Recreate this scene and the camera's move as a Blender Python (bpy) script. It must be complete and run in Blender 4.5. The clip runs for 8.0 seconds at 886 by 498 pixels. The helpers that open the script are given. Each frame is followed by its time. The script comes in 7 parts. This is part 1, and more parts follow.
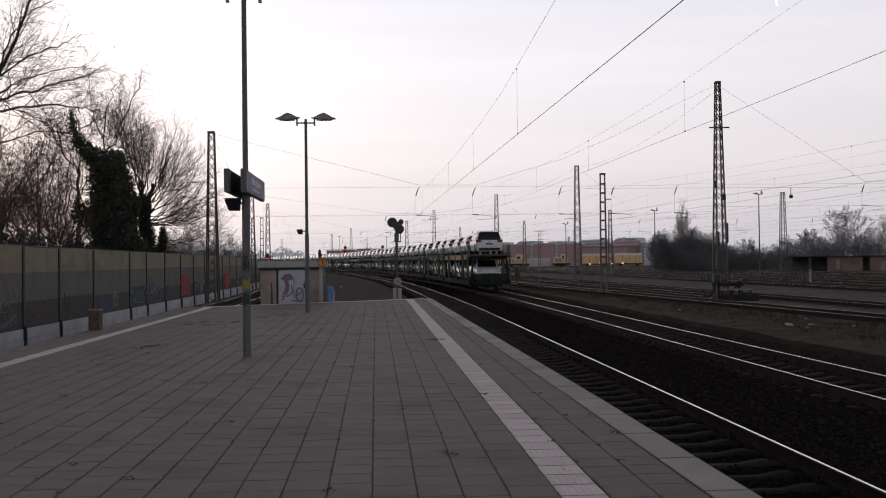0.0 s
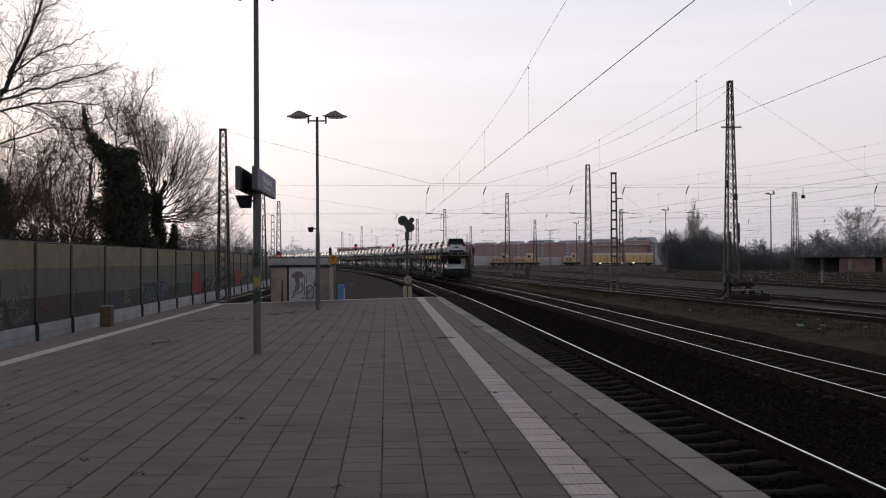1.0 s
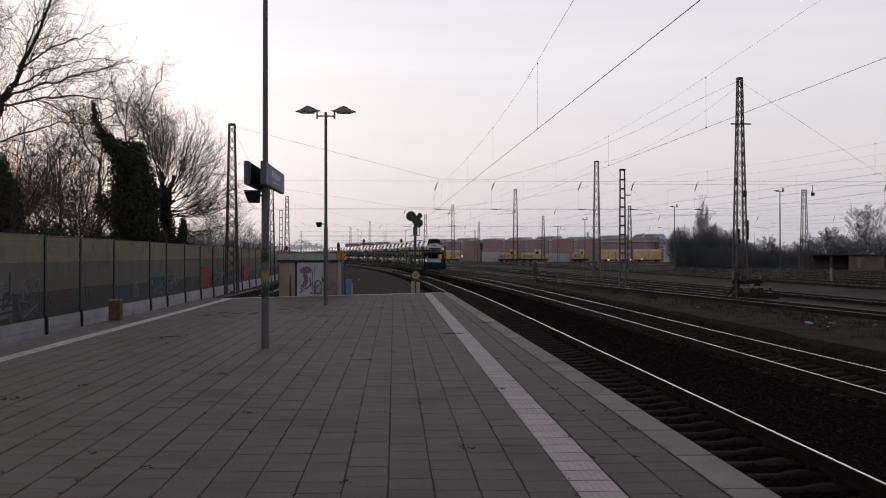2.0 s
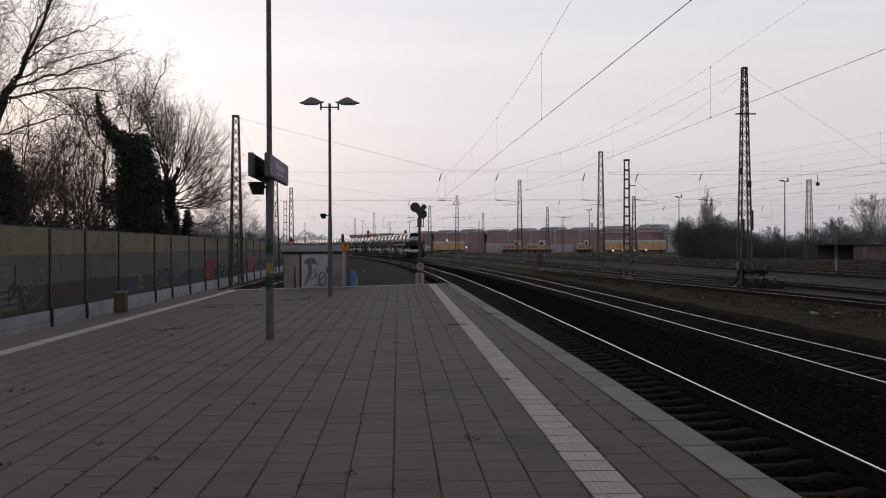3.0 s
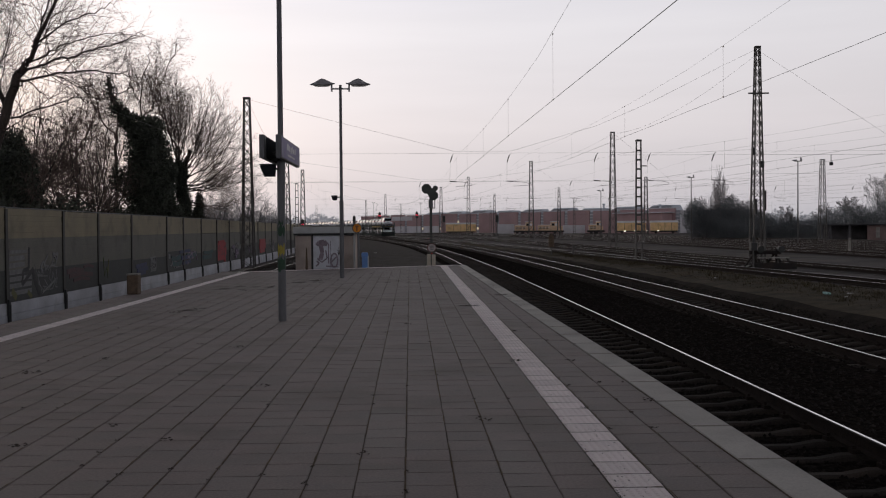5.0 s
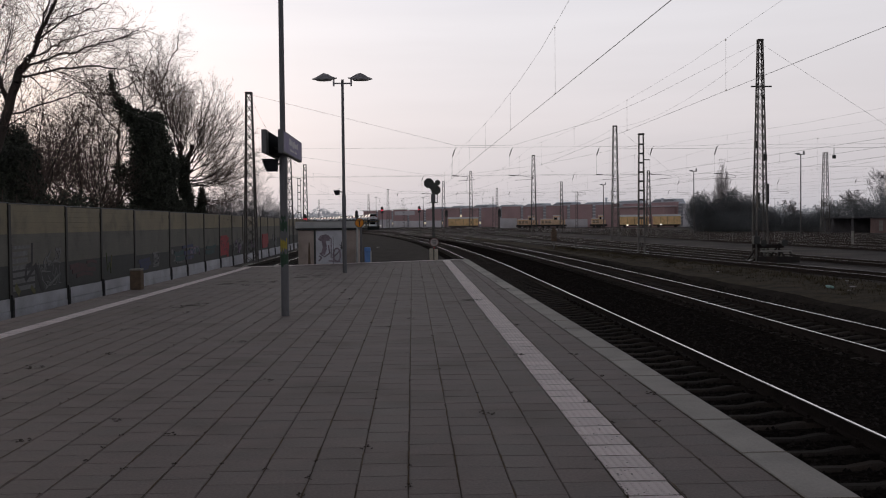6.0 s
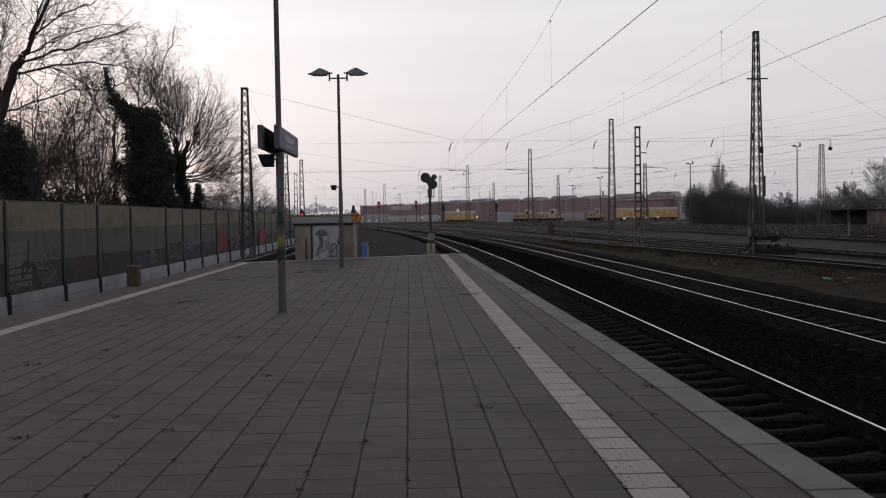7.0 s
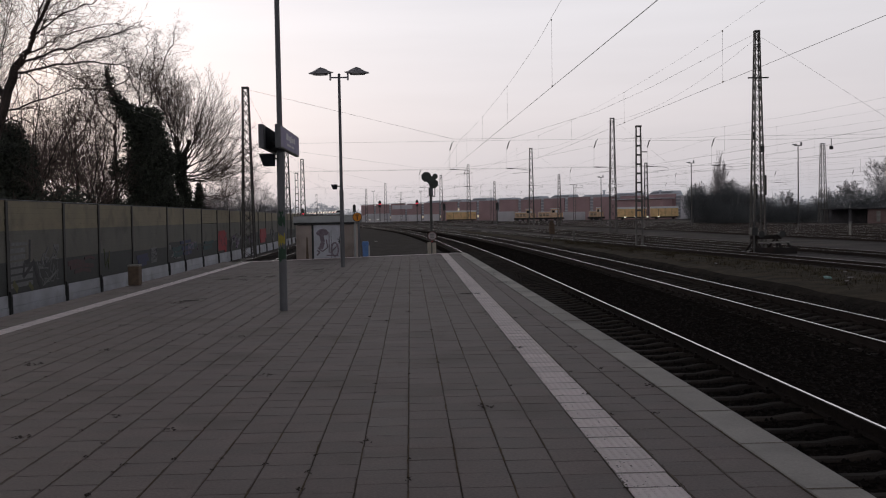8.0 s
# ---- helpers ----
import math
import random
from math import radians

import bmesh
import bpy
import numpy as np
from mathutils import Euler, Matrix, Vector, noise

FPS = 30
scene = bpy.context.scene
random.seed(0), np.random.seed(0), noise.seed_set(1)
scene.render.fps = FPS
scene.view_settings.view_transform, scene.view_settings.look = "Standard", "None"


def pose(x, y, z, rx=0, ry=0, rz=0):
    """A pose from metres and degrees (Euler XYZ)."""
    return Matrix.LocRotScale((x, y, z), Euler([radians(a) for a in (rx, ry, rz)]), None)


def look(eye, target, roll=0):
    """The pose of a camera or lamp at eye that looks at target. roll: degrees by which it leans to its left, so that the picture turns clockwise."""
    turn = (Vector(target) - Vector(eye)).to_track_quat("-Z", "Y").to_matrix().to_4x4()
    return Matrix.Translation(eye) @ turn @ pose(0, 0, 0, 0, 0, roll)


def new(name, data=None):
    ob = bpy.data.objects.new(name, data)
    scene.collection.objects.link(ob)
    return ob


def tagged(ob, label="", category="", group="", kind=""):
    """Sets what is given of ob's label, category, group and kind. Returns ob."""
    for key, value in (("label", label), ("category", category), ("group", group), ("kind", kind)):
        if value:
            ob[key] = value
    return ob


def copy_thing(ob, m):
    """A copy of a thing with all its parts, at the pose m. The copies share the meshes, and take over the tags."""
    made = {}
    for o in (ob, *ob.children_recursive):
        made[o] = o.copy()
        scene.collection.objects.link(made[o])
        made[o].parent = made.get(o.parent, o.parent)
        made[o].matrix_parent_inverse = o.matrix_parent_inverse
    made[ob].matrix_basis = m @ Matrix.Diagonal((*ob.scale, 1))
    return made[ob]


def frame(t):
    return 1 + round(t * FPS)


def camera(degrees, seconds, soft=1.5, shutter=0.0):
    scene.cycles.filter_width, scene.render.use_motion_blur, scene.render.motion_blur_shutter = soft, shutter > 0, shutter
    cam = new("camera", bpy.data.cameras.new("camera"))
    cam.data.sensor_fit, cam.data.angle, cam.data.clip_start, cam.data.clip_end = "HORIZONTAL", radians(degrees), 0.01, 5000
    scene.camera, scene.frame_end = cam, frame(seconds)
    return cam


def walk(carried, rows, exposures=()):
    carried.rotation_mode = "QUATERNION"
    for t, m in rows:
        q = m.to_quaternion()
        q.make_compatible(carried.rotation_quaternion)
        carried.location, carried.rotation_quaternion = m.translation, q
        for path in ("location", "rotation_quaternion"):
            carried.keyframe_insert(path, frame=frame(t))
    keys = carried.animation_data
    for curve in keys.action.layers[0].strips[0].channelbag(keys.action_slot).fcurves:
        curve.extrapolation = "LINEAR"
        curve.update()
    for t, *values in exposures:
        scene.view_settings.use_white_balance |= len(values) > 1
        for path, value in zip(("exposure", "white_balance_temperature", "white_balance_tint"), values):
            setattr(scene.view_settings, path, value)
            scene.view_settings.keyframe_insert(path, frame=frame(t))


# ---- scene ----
cam = camera(49.0, 8.0, soft=1.1)
EYE = (0.0, 0.0, 1.45)
TURNS = (
    (0.0, -3.964, 0.662, 0.687), (0.5, -3.67, 0.584, 0.441), (1.0, -3.351, 0.575, 0.349), (1.5, -3.043, 0.505, 0.076),
    (3.0, -2.628, -0.2, 0.223), (3.5, -2.627, -0.475, 0.32), (4.0, -2.388, -0.772, 0.363), (4.5, -2.049, -1.061, 0.333),
    (6.0, -1.809, -1.622, 0.589), (6.5, -1.88, -1.776, 0.856), (7.0, -1.993, -1.956, 0.974), (7.5, -1.949, -2.001, 0.995),
    (8.0, -1.94, -2.0, 1.0))
walk(cam, [(t, pose(*EYE, 90 + pitch, roll, yaw)) for t, yaw, pitch, roll in TURNS],
     exposures=((0.0, 0.08), (1.5, 0.0), (3.5, -0.14), (4.5, -0.15), (6.5, -0.13), (8.0, -0.12)))

# ---- light: a hazy evening sky, brightest low behind the trees, dim overhead ----
SUN_YAW, SUN_UP = radians(24.0), radians(5.0)      # to the left of +Y
SUN_DIR = Vector((-math.sin(SUN_YAW) * math.cos(SUN_UP), math.cos(SUN_YAW) * math.cos(SUN_UP), math.sin(SUN_UP)))


def make_world():
    w = bpy.data.worlds.new("evening_sky")
    scene.world = w
    w.use_nodes = True
    nt = w.node_tree
    nt.nodes.clear()
    N, L = nt.nodes.new, nt.links.new
    tc, nrm, sep = N("ShaderNodeTexCoord"), N("ShaderNodeVectorMath"), N("ShaderNodeSeparateXYZ")
    nrm.operation = "NORMALIZE"
    L(tc.outputs["Generated"], nrm.inputs[0])
    L(nrm.outputs[0], sep.inputs[0])
    ramp = N("ShaderNodeValToRGB")
    stops = ((0.0, (0.55, 0.537, 0.58)), (0.035, (0.645, 0.612, 0.652)), (0.10, (0.785, 0.738, 0.768)), (0.20, (0.838, 0.812, 0.852)),
             (0.30, (0.74, 0.735, 0.82)), (0.42, (0.185, 0.183, 0.200)), (0.7, (0.083, 0.083, 0.094)), (1.0, (0.072, 0.073, 0.085)))
    el = ramp.color_ramp.elements
    el[0].position, el[1].position = stops[0][0], stops[-1][0]
    el[0].color, el[1].color = (*stops[0][1], 1), (*stops[-1][1], 1)
    for p, c in stops[1:-1]:
        e = el.new(p)
        e.color = (*c, 1)
    L(sep.outputs["Z"], ramp.inputs[0])
    # thin streaks of high cloud
    mp, noi = N("ShaderNodeMapping"), N("ShaderNodeTexNoise")
    mp.inputs["Scale"].default_value = (3.0, 3.0, 34.0)
    noi.inputs["Scale"].default_value, noi.inputs["Detail"].default_value = 1.3, 5
    L(nrm.outputs[0], mp.inputs[0])
    L(mp.outputs[0], noi.inputs[0])
    cl = N("ShaderNodeMapRange")
    cl.inputs[1].default_value, cl.inputs[2].default_value = 0.35, 0.75
    cl.inputs[3].default_value, cl.inputs[4].default_value = 0.985, 1.03
    L(noi.outputs[0], cl.inputs[0])
    # glow round the low sun
    dot = N("ShaderNodeVectorMath")
    dot.operation = "DOT_PRODUCT"
    dot.inputs[1].default_value = SUN_DIR
    L(nrm.outputs[0], dot.inputs[0])
    half = N("ShaderNodeMapRange")
    half.inputs[1].default_value, half.inputs[2].default_value = -1.0, 1.0
    half.inputs[3].default_value, half.inputs[4].default_value = 0.0, 1.0
    L(dot.outputs["Value"], half.inputs[0])
    wide, tight = N("ShaderNodeMath"), N("ShaderNodeMath")
    wide.operation = tight.operation = "POWER"
    wide.inputs[1].default_value, tight.inputs[1].default_value = 4.0, 40.0
    L(half.outputs[0], wide.inputs[0])
    L(half.outputs[0], tight.inputs[0])
    gain = N("ShaderNodeMapRange")
    gain.inputs[3].default_value, gain.inputs[4].default_value = 0.83, 1.09
    L(wide.outputs[0], gain.inputs[0])
    glow = N("ShaderNodeMath")
    glow.operation, glow.inputs[1].default_value = "MULTIPLY", 0.28
    L(tight.outputs[0], glow.inputs[0])
    tot = N("ShaderNodeMath")
    L(gain.outputs[0], tot.inputs[0])
    L(glow.outputs[0], tot.inputs[1])
    mul = N("ShaderNodeMath")
    mul.operation = "MULTIPLY"
    L(tot.outputs[0], mul.inputs[0])
    L(cl.outputs[0], mul.inputs[1])
    haze = N("ShaderNodeBackground")
    L(ramp.outputs[0], haze.inputs[0])
    L(mul.outputs[0], haze.inputs[1])
    sky = N("ShaderNodeTexSky")
    sky.sky_type, sky.sun_disc = "NISHITA", False
    sky.sun_elevation, sky.sun_rotation = SUN_UP, -SUN_YAW
    sky.dust_density = 3.0
    clear = N("ShaderNodeBackground")
    clear.inputs[1].default_value = 0.007
    L(sky.outputs[0], clear.inputs[0])
    add, out = N("ShaderNodeAddShader"), N("ShaderNodeOutputWorld")
    L(haze.outputs[0], add.inputs[0])
    L(clear.outputs[0], add.inputs[1])
    L(add.outputs[0], out.inputs[0])


make_world()
sun = new("sun", bpy.data.lights.new("sun", "SUN"))
sun.data.energy, sun.data.angle, sun.data.color = 0.15, radians(20), (1.0, 0.86, 0.74)
sun.matrix_basis = look(SUN_DIR * 50, (0, 0, 0))


# ---- materials ----
def mat(name, base, rough=0.75, metal=0.0, var=0.2, scale=3.0, fine=45.0, bump=0.15, stain=None, stain_amount=0.35, stain_scale=1.1,
        rand="", rand_amount=0.12, moving=False, spec=0.4, emit=0.0, streak=False):
    """A surface with broad patches, fine grain, relief and stains of a second colour."""
    m = bpy.data.materials.new(name)
    m.use_nodes = True
    nt = m.node_tree
    N, L = nt.nodes.new, nt.links.new
    b = nt.nodes["Principled BSDF"]
    b.inputs["Roughness"].default_value, b.inputs["Metallic"].default_value = rough, metal
    b.inputs["Specular IOR Level"].default_value = spec
    if moving:
        src = N("ShaderNodeTexCoord").outputs["Object"]
    else:
        src = N("ShaderNodeNewGeometry").outputs["Position"]
    if streak:
        mp = N("ShaderNodeMapping")
        mp.inputs["Scale"].default_value = (1, 1, 0.12)
        L(src, mp.inputs[0])
        src = mp.outputs[0]

    def noi(s, detail):
        n = N("ShaderNodeTexNoise")
        n.inputs["Scale"].default_value, n.inputs["Detail"].default_value = s, detail
        L(src, n.inputs["Vector"])
        return n.outputs["Fac"]

    def mix(kind, fac, a, c):
        n = N("ShaderNodeMixRGB")
        n.blend_type = kind
        for sock, val in zip(n.inputs, (fac, a, c)):
            if isinstance(val, bpy.types.NodeSocket):
                L(val, sock)
            else:
                sock.default_value = val
        return n.outputs[0]

    def span(x, lo, hi, a, c):
        n = N("ShaderNodeMapRange")
        n.inputs[1].default_value, n.inputs[2].default_value, n.inputs[3].default_value, n.inputs[4].default_value = lo, hi, a, c
        L(x, n.inputs[0])
        return n.outputs[0]

    broad, grain = noi(scale, 4), noi(fine, 3)
    lo = (*[c * (1 - var) for c in base], 1)
    hi = (*[min(1, c * (1 + var)) for c in base], 1)
    col = mix("MIX", span(broad, 0.3, 0.7, 0, 1), lo, hi)
    if stain:
        st = noi(stain_scale, 6)
        col = mix("MIX", span(st, 0.52, 0.7, 0, stain_amount), col, (*stain, 1))
    g = span(grain, 0.3, 0.7, 1 - var * 0.8, 1 + var * 0.6)
    col = mix("MULTIPLY", 1.0, col, g)
    if rand:
        r = N("ShaderNodeObjectInfo").outputs["Random"] if rand == "object" else N("ShaderNodeNewGeometry").outputs["Random Per Island"]
        col = mix("MULTIPLY", 1.0, col, span(r, 0, 1, 1 - rand_amount, 1 + rand_amount))
    L(col, b.inputs["Base Color"])
    L(span(broad, 0.3, 0.7, max(0.05, rough - 0.1), min(1, rough + 0.08)), b.inputs["Roughness"])
    if bump:
        bp = N("ShaderNodeBump")
        bp.inputs["Strength"].default_value, bp.inputs["Distance"].default_value = bump, 0.01
        L(grain, bp.inputs["Height"])
        L(bp.outputs[0], b.inputs["Normal"])
    if emit:
        b.inputs["Emission Color"].default_value, b.inputs["Emission Strength"].default_value = (*base, 1), emit
    return m


M_SLAB = mat("paving_concrete", (0.186, 0.149, 0.139), 0.66, spec=0.5, var=0.20, scale=2.6, fine=55, bump=0.35, stain=(0.10, 0.074, 0.060), stain_amount=0.6,
             stain_scale=0.8, rand="object", rand_amount=0.08)
M_SLAB_ALL = mat("paving_concrete_field", (0.186, 0.149, 0.139), 0.66, spec=0.5, var=0.20, scale=2.6, fine=55, bump=0.35, stain=(0.10, 0.074, 0.060),
                 stain_amount=0.6, stain_scale=0.8, rand="island", rand_amount=0.08)
M_JOINT = mat("joint_dirt", (0.070, 0.051, 0.034), 0.95, var=0.4, scale=5, bump=0.5)
M_WHITE_SLAB = mat("white_line_concrete", (0.90, 0.80, 0.785), 0.6, spec=0.5, var=0.035, scale=5, fine=120, bump=0.3, stain=(0.30, 0.25, 0.23), stain_amount=0.12,
                   stain_scale=26, rand="object", rand_amount=0.07)
M_EDGE = mat("edge_concrete", (0.475, 0.448, 0.412), 0.75, var=0.12, scale=2, fine=60, stain=(0.24, 0.21, 0.19), stain_amount=0.5, rand="object", rand_amount=0.15)
M_CONC = mat("weathered_concrete", (0.27, 0.26, 0.24), 0.85, var=0.22, scale=2, fine=40, bump=0.3, stain=(0.12, 0.1, 0.08), stain_amount=0.5)
M_BALLAST = mat("ballast", (0.024, 0.020, 0.018), 1.0, spec=0.0, var=0.55, scale=9, fine=22, bump=1.0, stain=(0.024, 0.019, 0.016), stain_amount=0.6)
M_CINDER = mat("brown_cinders", (0.062, 0.054, 0.048), 1.0, spec=0.1, var=0.4, scale=1.5, fine=14, bump=0.8, stain=(0.05, 0.042, 0.03), stain_amount=0.6, stain_scale=0.4)
# yard ballast and soil kept lighter than they are: haze in the colour
M_YARD_BED = mat("yard_ballast_hazed", (0.092, 0.082, 0.078), 1.0, spec=0.1, var=0.4, scale=4, fine=16, bump=0.8, stain=(0.07, 0.056, 0.048), stain_amount=0.6)
M_SOIL = mat("yard_soil_hazed", (0.108, 0.096, 0.092), 1.0, spec=0.1, var=0.4, scale=0.25, fine=7, bump=0.8, stain=(0.17, 0.152, 0.115), stain_amount=0.6, stain_scale=0.09)
M_VERGE = mat("dry_grass_verge", (0.066, 0.053, 0.034), 1.0, spec=0.1, var=0.45, scale=1.4, fine=16, bump=1.0, stain=(0.098, 0.074, 0.042), stain_amount=0.7, stain_scale=0.5)
M_SLOPE = mat("dark_cinder_slope", (0.034, 0.028, 0.023), 1.0, spec=0.05, var=0.45, scale=1.6, fine=18, bump=1.0, stain=(0.055, 0.043, 0.028), stain_amount=0.6, stain_scale=0.7)
M_RAIL_TOP = mat("polished_rail", (0.64, 0.63, 0.63), 0.2, metal=1.0, var=0.06, fine=90, bump=0.02)
M_RAIL_OLD = mat("dull_rail", (0.40, 0.38, 0.37), 0.30, metal=1.0, var=0.1, fine=90, bump=0.02)
M_RAIL_SIDE = mat("rusty_rail", (0.034, 0.026, 0.023), 0.95, var=0.3, fine=50, bump=0.2, spec=0.1)
M_SLEEPER = mat("sleeper_concrete", (0.054, 0.045, 0.039), 0.9, spec=0.2, var=0.25, scale=3, fine=50, bump=0.3, stain=(0.07, 0.05, 0.038), stain_amount=0.6, rand="object", rand_amount=0.2)
M_SLEEPER_ALL = mat("sleeper_concrete_far", (0.045, 0.038, 0.034), 0.9, spec=0.2, var=0.25, scale=3, fine=50, bump=0.3, rand="island", rand_amount=0.2)
M_STEEL = mat("grey_green_steel", (0.075, 0.082, 0.078), 0.6, metal=0.2, var=0.25, scale=2, fine=40, stain=(0.08, 0.05, 0.035), stain_amount=0.4)
M_GALV = mat("galvanised_pole", (0.14, 0.142, 0.152), 0.6, metal=0.45, var=0.15, scale=3, fine=60, bump=0.05, streak=True)
M_DARK = mat("dark_paint", (0.03, 0.032, 0.033), 0.5, var=0.2, fine=60, bump=0.05)
M_WIRE = mat("copper_wire", (0.06, 0.055, 0.05), 0.5, metal=0.5, var=0.1, bump=0)


# ---- geometry helpers ----
class Geo:
    def __init__(self):
        self.v, self.f = [], []

    def add(self, verts, faces):
        o = len(self.v)
        self.v.extend(tuple(p) for p in verts)
        self.f.extend(tuple(i + o for i in q) for q in faces)
        return self

    def box(self, x0, x1, y0, y1, z0, z1):
        return self.add([(x0, y0, z0), (x1, y0, z0), (x1, y1, z0), (x0, y1, z0), (x0, y0, z1), (x1, y0, z1), (x1, y1, z1), (x0, y1, z1)],
                        [(3, 2, 1, 0), (4, 5, 6, 7), (0, 1, 5, 4), (1, 2, 6, 5), (2, 3, 7, 6), (3, 0, 4, 7)])

    def rbox(self, x0, x1, y0, y1, z0, z1, b=0.01):
        """A box with every edge bevelled."""
        pts = []
        for x, sx in ((x0, 1), (x1, -1)):
            for y, sy in ((y0, 1), (y1, -1)):
                for z, sz in ((z0, 1), (z1, -1)):
                    pts += [(x + sx * b, y + sy * b, z), (x + sx * b, y, z + sz * b), (x, y + sy * b, z + sz * b)]
        return self.hull(pts)

    def hull(self, pts):
        bm = bmesh.new()
        vs = [bm.verts.new(p) for p in pts]
        bmesh.ops.convex_hull(bm, input=vs)
        bmesh.ops.dissolve_limit(bm, angle_limit=0.02, verts=bm.verts[:], edges=bm.edges[:])
        bm.normal_update()
        bm.verts.index_update()
        self.add([v.co[:] for v in bm.verts], [[v.index for v in q.verts] for q in bm.faces])
        bm.free()
        return self

    def tube(self, p, q, r0, r1=None, n=6, caps=True):
        p, q = Vector(p), Vector(q)
        r1 = r0 if r1 is None else r1
        d = (q - p).normalized()
        a = d.orthogonal().normalized()
        c = d.cross(a)
        ring = [a * math.cos(2 * math.pi * i / n) + c * math.sin(2 * math.pi * i / n) for i in range(n)]
        vs = [p + k * r0 for k in ring] + [q + k * r1 for k in ring]
        fs = [(i, (i + 1) % n, n + (i + 1) % n, n + i) for i in range(n)]
        if caps:
            fs += [tuple(range(n))[::-1], tuple(range(n, 2 * n))]
        return self.add([k[:] for k in vs], fs)

    def line(self, pts, r, n=4):
        """One unbroken thin tube through all the points."""
        pts = [Vector(p) for p in pts]
        vs, fs = [], []
        for k, p in enumerate(pts):
            d = (pts[min(k + 1, len(pts) - 1)] - pts[max(k - 1, 0)]).normalized()
            a = d.cross(Vector((0, 0, 1)) if abs(d.z) < 0.9 else Vector((1, 0, 0))).normalized()
            c = d.cross(a)
            vs += [(p + (a * math.cos(2 * math.pi * i / n) + c * math.sin(2 * math.pi * i / n)) * r)[:] for i in range(n)]
        for k in range(len(pts) - 1):
            fs += [(k * n + i, k * n + (i + 1) % n, (k + 1) * n + (i + 1) % n, (k + 1) * n + i) for i in range(n)]
        return self.add(vs, fs)

    def sweep(self, profile, path, closed=True):
        """profile: (across, up) points; path: (x, y, z, heading) rows, heading to the left of +Y."""
        n = len(profile)
        vs = []
        for x, y, z, h in path:
            cx, cy = math.cos(h), math.sin(h)
            vs += [(x + a * cx, y + a * cy, z + u) for a, u in profile]
        fs = []
        for k in range(len(path) - 1):
            for i in range(n if closed else n - 1):
                j = (i + 1) % n
                fs.append((k * n + i, k * n + j, (k + 1) * n + j, (k + 1) * n + i))
        if closed:
            fs += [tuple(range(n))[::-1], tuple(range((len(path) - 1) * n, len(path) * n))]
        return self.add(vs, fs)

    def loft(self, rings, caps=True):
        n = len(rings[0])
        vs = [p for r in rings for p in r]
        fs = [(k * n + i, k * n + (i + 1) % n, (k + 1) * n + (i + 1) % n, (k + 1) * n + i) for k in range(len(rings) - 1) for i in range(n)]
        if caps:
            fs += [tuple(range(n))[::-1], tuple(range((len(rings) - 1) * n, len(rings) * n))]
        return self.add(vs, fs)

    def disc(self, c, axis, r, thick, n=24):
        c, axis = Vector(c), Vector(axis).normalized()
        return self.tube(c - axis * thick / 2, c + axis * thick / 2, r, n=n)

    def mesh(self, name, material, smooth=False):
        me = bpy.data.meshes.new(name)
        me.from_pydata(self.v, [], self.f)
        me.materials.append(material)
        bm = bmesh.new()
        bm.from_mesh(me)
        if len(self.f) < 20000:
            bmesh.ops.recalc_face_normals(bm, faces=bm.faces[:])
        if smooth:
            for q in bm.faces:
                q.smooth = True
            for e in bm.edges:
                if len(e.link_faces) == 2 and e.calc_face_angle(0) > 0.7:
                    e.smooth = False
        bm.to_mesh(me)
        bm.free()
        return me


def part(name, geo, material, parent=None, label="", at=None, smooth=False):
    """One mesh object, under a thing or part where parent is given."""
    ob = new(name, geo.mesh(name, material, smooth) if isinstance(geo, Geo) else geo)
    if parent is not None:
        ob.parent = parent
    if at is not None:
        ob.matrix_basis = at
    if label:
        tagged(ob, label)
    return ob


def thing(name, label, category, at=None, group="", kind=""):
    ob = new(name)
    ob.empty_display_size = 0.3
    if at is not None:
        ob.matrix_basis = at
    return tagged(ob, label, category, group, kind)


# ---- plan: platform at z = 0, rail heads below it, tracks that bend to the left far off ----
RAIL_Z, GROUND_Z, YARD_RAIL_Z = -0.76, -1.12, -0.90
EDGE_R, EDGE_L, END_Y = 2.31, -6.30, 35.6
BACK_Y = -14.0


def bend(x0, start, radius, s, slope=0.0):
    """A point and heading at s metres along a track that runs along +Y and then turns left."""
    x = x0 + slope * min(s, start)
    if s <= start:
        return x, s, math.atan(-slope)
    a = (s - start) / radius
    h = math.atan(-slope)
    lx, ly = -radius * (1 - math.cos(a)), radius * math.sin(a)
    return x + lx * math.cos(h) - ly * math.sin(h), start + lx * math.sin(h) + ly * math.cos(h), a + h


def steps(a, b, near=3.0, far=12.0):
    out, s = [], a
    while s < b:
        out.append(s)
        s += near if s < 160 else far
    return out + [b]


RAIL_SIDE = [(-0.062, -0.172), (0.062, -0.172), (0.062, -0.155), (0.012, -0.135), (0.012, -0.045), (0.034, -0.03), (0.036, -0.006), (-0.036, -0.006),
             (-0.034, -0.03), (-0.012, -0.045), (-0.012, -0.135), (-0.062, -0.155)]
RAIL_HEAD = [(-0.021, -0.008), (0.021, -0.008), (0.021, -0.003), (0.015, 0.0), (-0.015, 0.0), (-0.021, -0.003)]


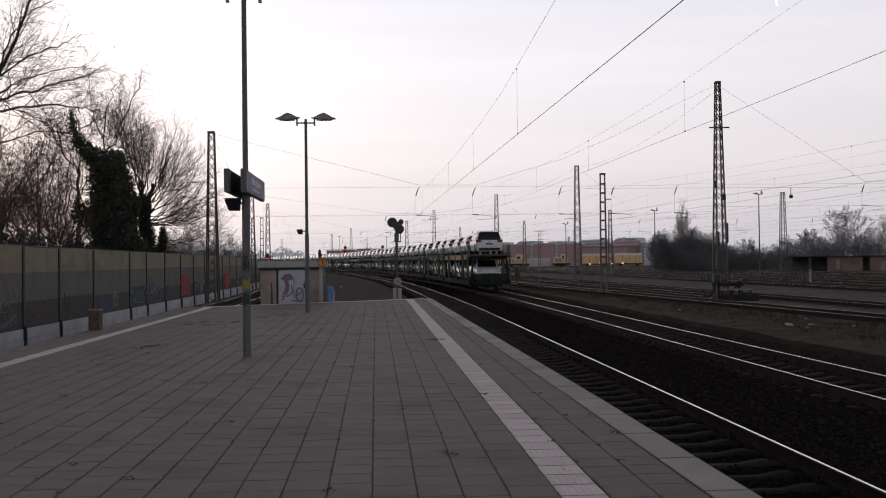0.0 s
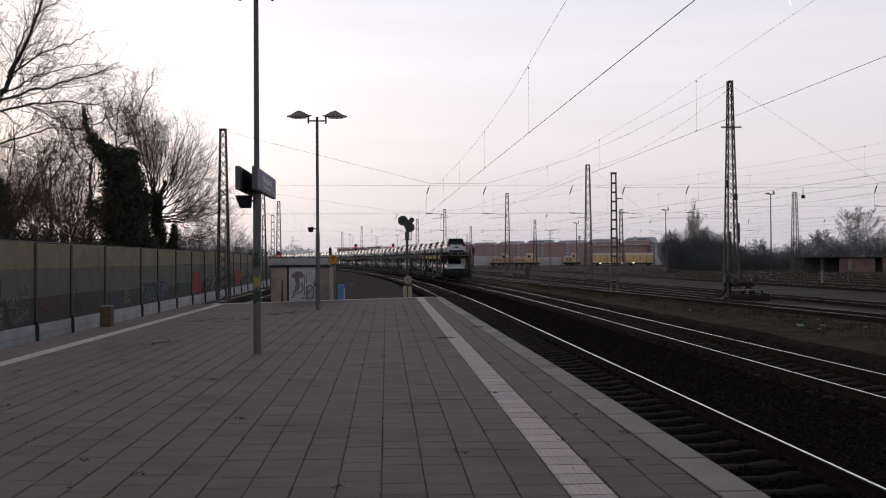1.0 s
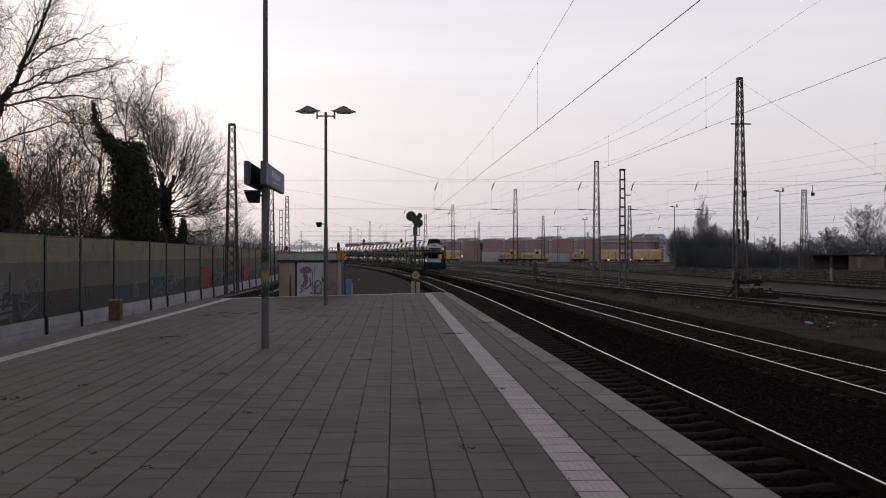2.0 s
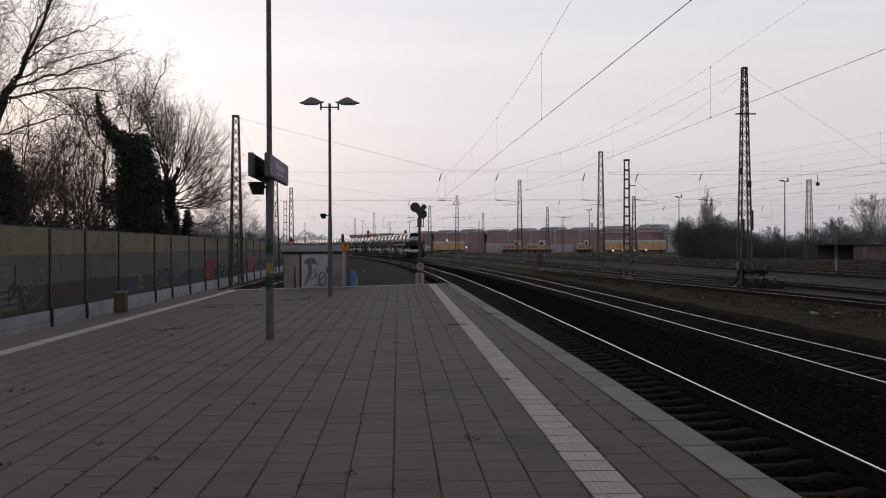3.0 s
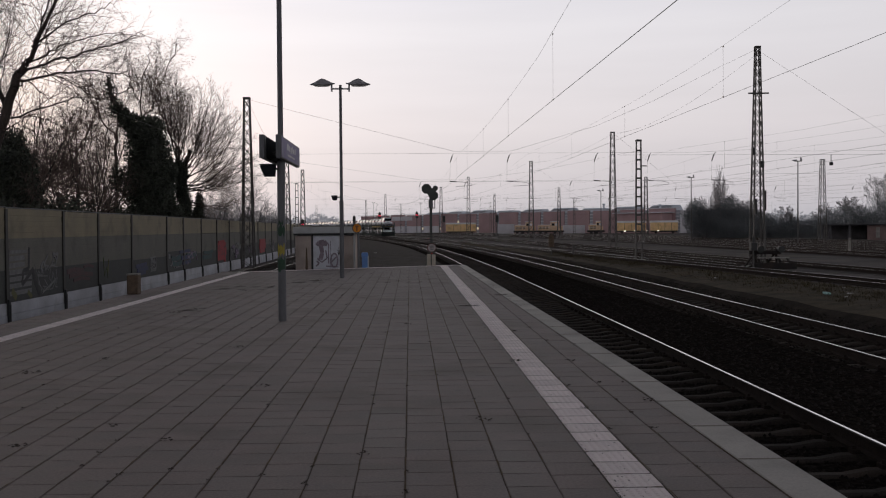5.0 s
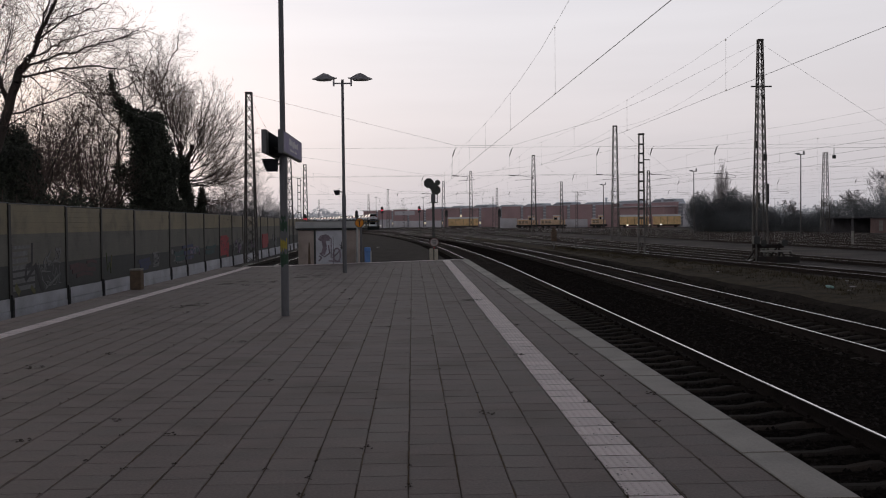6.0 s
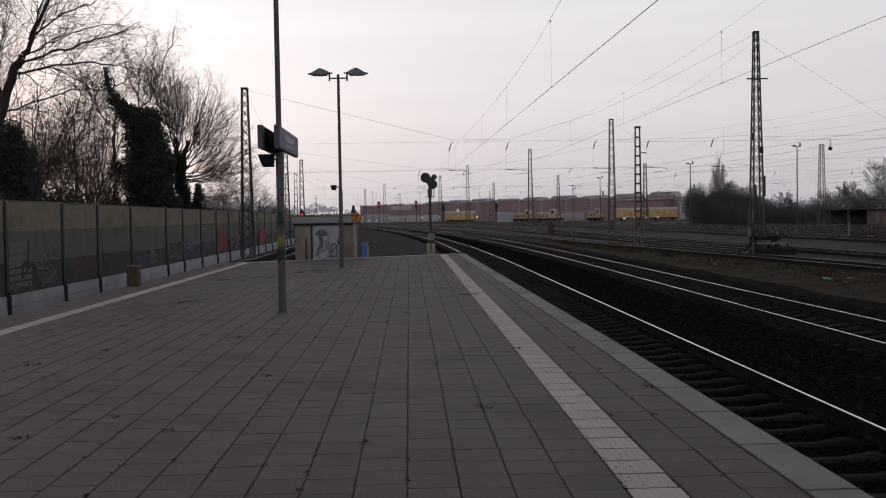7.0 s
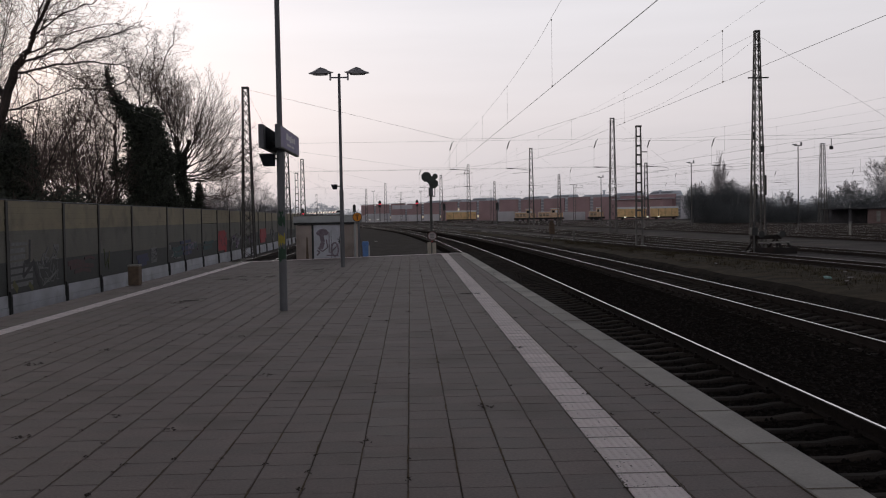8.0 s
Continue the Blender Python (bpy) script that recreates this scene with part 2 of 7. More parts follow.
def sleeper_geo(detail=True):
    g = Geo()
    if not detail:
        return g.box(-1.3, 1.3, -0.13, 0.13, -0.36, -0.18)
    rings = []
    for x, top, w in ((-1.3, -0.215, 0.10), (-1.0, -0.178, 0.095), (-0.5, -0.184, 0.088), (-0.25, -0.225, 0.08), (0.25, -0.225, 0.08), (0.5, -0.184, 0.088),
                      (1.0, -0.178, 0.095), (1.3, -0.215, 0.10)):
        rings.append([(x, -w - 0.035, -0.4), (x, w + 0.035, -0.4), (x, w, top - 0.02), (x, w - 0.03, top), (x, -w + 0.03, top), (x, -w, top - 0.02)])
    return g.loft(rings)


def clip_geo():
    g = Geo()
    for x in (-0.7525, 0.7525):
        for s in (-1, 1):
            g.box(x + s * 0.07, x + s * 0.15, -0.06, 0.06, -0.18, -0.135)
            g.tube((x + s * 0.11, 0, -0.14), (x + s * 0.11, 0, -0.10), 0.018, n=5)
    return g


SLEEPER = sleeper_geo().mesh("sleeper", M_SLEEPER)
CLIPS = clip_geo().mesh("rail_clip", M_RAIL_SIDE)


def track(name, label, x0, start, radius, s0, s1, z, slope=0.0, bright=True, pieces=0.0, piece_from=0.0, far=500.0, yard=False):
    """Two rails on sleepers in a bed of ballast; sleepers up to `pieces` metres are parts."""
    tr = thing(name, label, "railway track", kind="structure")

    def rows(off, a, b):
        out = []
        for s in steps(a, b):
            x, y, h = bend(x0, start, radius, s, slope)
            out.append((x + off * math.cos(h), y + off * math.sin(h), z, h))
        return out
    for off in (-0.7525, 0.7525):
        rail = part("rail", Geo().sweep(RAIL_SIDE, rows(off, s0, s1)), M_RAIL_SIDE, tr)
        part("rail_head", Geo().sweep(RAIL_HEAD, rows(off, s0, s1)), M_RAIL_TOP if bright else M_RAIL_OLD, rail, "worn shiny running surface")
    bed = [(-2.3, -0.62), (-1.55, -0.22), (-1.12, -0.178), (-0.98, -0.225), (-0.85, -0.235), (0, -0.262), (0.85, -0.235), (0.98, -0.225), (1.12, -0.178), (1.55, -0.22), (2.3, -0.62)]
    part("ballast_bed", Geo().sweep(bed, rows(0, s0, s1), closed=False), M_YARD_BED if yard else M_BALLAST, tr, "grey yard ballast, paled for haze" if yard else "dark soiled ballast stones")
    rest, s = Geo(), s0
    while s < min(s1, far):
        x, y, h = bend(x0, start, radius, s, slope)
        m = pose(x, y, z, 0, 0, math.degrees(h))
        if piece_from <= s < pieces:
            part("sleeper", SLEEPER, None, tr, at=m)
            if s < 30:
                part("rail_clip", CLIPS, None, tr, at=m)
        else:
            b = Geo().box(-1.3, 1.3, -0.12, 0.12, -0.3, -0.19)
            rest.add([(m @ Vector(p))[:] for p in b.v], b.f)
        s += 0.63
    if rest.v:
        tagged(part("sleepers", rest, M_SLEEPER_ALL, tr), kind="stuff")
    return tr


def ground():
    g = Geo()
    xs = [-4000, -900, -200, -60, -20, 20, 60, 120, 300, 900, 4000]
    ys = [-4000, -600, -60, 0, 60, 150, 300, 600, 1200, 2400, 4600]
    vs = [(x, y, GROUND_Z) for y in ys for x in xs]
    n = len(xs)
    g.add(vs, [(j * n + i, j * n + i + 1, (j + 1) * n + i + 1, (j + 1) * n + i) for j in range(len(ys) - 1) for i in range(n - 1)])
    tagged(part("ground", g, M_SOIL), "dark bare soil and cinders of the railway yard", "ground", kind="structure")
    # raised strip of dry grass between the running lines and the yard
    rng = random.Random(4)
    rows, cols = [], 12
    for k in range(90):
        s = -10 + k * 1.6
        x, y, h = bend(8.52, 35, 1150, s)
        right = 22.9 - 0.0925 * y - 2.3 - x
        row = []
        for i in range(cols):
            t = i / (cols - 1)
            a = 2.3 + t * max(0.6, right - 2.3)
            up = -0.06 - 0.05 + 0.16 * math.sin(math.pi * min(1, t * 1.15)) + rng.uniform(-0.04, 0.04)
            if i in (0, cols - 1):
                up = -0.34
            row.append((x + a * math.cos(h), y + a * math.sin(h), RAIL_Z + up - 0.05))
        rows.append(row)
    def strip(a, b):
        return Geo().add([p for r in rows for p in r[a:b + 1]],
                         [(j * (b - a + 1) + i, j * (b - a + 1) + i + 1, (j + 1) * (b - a + 1) + i + 1, (j + 1) * (b - a + 1) + i) for j in range(len(rows) - 1) for i in range(b - a)])
    tagged(part("cinder_slope", strip(0, 1), M_SLOPE, smooth=True), "dark cinder slope between the track and the dry grass", "ground", kind="structure")
    g = strip(1, cols - 1)
    # cinders between the two main lines and beside them beyond the platform
    for name, x0, start, cols2, lab in (("cinder_strip", 3.97, 38, [(1.45, -0.215), (2.27, -0.27), (3.1, -0.215)], "flat dark cinders between two tracks"),
                                        ("cinder_path", 3.97, 38, [(-11.3, -0.33), (-8.0, -0.27), (-5.0, -0.30), (-2.2, -0.26), (-1.5, -0.24)], "dark bare cinders beyond the platform end")):
        path = []
        for s in steps(BACK_Y if "strip" in name else END_Y - 0.05, 420):
            x, y, h = bend(x0, start, 1150, s)
            path.append((x, y, RAIL_Z, h))
        tagged(part(name, Geo().sweep(cols2, path, closed=False), M_BALLAST if "strip" in name else M_CINDER), lab, "ground", kind="structure")
    tagged(part("verge", g, M_VERGE, smooth=True), "low strip of dry winter grass beside the tracks", "verge", kind="structure")


ground()
track("track_1", "main line track on concrete sleepers beside the platform", 3.97, 38, 1150, BACK_Y, 620, RAIL_Z, pieces=95.0, piece_from=2.0)
track("track_2", "second main line track on concrete sleepers, curving away", 8.52, 35, 1150, BACK_Y, 620, RAIL_Z, pieces=95.0, piece_from=8.0)
track("track_3", "yard track with one worn shiny rail", 22.9, 135, 1100, -10, 420, YARD_RAIL_Z, slope=-0.0925, bright=True, far=150, yard=True)
track("track_4", "stub siding that ends at a buffer stop", 23.1, 135, 1100, 57.5, 420, YARD_RAIL_Z, slope=-0.045, bright=False, far=150, yard=True)
track("track_5", "dull rusty yard track", 26.35, 120, 1100, -10, 420, YARD_RAIL_Z, slope=-0.04, bright=False, far=150, yard=True)
for k, xx in enumerate((37.5, 42.0, 46.5, 51.0, 55.5, 60.0, 64.5, 69.5)):
    track("track_%d" % (6 + k), "dull rusty yard track", xx, 120, 1100, -10, 420, YARD_RAIL_Z, slope=-0.03, bright=False, far=110, yard=True)
track("track_14", "platform track beside the noise barrier", -7.97, 45, 1200, BACK_Y, 420, RAIL_Z, bright=True, far=200)


M_STONE = mat("dark_ballast_stone", (0.025, 0.021, 0.019), 0.95, spec=0.1, var=0.3, scale=6, fine=40, bump=0.2, rand="island", rand_amount=0.55)
M_GRASS = mat("dry_grass_blades", (0.066, 0.054, 0.031), 0.9, spec=0.1, var=0.3, scale=2, bump=0, rand="island", rand_amount=0.5)


def ballast_stones():
    """Loose stones on the bed of the two near tracks, where they can be made out."""
    rng = random.Random(14)
    g = Geo()
    for _ in range(44000):
        y = 5.0 + 62.0 * rng.random() ** 2.1
        x = rng.uniform(2.5, 11.2)
        off = min(abs(x - 3.97), abs(x - 8.52))
        if abs(off - 0.7525) < 0.07:
            continue
        z = RAIL_Z - (0.235 + 0.027 * max(0, 1 - off / 0.85) if off < 0.95 else 0.18 if off < 1.15 else 0.215 if off < 1.6 else 0.235)
        r = rng.uniform(0.018, 0.042)
        pts = [(x + r * rng.uniform(0.6, 1.2) * a, y + r * rng.uniform(0.6, 1.2) * b, z + r * 0.2 + r * rng.uniform(0.5, 1.0) * c)
               for a, b, c in ((1, 0, 0), (0, 1, 0), (-1, 0, 0), (0, -1, 0), (0, 0, 1))]
        g.add(pts, [(0, 1, 4), (1, 2, 4), (2, 3, 4), (3, 0, 4)])
    tagged(part("ballast_stones", g, M_STONE), "loose dark ballast stones between the rails", "ballast", kind="stuff")


def grass():
    """Tufts of dry grass on the verge."""
    rng = random.Random(15)
    g = Geo()
    for _ in range(3200):
        y = 14 + 66 * rng.random() ** 1.3
        x0 = bend(8.52, 35, 1150, y)[0] + 2.6
        x1 = 22.9 - 0.0925 * y - 2.4
        if x1 < x0 + 0.4:
            continue
        t = 1 - 0.83 * rng.random() ** 0.8
        x, z = x0 + (x1 - x0) * t, RAIL_Z - 0.16 + 0.16 * math.sin(math.pi * min(1, t * 1.15)) - 0.04
        for _k in range(7):
            a, h, w = rng.uniform(0, 6.283), rng.uniform(0.05, 0.2), rng.uniform(0.006, 0.014)
            px, py = x + rng.gauss(0, 0.08), y + rng.gauss(0, 0.08)
            tip = (px + 0.6 * h * math.cos(a), py + 0.6 * h * math.sin(a), z + h)
            g.add([(px - w * math.sin(a), py + w * math.cos(a), z), (px + w * math.sin(a), py - w * math.cos(a), z), tip], [(0, 1, 2)])
    tagged(part("dry_grass", g, M_GRASS), "tufts of dry winter grass on the verge", "grass", kind="stuff")


ballast_stones()
grass()

# ---- platform ----
COL0, COL_W, ROW = -0.0377, 0.2828, 0.29
COLS_GREY = [(-5.33, COL0 + COL_W * -18)] + [(COL0 + COL_W * k, COL0 + COL_W * (k + 1)) for k in range(-18, 3)] + [(COL0 + COL_W * 3, 1.11)]
COLS_RIGHT = [(1.405, 1.71), (1.71, 2.015)]
COLS_LEFT = [(-6.0, -5.79), (-5.79, -5.58)]


def end_y(x):
    """Where the platform's slanting end lies."""
    return min(37.0, max(32.6, 35.9 + 0.62 * x))


def edge_x(y):
    """The platform edge closes in slightly towards the end."""
    return EDGE_R - 0.0075 * max(0.0, y - 10.0)


def slab_data(w, l, up, gap_x=0.0036, gap_y=0.0027):
    """Top and bevelled sides of one paving slab centred on its place."""
    a, c, b, e = w / 2 - gap_x, l / 2 - gap_y, 0.004, 0.0018
    vs = [(-a, -c, -0.02), (a, -c, -0.02), (a, c, -0.02), (-a, c, -0.02), (-a, -c, up - 0.004), (a, -c, up - 0.004), (a, c, up - 0.004), (-a, c, up - 0.004),
          (-a + b, -c + e, up), (a - b, -c + e, up), (a - b, c - e, up), (-a + b, c - e, up)]
    fs = [(8, 9, 10, 11)]
    for k in range(4):
        j = (k + 1) % 4
        fs += [(k, j, 4 + j, 4 + k), (4 + k, 4 + j, 8 + j, 8 + k)]
    return vs, fs


def white_slab_geo(w):
    """A white guiding slab with rows of low studs."""
    g = Geo().add(*slab_data(w, ROW, 0.001, 0.006, 0.011))
    n, r = 6, 0.011
    for i in range(n):
        for j in range(n):
            x, y = (i - 2.5) * (w - 0.03) / n, (j - 2.5) * (ROW - 0.04) / n
            q = [(x - r, y - r), (x + r, y - r), (x + r, y + r), (x - r, y + r)]
            g.add([(a, b, 0.001) for a, b in q] + [(x + (a - x) * 0.6, y + (b - y) * 0.6, 0.0045) for a, b in q],
                  [(4, 5, 6, 7), (0, 1, 5, 4), (1, 2, 6, 5), (2, 3, 7, 6), (3, 0, 4, 7)])
    return g


WHITE_SEAMS = []


def platform():
    rng = random.Random(11)
    pf = thing("platform", "island platform paved in grey concrete slabs with white lines", "platform", kind="structure")
    def sheet(x0, x1, z0, z1, back):
        pts = [(x, y, z) for z in (z0, z1) for x, y in ((x0, BACK_Y), (x1, BACK_Y), (x1, end_y(x1) - back), (x0, end_y(x0) - back), (-5.0, end_y(-5.0) - back))]
        return Geo().hull(pts)
    part("platform_wall", sheet(EDGE_L + 0.14, 1.95, -1.2, -0.16, 0.1), M_CONC, pf, "stained concrete platform wall")
    part("paving_bed", sheet(EDGE_L + 0.31, 1.95, -0.17, -0.006, 0.2), M_JOINT, pf, "dirty brown joints")
    cols = [(a, b, "grey") for a, b in COLS_LEFT + COLS_GREY + COLS_RIGHT] + [(-5.58, -5.33, "white"), (1.11, 1.405, "white")]
    field, slabs = Geo(), {}
    for a, b, kind in cols:
        y = BACK_Y - rng.random() * ROW
        while y + ROW * 0.5 < end_y((a + b) / 2) - 0.12:
            w, cx, cy = b - a, (a + b) / 2, y + ROW / 2
            up = rng.uniform(-0.0018, 0.0018)
            m = pose(cx + rng.uniform(-0.002, 0.002), cy, up * 0.6, rng.uniform(-0.14, 0.14), rng.uniform(-0.3, 0.3), rng.uniform(-0.4, 0.4))
            if kind == "white":
                WHITE_SEAMS.append((a, b, y))
                key = (round(w, 3), "white")
                if key not in slabs:
                    slabs[key] = white_slab_geo(w).mesh("white_slab", M_WHITE_SLAB)
                part("white_slab", slabs[key], None, pf, at=m)
            elif kind == "grey" and 4.9 < cy < 8.6 and -2.6 < cx < 2.1:
                key = (round(w, 3), "grey")
                if key not in slabs:
                    slabs[key] = Geo().add(*slab_data(w, ROW, 0.0)).mesh("slab", M_SLAB)
                part("slab", slabs[key], None, pf, at=m)
            else:
                vs, fs = slab_data(w, ROW, 0.0)
                field.add([(m @ Vector(p))[:] for p in vs], fs)
            y += ROW
    tagged(part("slabs", field, M_SLAB_ALL, pf), kind="stuff")
    # long edge stones on both sides and across the end
    def stone(x0, x1, length, surface=M_EDGE):
        g = Geo()
        return g.rbox(x0, x1, -length / 2 + 0.006, length / 2 - 0.006, -0.16, 0.0, 0.012).mesh("edge_stone", surface)
    right, left = stone(-0.295, 0.0, 1.0), stone(0.0, 0.297, 1.0, M_SLAB)
    y = BACK_Y + 0.9
    while y < 37.3:
        part("edge_stone", right, None, pf, at=pose(edge_x(y - 0.5), y - 0.5, 0.004 + rng.uniform(-0.001, 0.002), 0, 0, 0.43 if y > 10 else 0))
        if y < 33.4:
            part("edge_stone", left, None, pf, at=pose(EDGE_L, y - 0.5, 0.004 + rng.uniform(-0.001, 0.002)))
        y += 1.0
    path = [(edge_x(y) - 0.308, y, 0.0, 0.0) for y in (BACK_Y, 10, 20, 30, 37.0)]
    part("edge_joint", Geo().sweep([(0.0, -0.01), (0.012, -0.01), (0.012, 0.002), (0.0, 0.002)], path), M_JOINT, pf, "dark open joint beside the edge stones")
    p, q = Vector((-5.75, 32.5)), Vector((1.83, 36.95))
    n = 9
    d = (q - p) / n
    end = stone(-d.length / 2 + 0.004, d.length / 2 - 0.004, 0.20, M_WHITE_SLAB)
    for k in range(n):
        c = p + d * (k + 0.5)
        part("edge_stone", end, None, pf, at=pose(c.x, c.y, 0.006, 0, 0, math.degrees(math.atan2(d.y, d.x))))

platform()

M_MOSS = mat("dead_leaves_and_moss", (0.046, 0.034, 0.025), 0.95, var=0.5, scale=20, fine=90, bump=0.6)


def litter():
    """Clumps of dead leaves and dirt caught in the joints."""
    rng = random.Random(5)
    spots = [(1.07, 17.77, 0.16), (1.73, 10.39, 0.06), (1.13, 10.39, 0.06), (1.97, 7.98, 0.045), (0.54, 7.27, 0.05), (-3.96, 17.41, 0.15), (-3.8, 17.7, 0.1), (-4.1, 17.0, 0.08), (-2.64, 6.58, 0.05), (-2.21, 7.21, 0.04), (-1.68, 6.71, 0.045), (-2.14, 11.94, 0.07), (-2.62, 12.3, 0.06),
             (-3.42, 10.99, 0.07), (-3.87, 10.02, 0.09), (-0.31, 6.21, 0.035), (1.94, 20.55, 0.12), (-1.36, 8.96, 0.05), (-2.61, 26.86, 0.16), (-2.96, 25.91, 0.16)]
    spots += [(rng.uniform(-4.5, -3.4), rng.uniform(22.6, 24.6), rng.uniform(0.05, 0.12)) for _k in range(16)]
    spots += [(rng.uniform(-3.2, -2.4), rng.uniform(25.4, 27.6), rng.uniform(0.04, 0.1)) for _k in range(9)]
    for k in range(230):
        spots.append((COL0 + COL_W * rng.randint(-17, 4) + rng.uniform(-0.008, 0.008), 5.0 + 24 * rng.random() ** 1.3, rng.uniform(0.006, 0.02)))
    for k in range(34):
        spots.append((rng.choice((1.405, 1.71, 1.71, 2.0)) + rng.uniform(-0.04, 0.04), rng.uniform(5.5, 30), rng.uniform(0.012, 0.04)))
    for k in range(64):
        spots.append((COL0 + COL_W * rng.randint(-17, 4) + rng.uniform(-0.02, 0.02), rng.uniform(12, 33), rng.uniform(0.02, 0.065)))
    g = Geo()
    for x, y, r in spots:
        big = r > 0.1
        for _ in range(int(6 + (900 if big else 110) * r)):
            a, d = rng.uniform(0, 6.283), r * rng.random() ** (0.8 if big else 0.5)
            px, py, s, t = x + 1.25 * d * math.cos(a), y + (0.95 if big else 1.5) * d * math.sin(a), min(rng.uniform(0.008, 0.034), 0.28 * r + 0.003), rng.uniform(0, 6.283)
            ring = [(px + s * math.cos(t + k * 1.2566) * (1 if k % 2 else 0.6), py + s * math.sin(t + k * 1.2566), 0.003 + rng.uniform(0, 0.006 if big else 0.010)) for k in range(5)]
            g.add(ring, [(0, 1, 2, 3, 4)])
    # crumbs and chips along the cross joints and edges of the white line
    for _ in range(800):
        y = 5.0 + 26 * rng.random() ** 1.5
        x = rng.choice((1.112, 1.404)) + rng.gauss(0, 0.006) if rng.random() < 0.62 else rng.uniform(1.11, 1.405)
        s, t = rng.uniform(0.0025, 0.006), rng.uniform(0, 6.283)
        ring = [(x + s * math.cos(t + k * 1.2566), y + 1.7 * s * math.sin(t + k * 1.2566), 0.0062 + rng.uniform(0, 0.002)) for k in range(5)]
        g.add(ring, [(0, 1, 2, 3, 4)])
    tagged(part("leaf_litter", g, M_MOSS), "small clumps of dark dead leaves on the paving", "leaves", kind="stuff")


litter()
M_SEAM_MOSS = mat("brown_joint_moss", (0.105, 0.070, 0.036), 0.95, var=0.45, scale=7, fine=80, bump=0.5, stain=(0.045, 0.043, 0.018), stain_amount=0.7, stain_scale=2)


def joint_moss():
    """Uneven moss and grit that has grown out of the joints."""
    rng = random.Random(23)
    g = Geo()

    def ribbon(pts):
        vs = [(x - w, y, z) for x, y, z, w in pts] + [(x + w, y, z) for x, y, z, w in pts]
        n = len(pts)
        g.add(vs, [(k, k + n, k + n + 1, k + 1) for k in range(n - 1)])
    for k in range(-18, 4):
        x, y = COL0 + COL_W * k, 4.6
        wide = rng.uniform(0.5, 1.0)
        while y < 31:
            n, pts = rng.randint(4, 14), []
            for _ in range(n):
                pts.append((x + rng.gauss(0, 0.0022), y, 0.0028 + rng.uniform(0, 0.001), wide * rng.uniform(0.002, 0.0075)))
                y += rng.uniform(0.05, 0.13)
            pts[0], pts[-1] = (*pts[0][:3], 0.001), (*pts[-1][:3], 0.001)
            ribbon(pts)
            y += rng.random() ** 2 * 0.9
    for x in (1.71, 2.006, 1.407):
        y = 4.6
        while y < 31:
            n, pts = rng.randint(3, 9), []
            for _ in range(n):
                pts.append((edge_x(y) - 0.304 + rng.gauss(0, 0.003) if x == 2.006 else x + rng.gauss(0, 0.003), y, 0.0045, rng.uniform(0.002, 0.005)))
                y += rng.uniform(0.05, 0.12)
            pts[0], pts[-1] = (*pts[0][:3], 0.001), (*pts[-1][:3], 0.001)
            ribbon(pts)
            y += rng.random() * 0.5
    # dark seams between the edge stones
    y = BACK_Y + 0.9
    while y < 36.5:
        if y > 3:
            xe = edge_x(y)
            g.add([(xe - 0.297, y - 0.006, 0.0075), (xe - 0.004, y - rng.uniform(0.004, 0.010), 0.0075), (xe - 0.004, y + rng.uniform(0.004, 0.010), 0.0075), (xe - 0.297, y + 0.006, 0.0075)], [(0, 1, 2, 3)])
        y += 1.0
    # dirt in the cross joints of the white lines
    for a, b, y in WHITE_SEAMS:
        if y > 3:
            n = 7
            low = [(a + (b - a) * k / (n - 1), y - rng.uniform(0.001, 0.009), 0.0018) for k in range(n)]
            top = [(p[0], y + rng.uniform(0.001, 0.009), 0.0018) for p in low]
            g.add(low + top, [(k, k + 1, n + k + 1, n + k) for k in range(n - 1)])
    tagged(part("joint_moss", g, M_SEAM_MOSS), "brown moss and grit in the paving joints", "moss", kind="stuff")


joint_moss()

# ---- noise barrier behind the platform track ----
M_FENCE_TOP = mat("barrier_olive_panel", (0.24, 0.208, 0.14), 0.7, var=0.16, scale=1.2, fine=30, bump=0.1, stain=(0.09, 0.08, 0.06), stain_amount=0.5)
M_FENCE_MID = mat("barrier_grey_panel", (0.142, 0.136, 0.119), 0.75, var=0.18, scale=1.2, fine=30, bump=0.1, stain=(0.05, 0.05, 0.045), stain_amount=0.5)
M_FENCE_LOW = mat("barrier_dark_panel", (0.058, 0.062, 0.061), 0.75, var=0.3, scale=2, fine=30, bump=0.1, stain=(0.06, 0.055, 0.05), stain_amount=0.5)
M_PLINTH = mat("barrier_pale_plinth", (0.50, 0.51, 0.55), 0.85, var=0.16, scale=1, fine=30, bump=0.2, stain=(0.3, 0.3, 0.31), stain_amount=0.6)
M_POST = mat("barrier_post", (0.062, 0.060, 0.056), 0.7, var=0.2)
PAINT = {
    "white": mat("spray_white", (0.16, 0.16, 0.165), 0.7, var=0.25, scale=6), "red": mat("spray_red", (0.31, 0.042, 0.05), 0.7, var=0.25, scale=3),
    "blue": mat("spray_blue", (0.05, 0.058, 0.115), 0.7, var=0.25, scale=3), "black": mat("spray_black", (0.022, 0.022, 0.024), 0.6, var=0.2),
    "teal": mat("spray_teal", (0.035, 0.075, 0.08), 0.7, var=0.3, scale=3), "yellow": mat("spray_yellow", (0.12, 0.115, 0.05), 0.7, var=0.25), "pink": mat("spray_pink", (0.085, 0.05, 0.053), 0.7, var=0.3),
    "violet": mat("spray_violet", (0.20, 0.16, 0.22), 0.7, var=0.3), "green": mat("spray_green", (0.06, 0.075, 0.03), 0.7, var=0.3)}


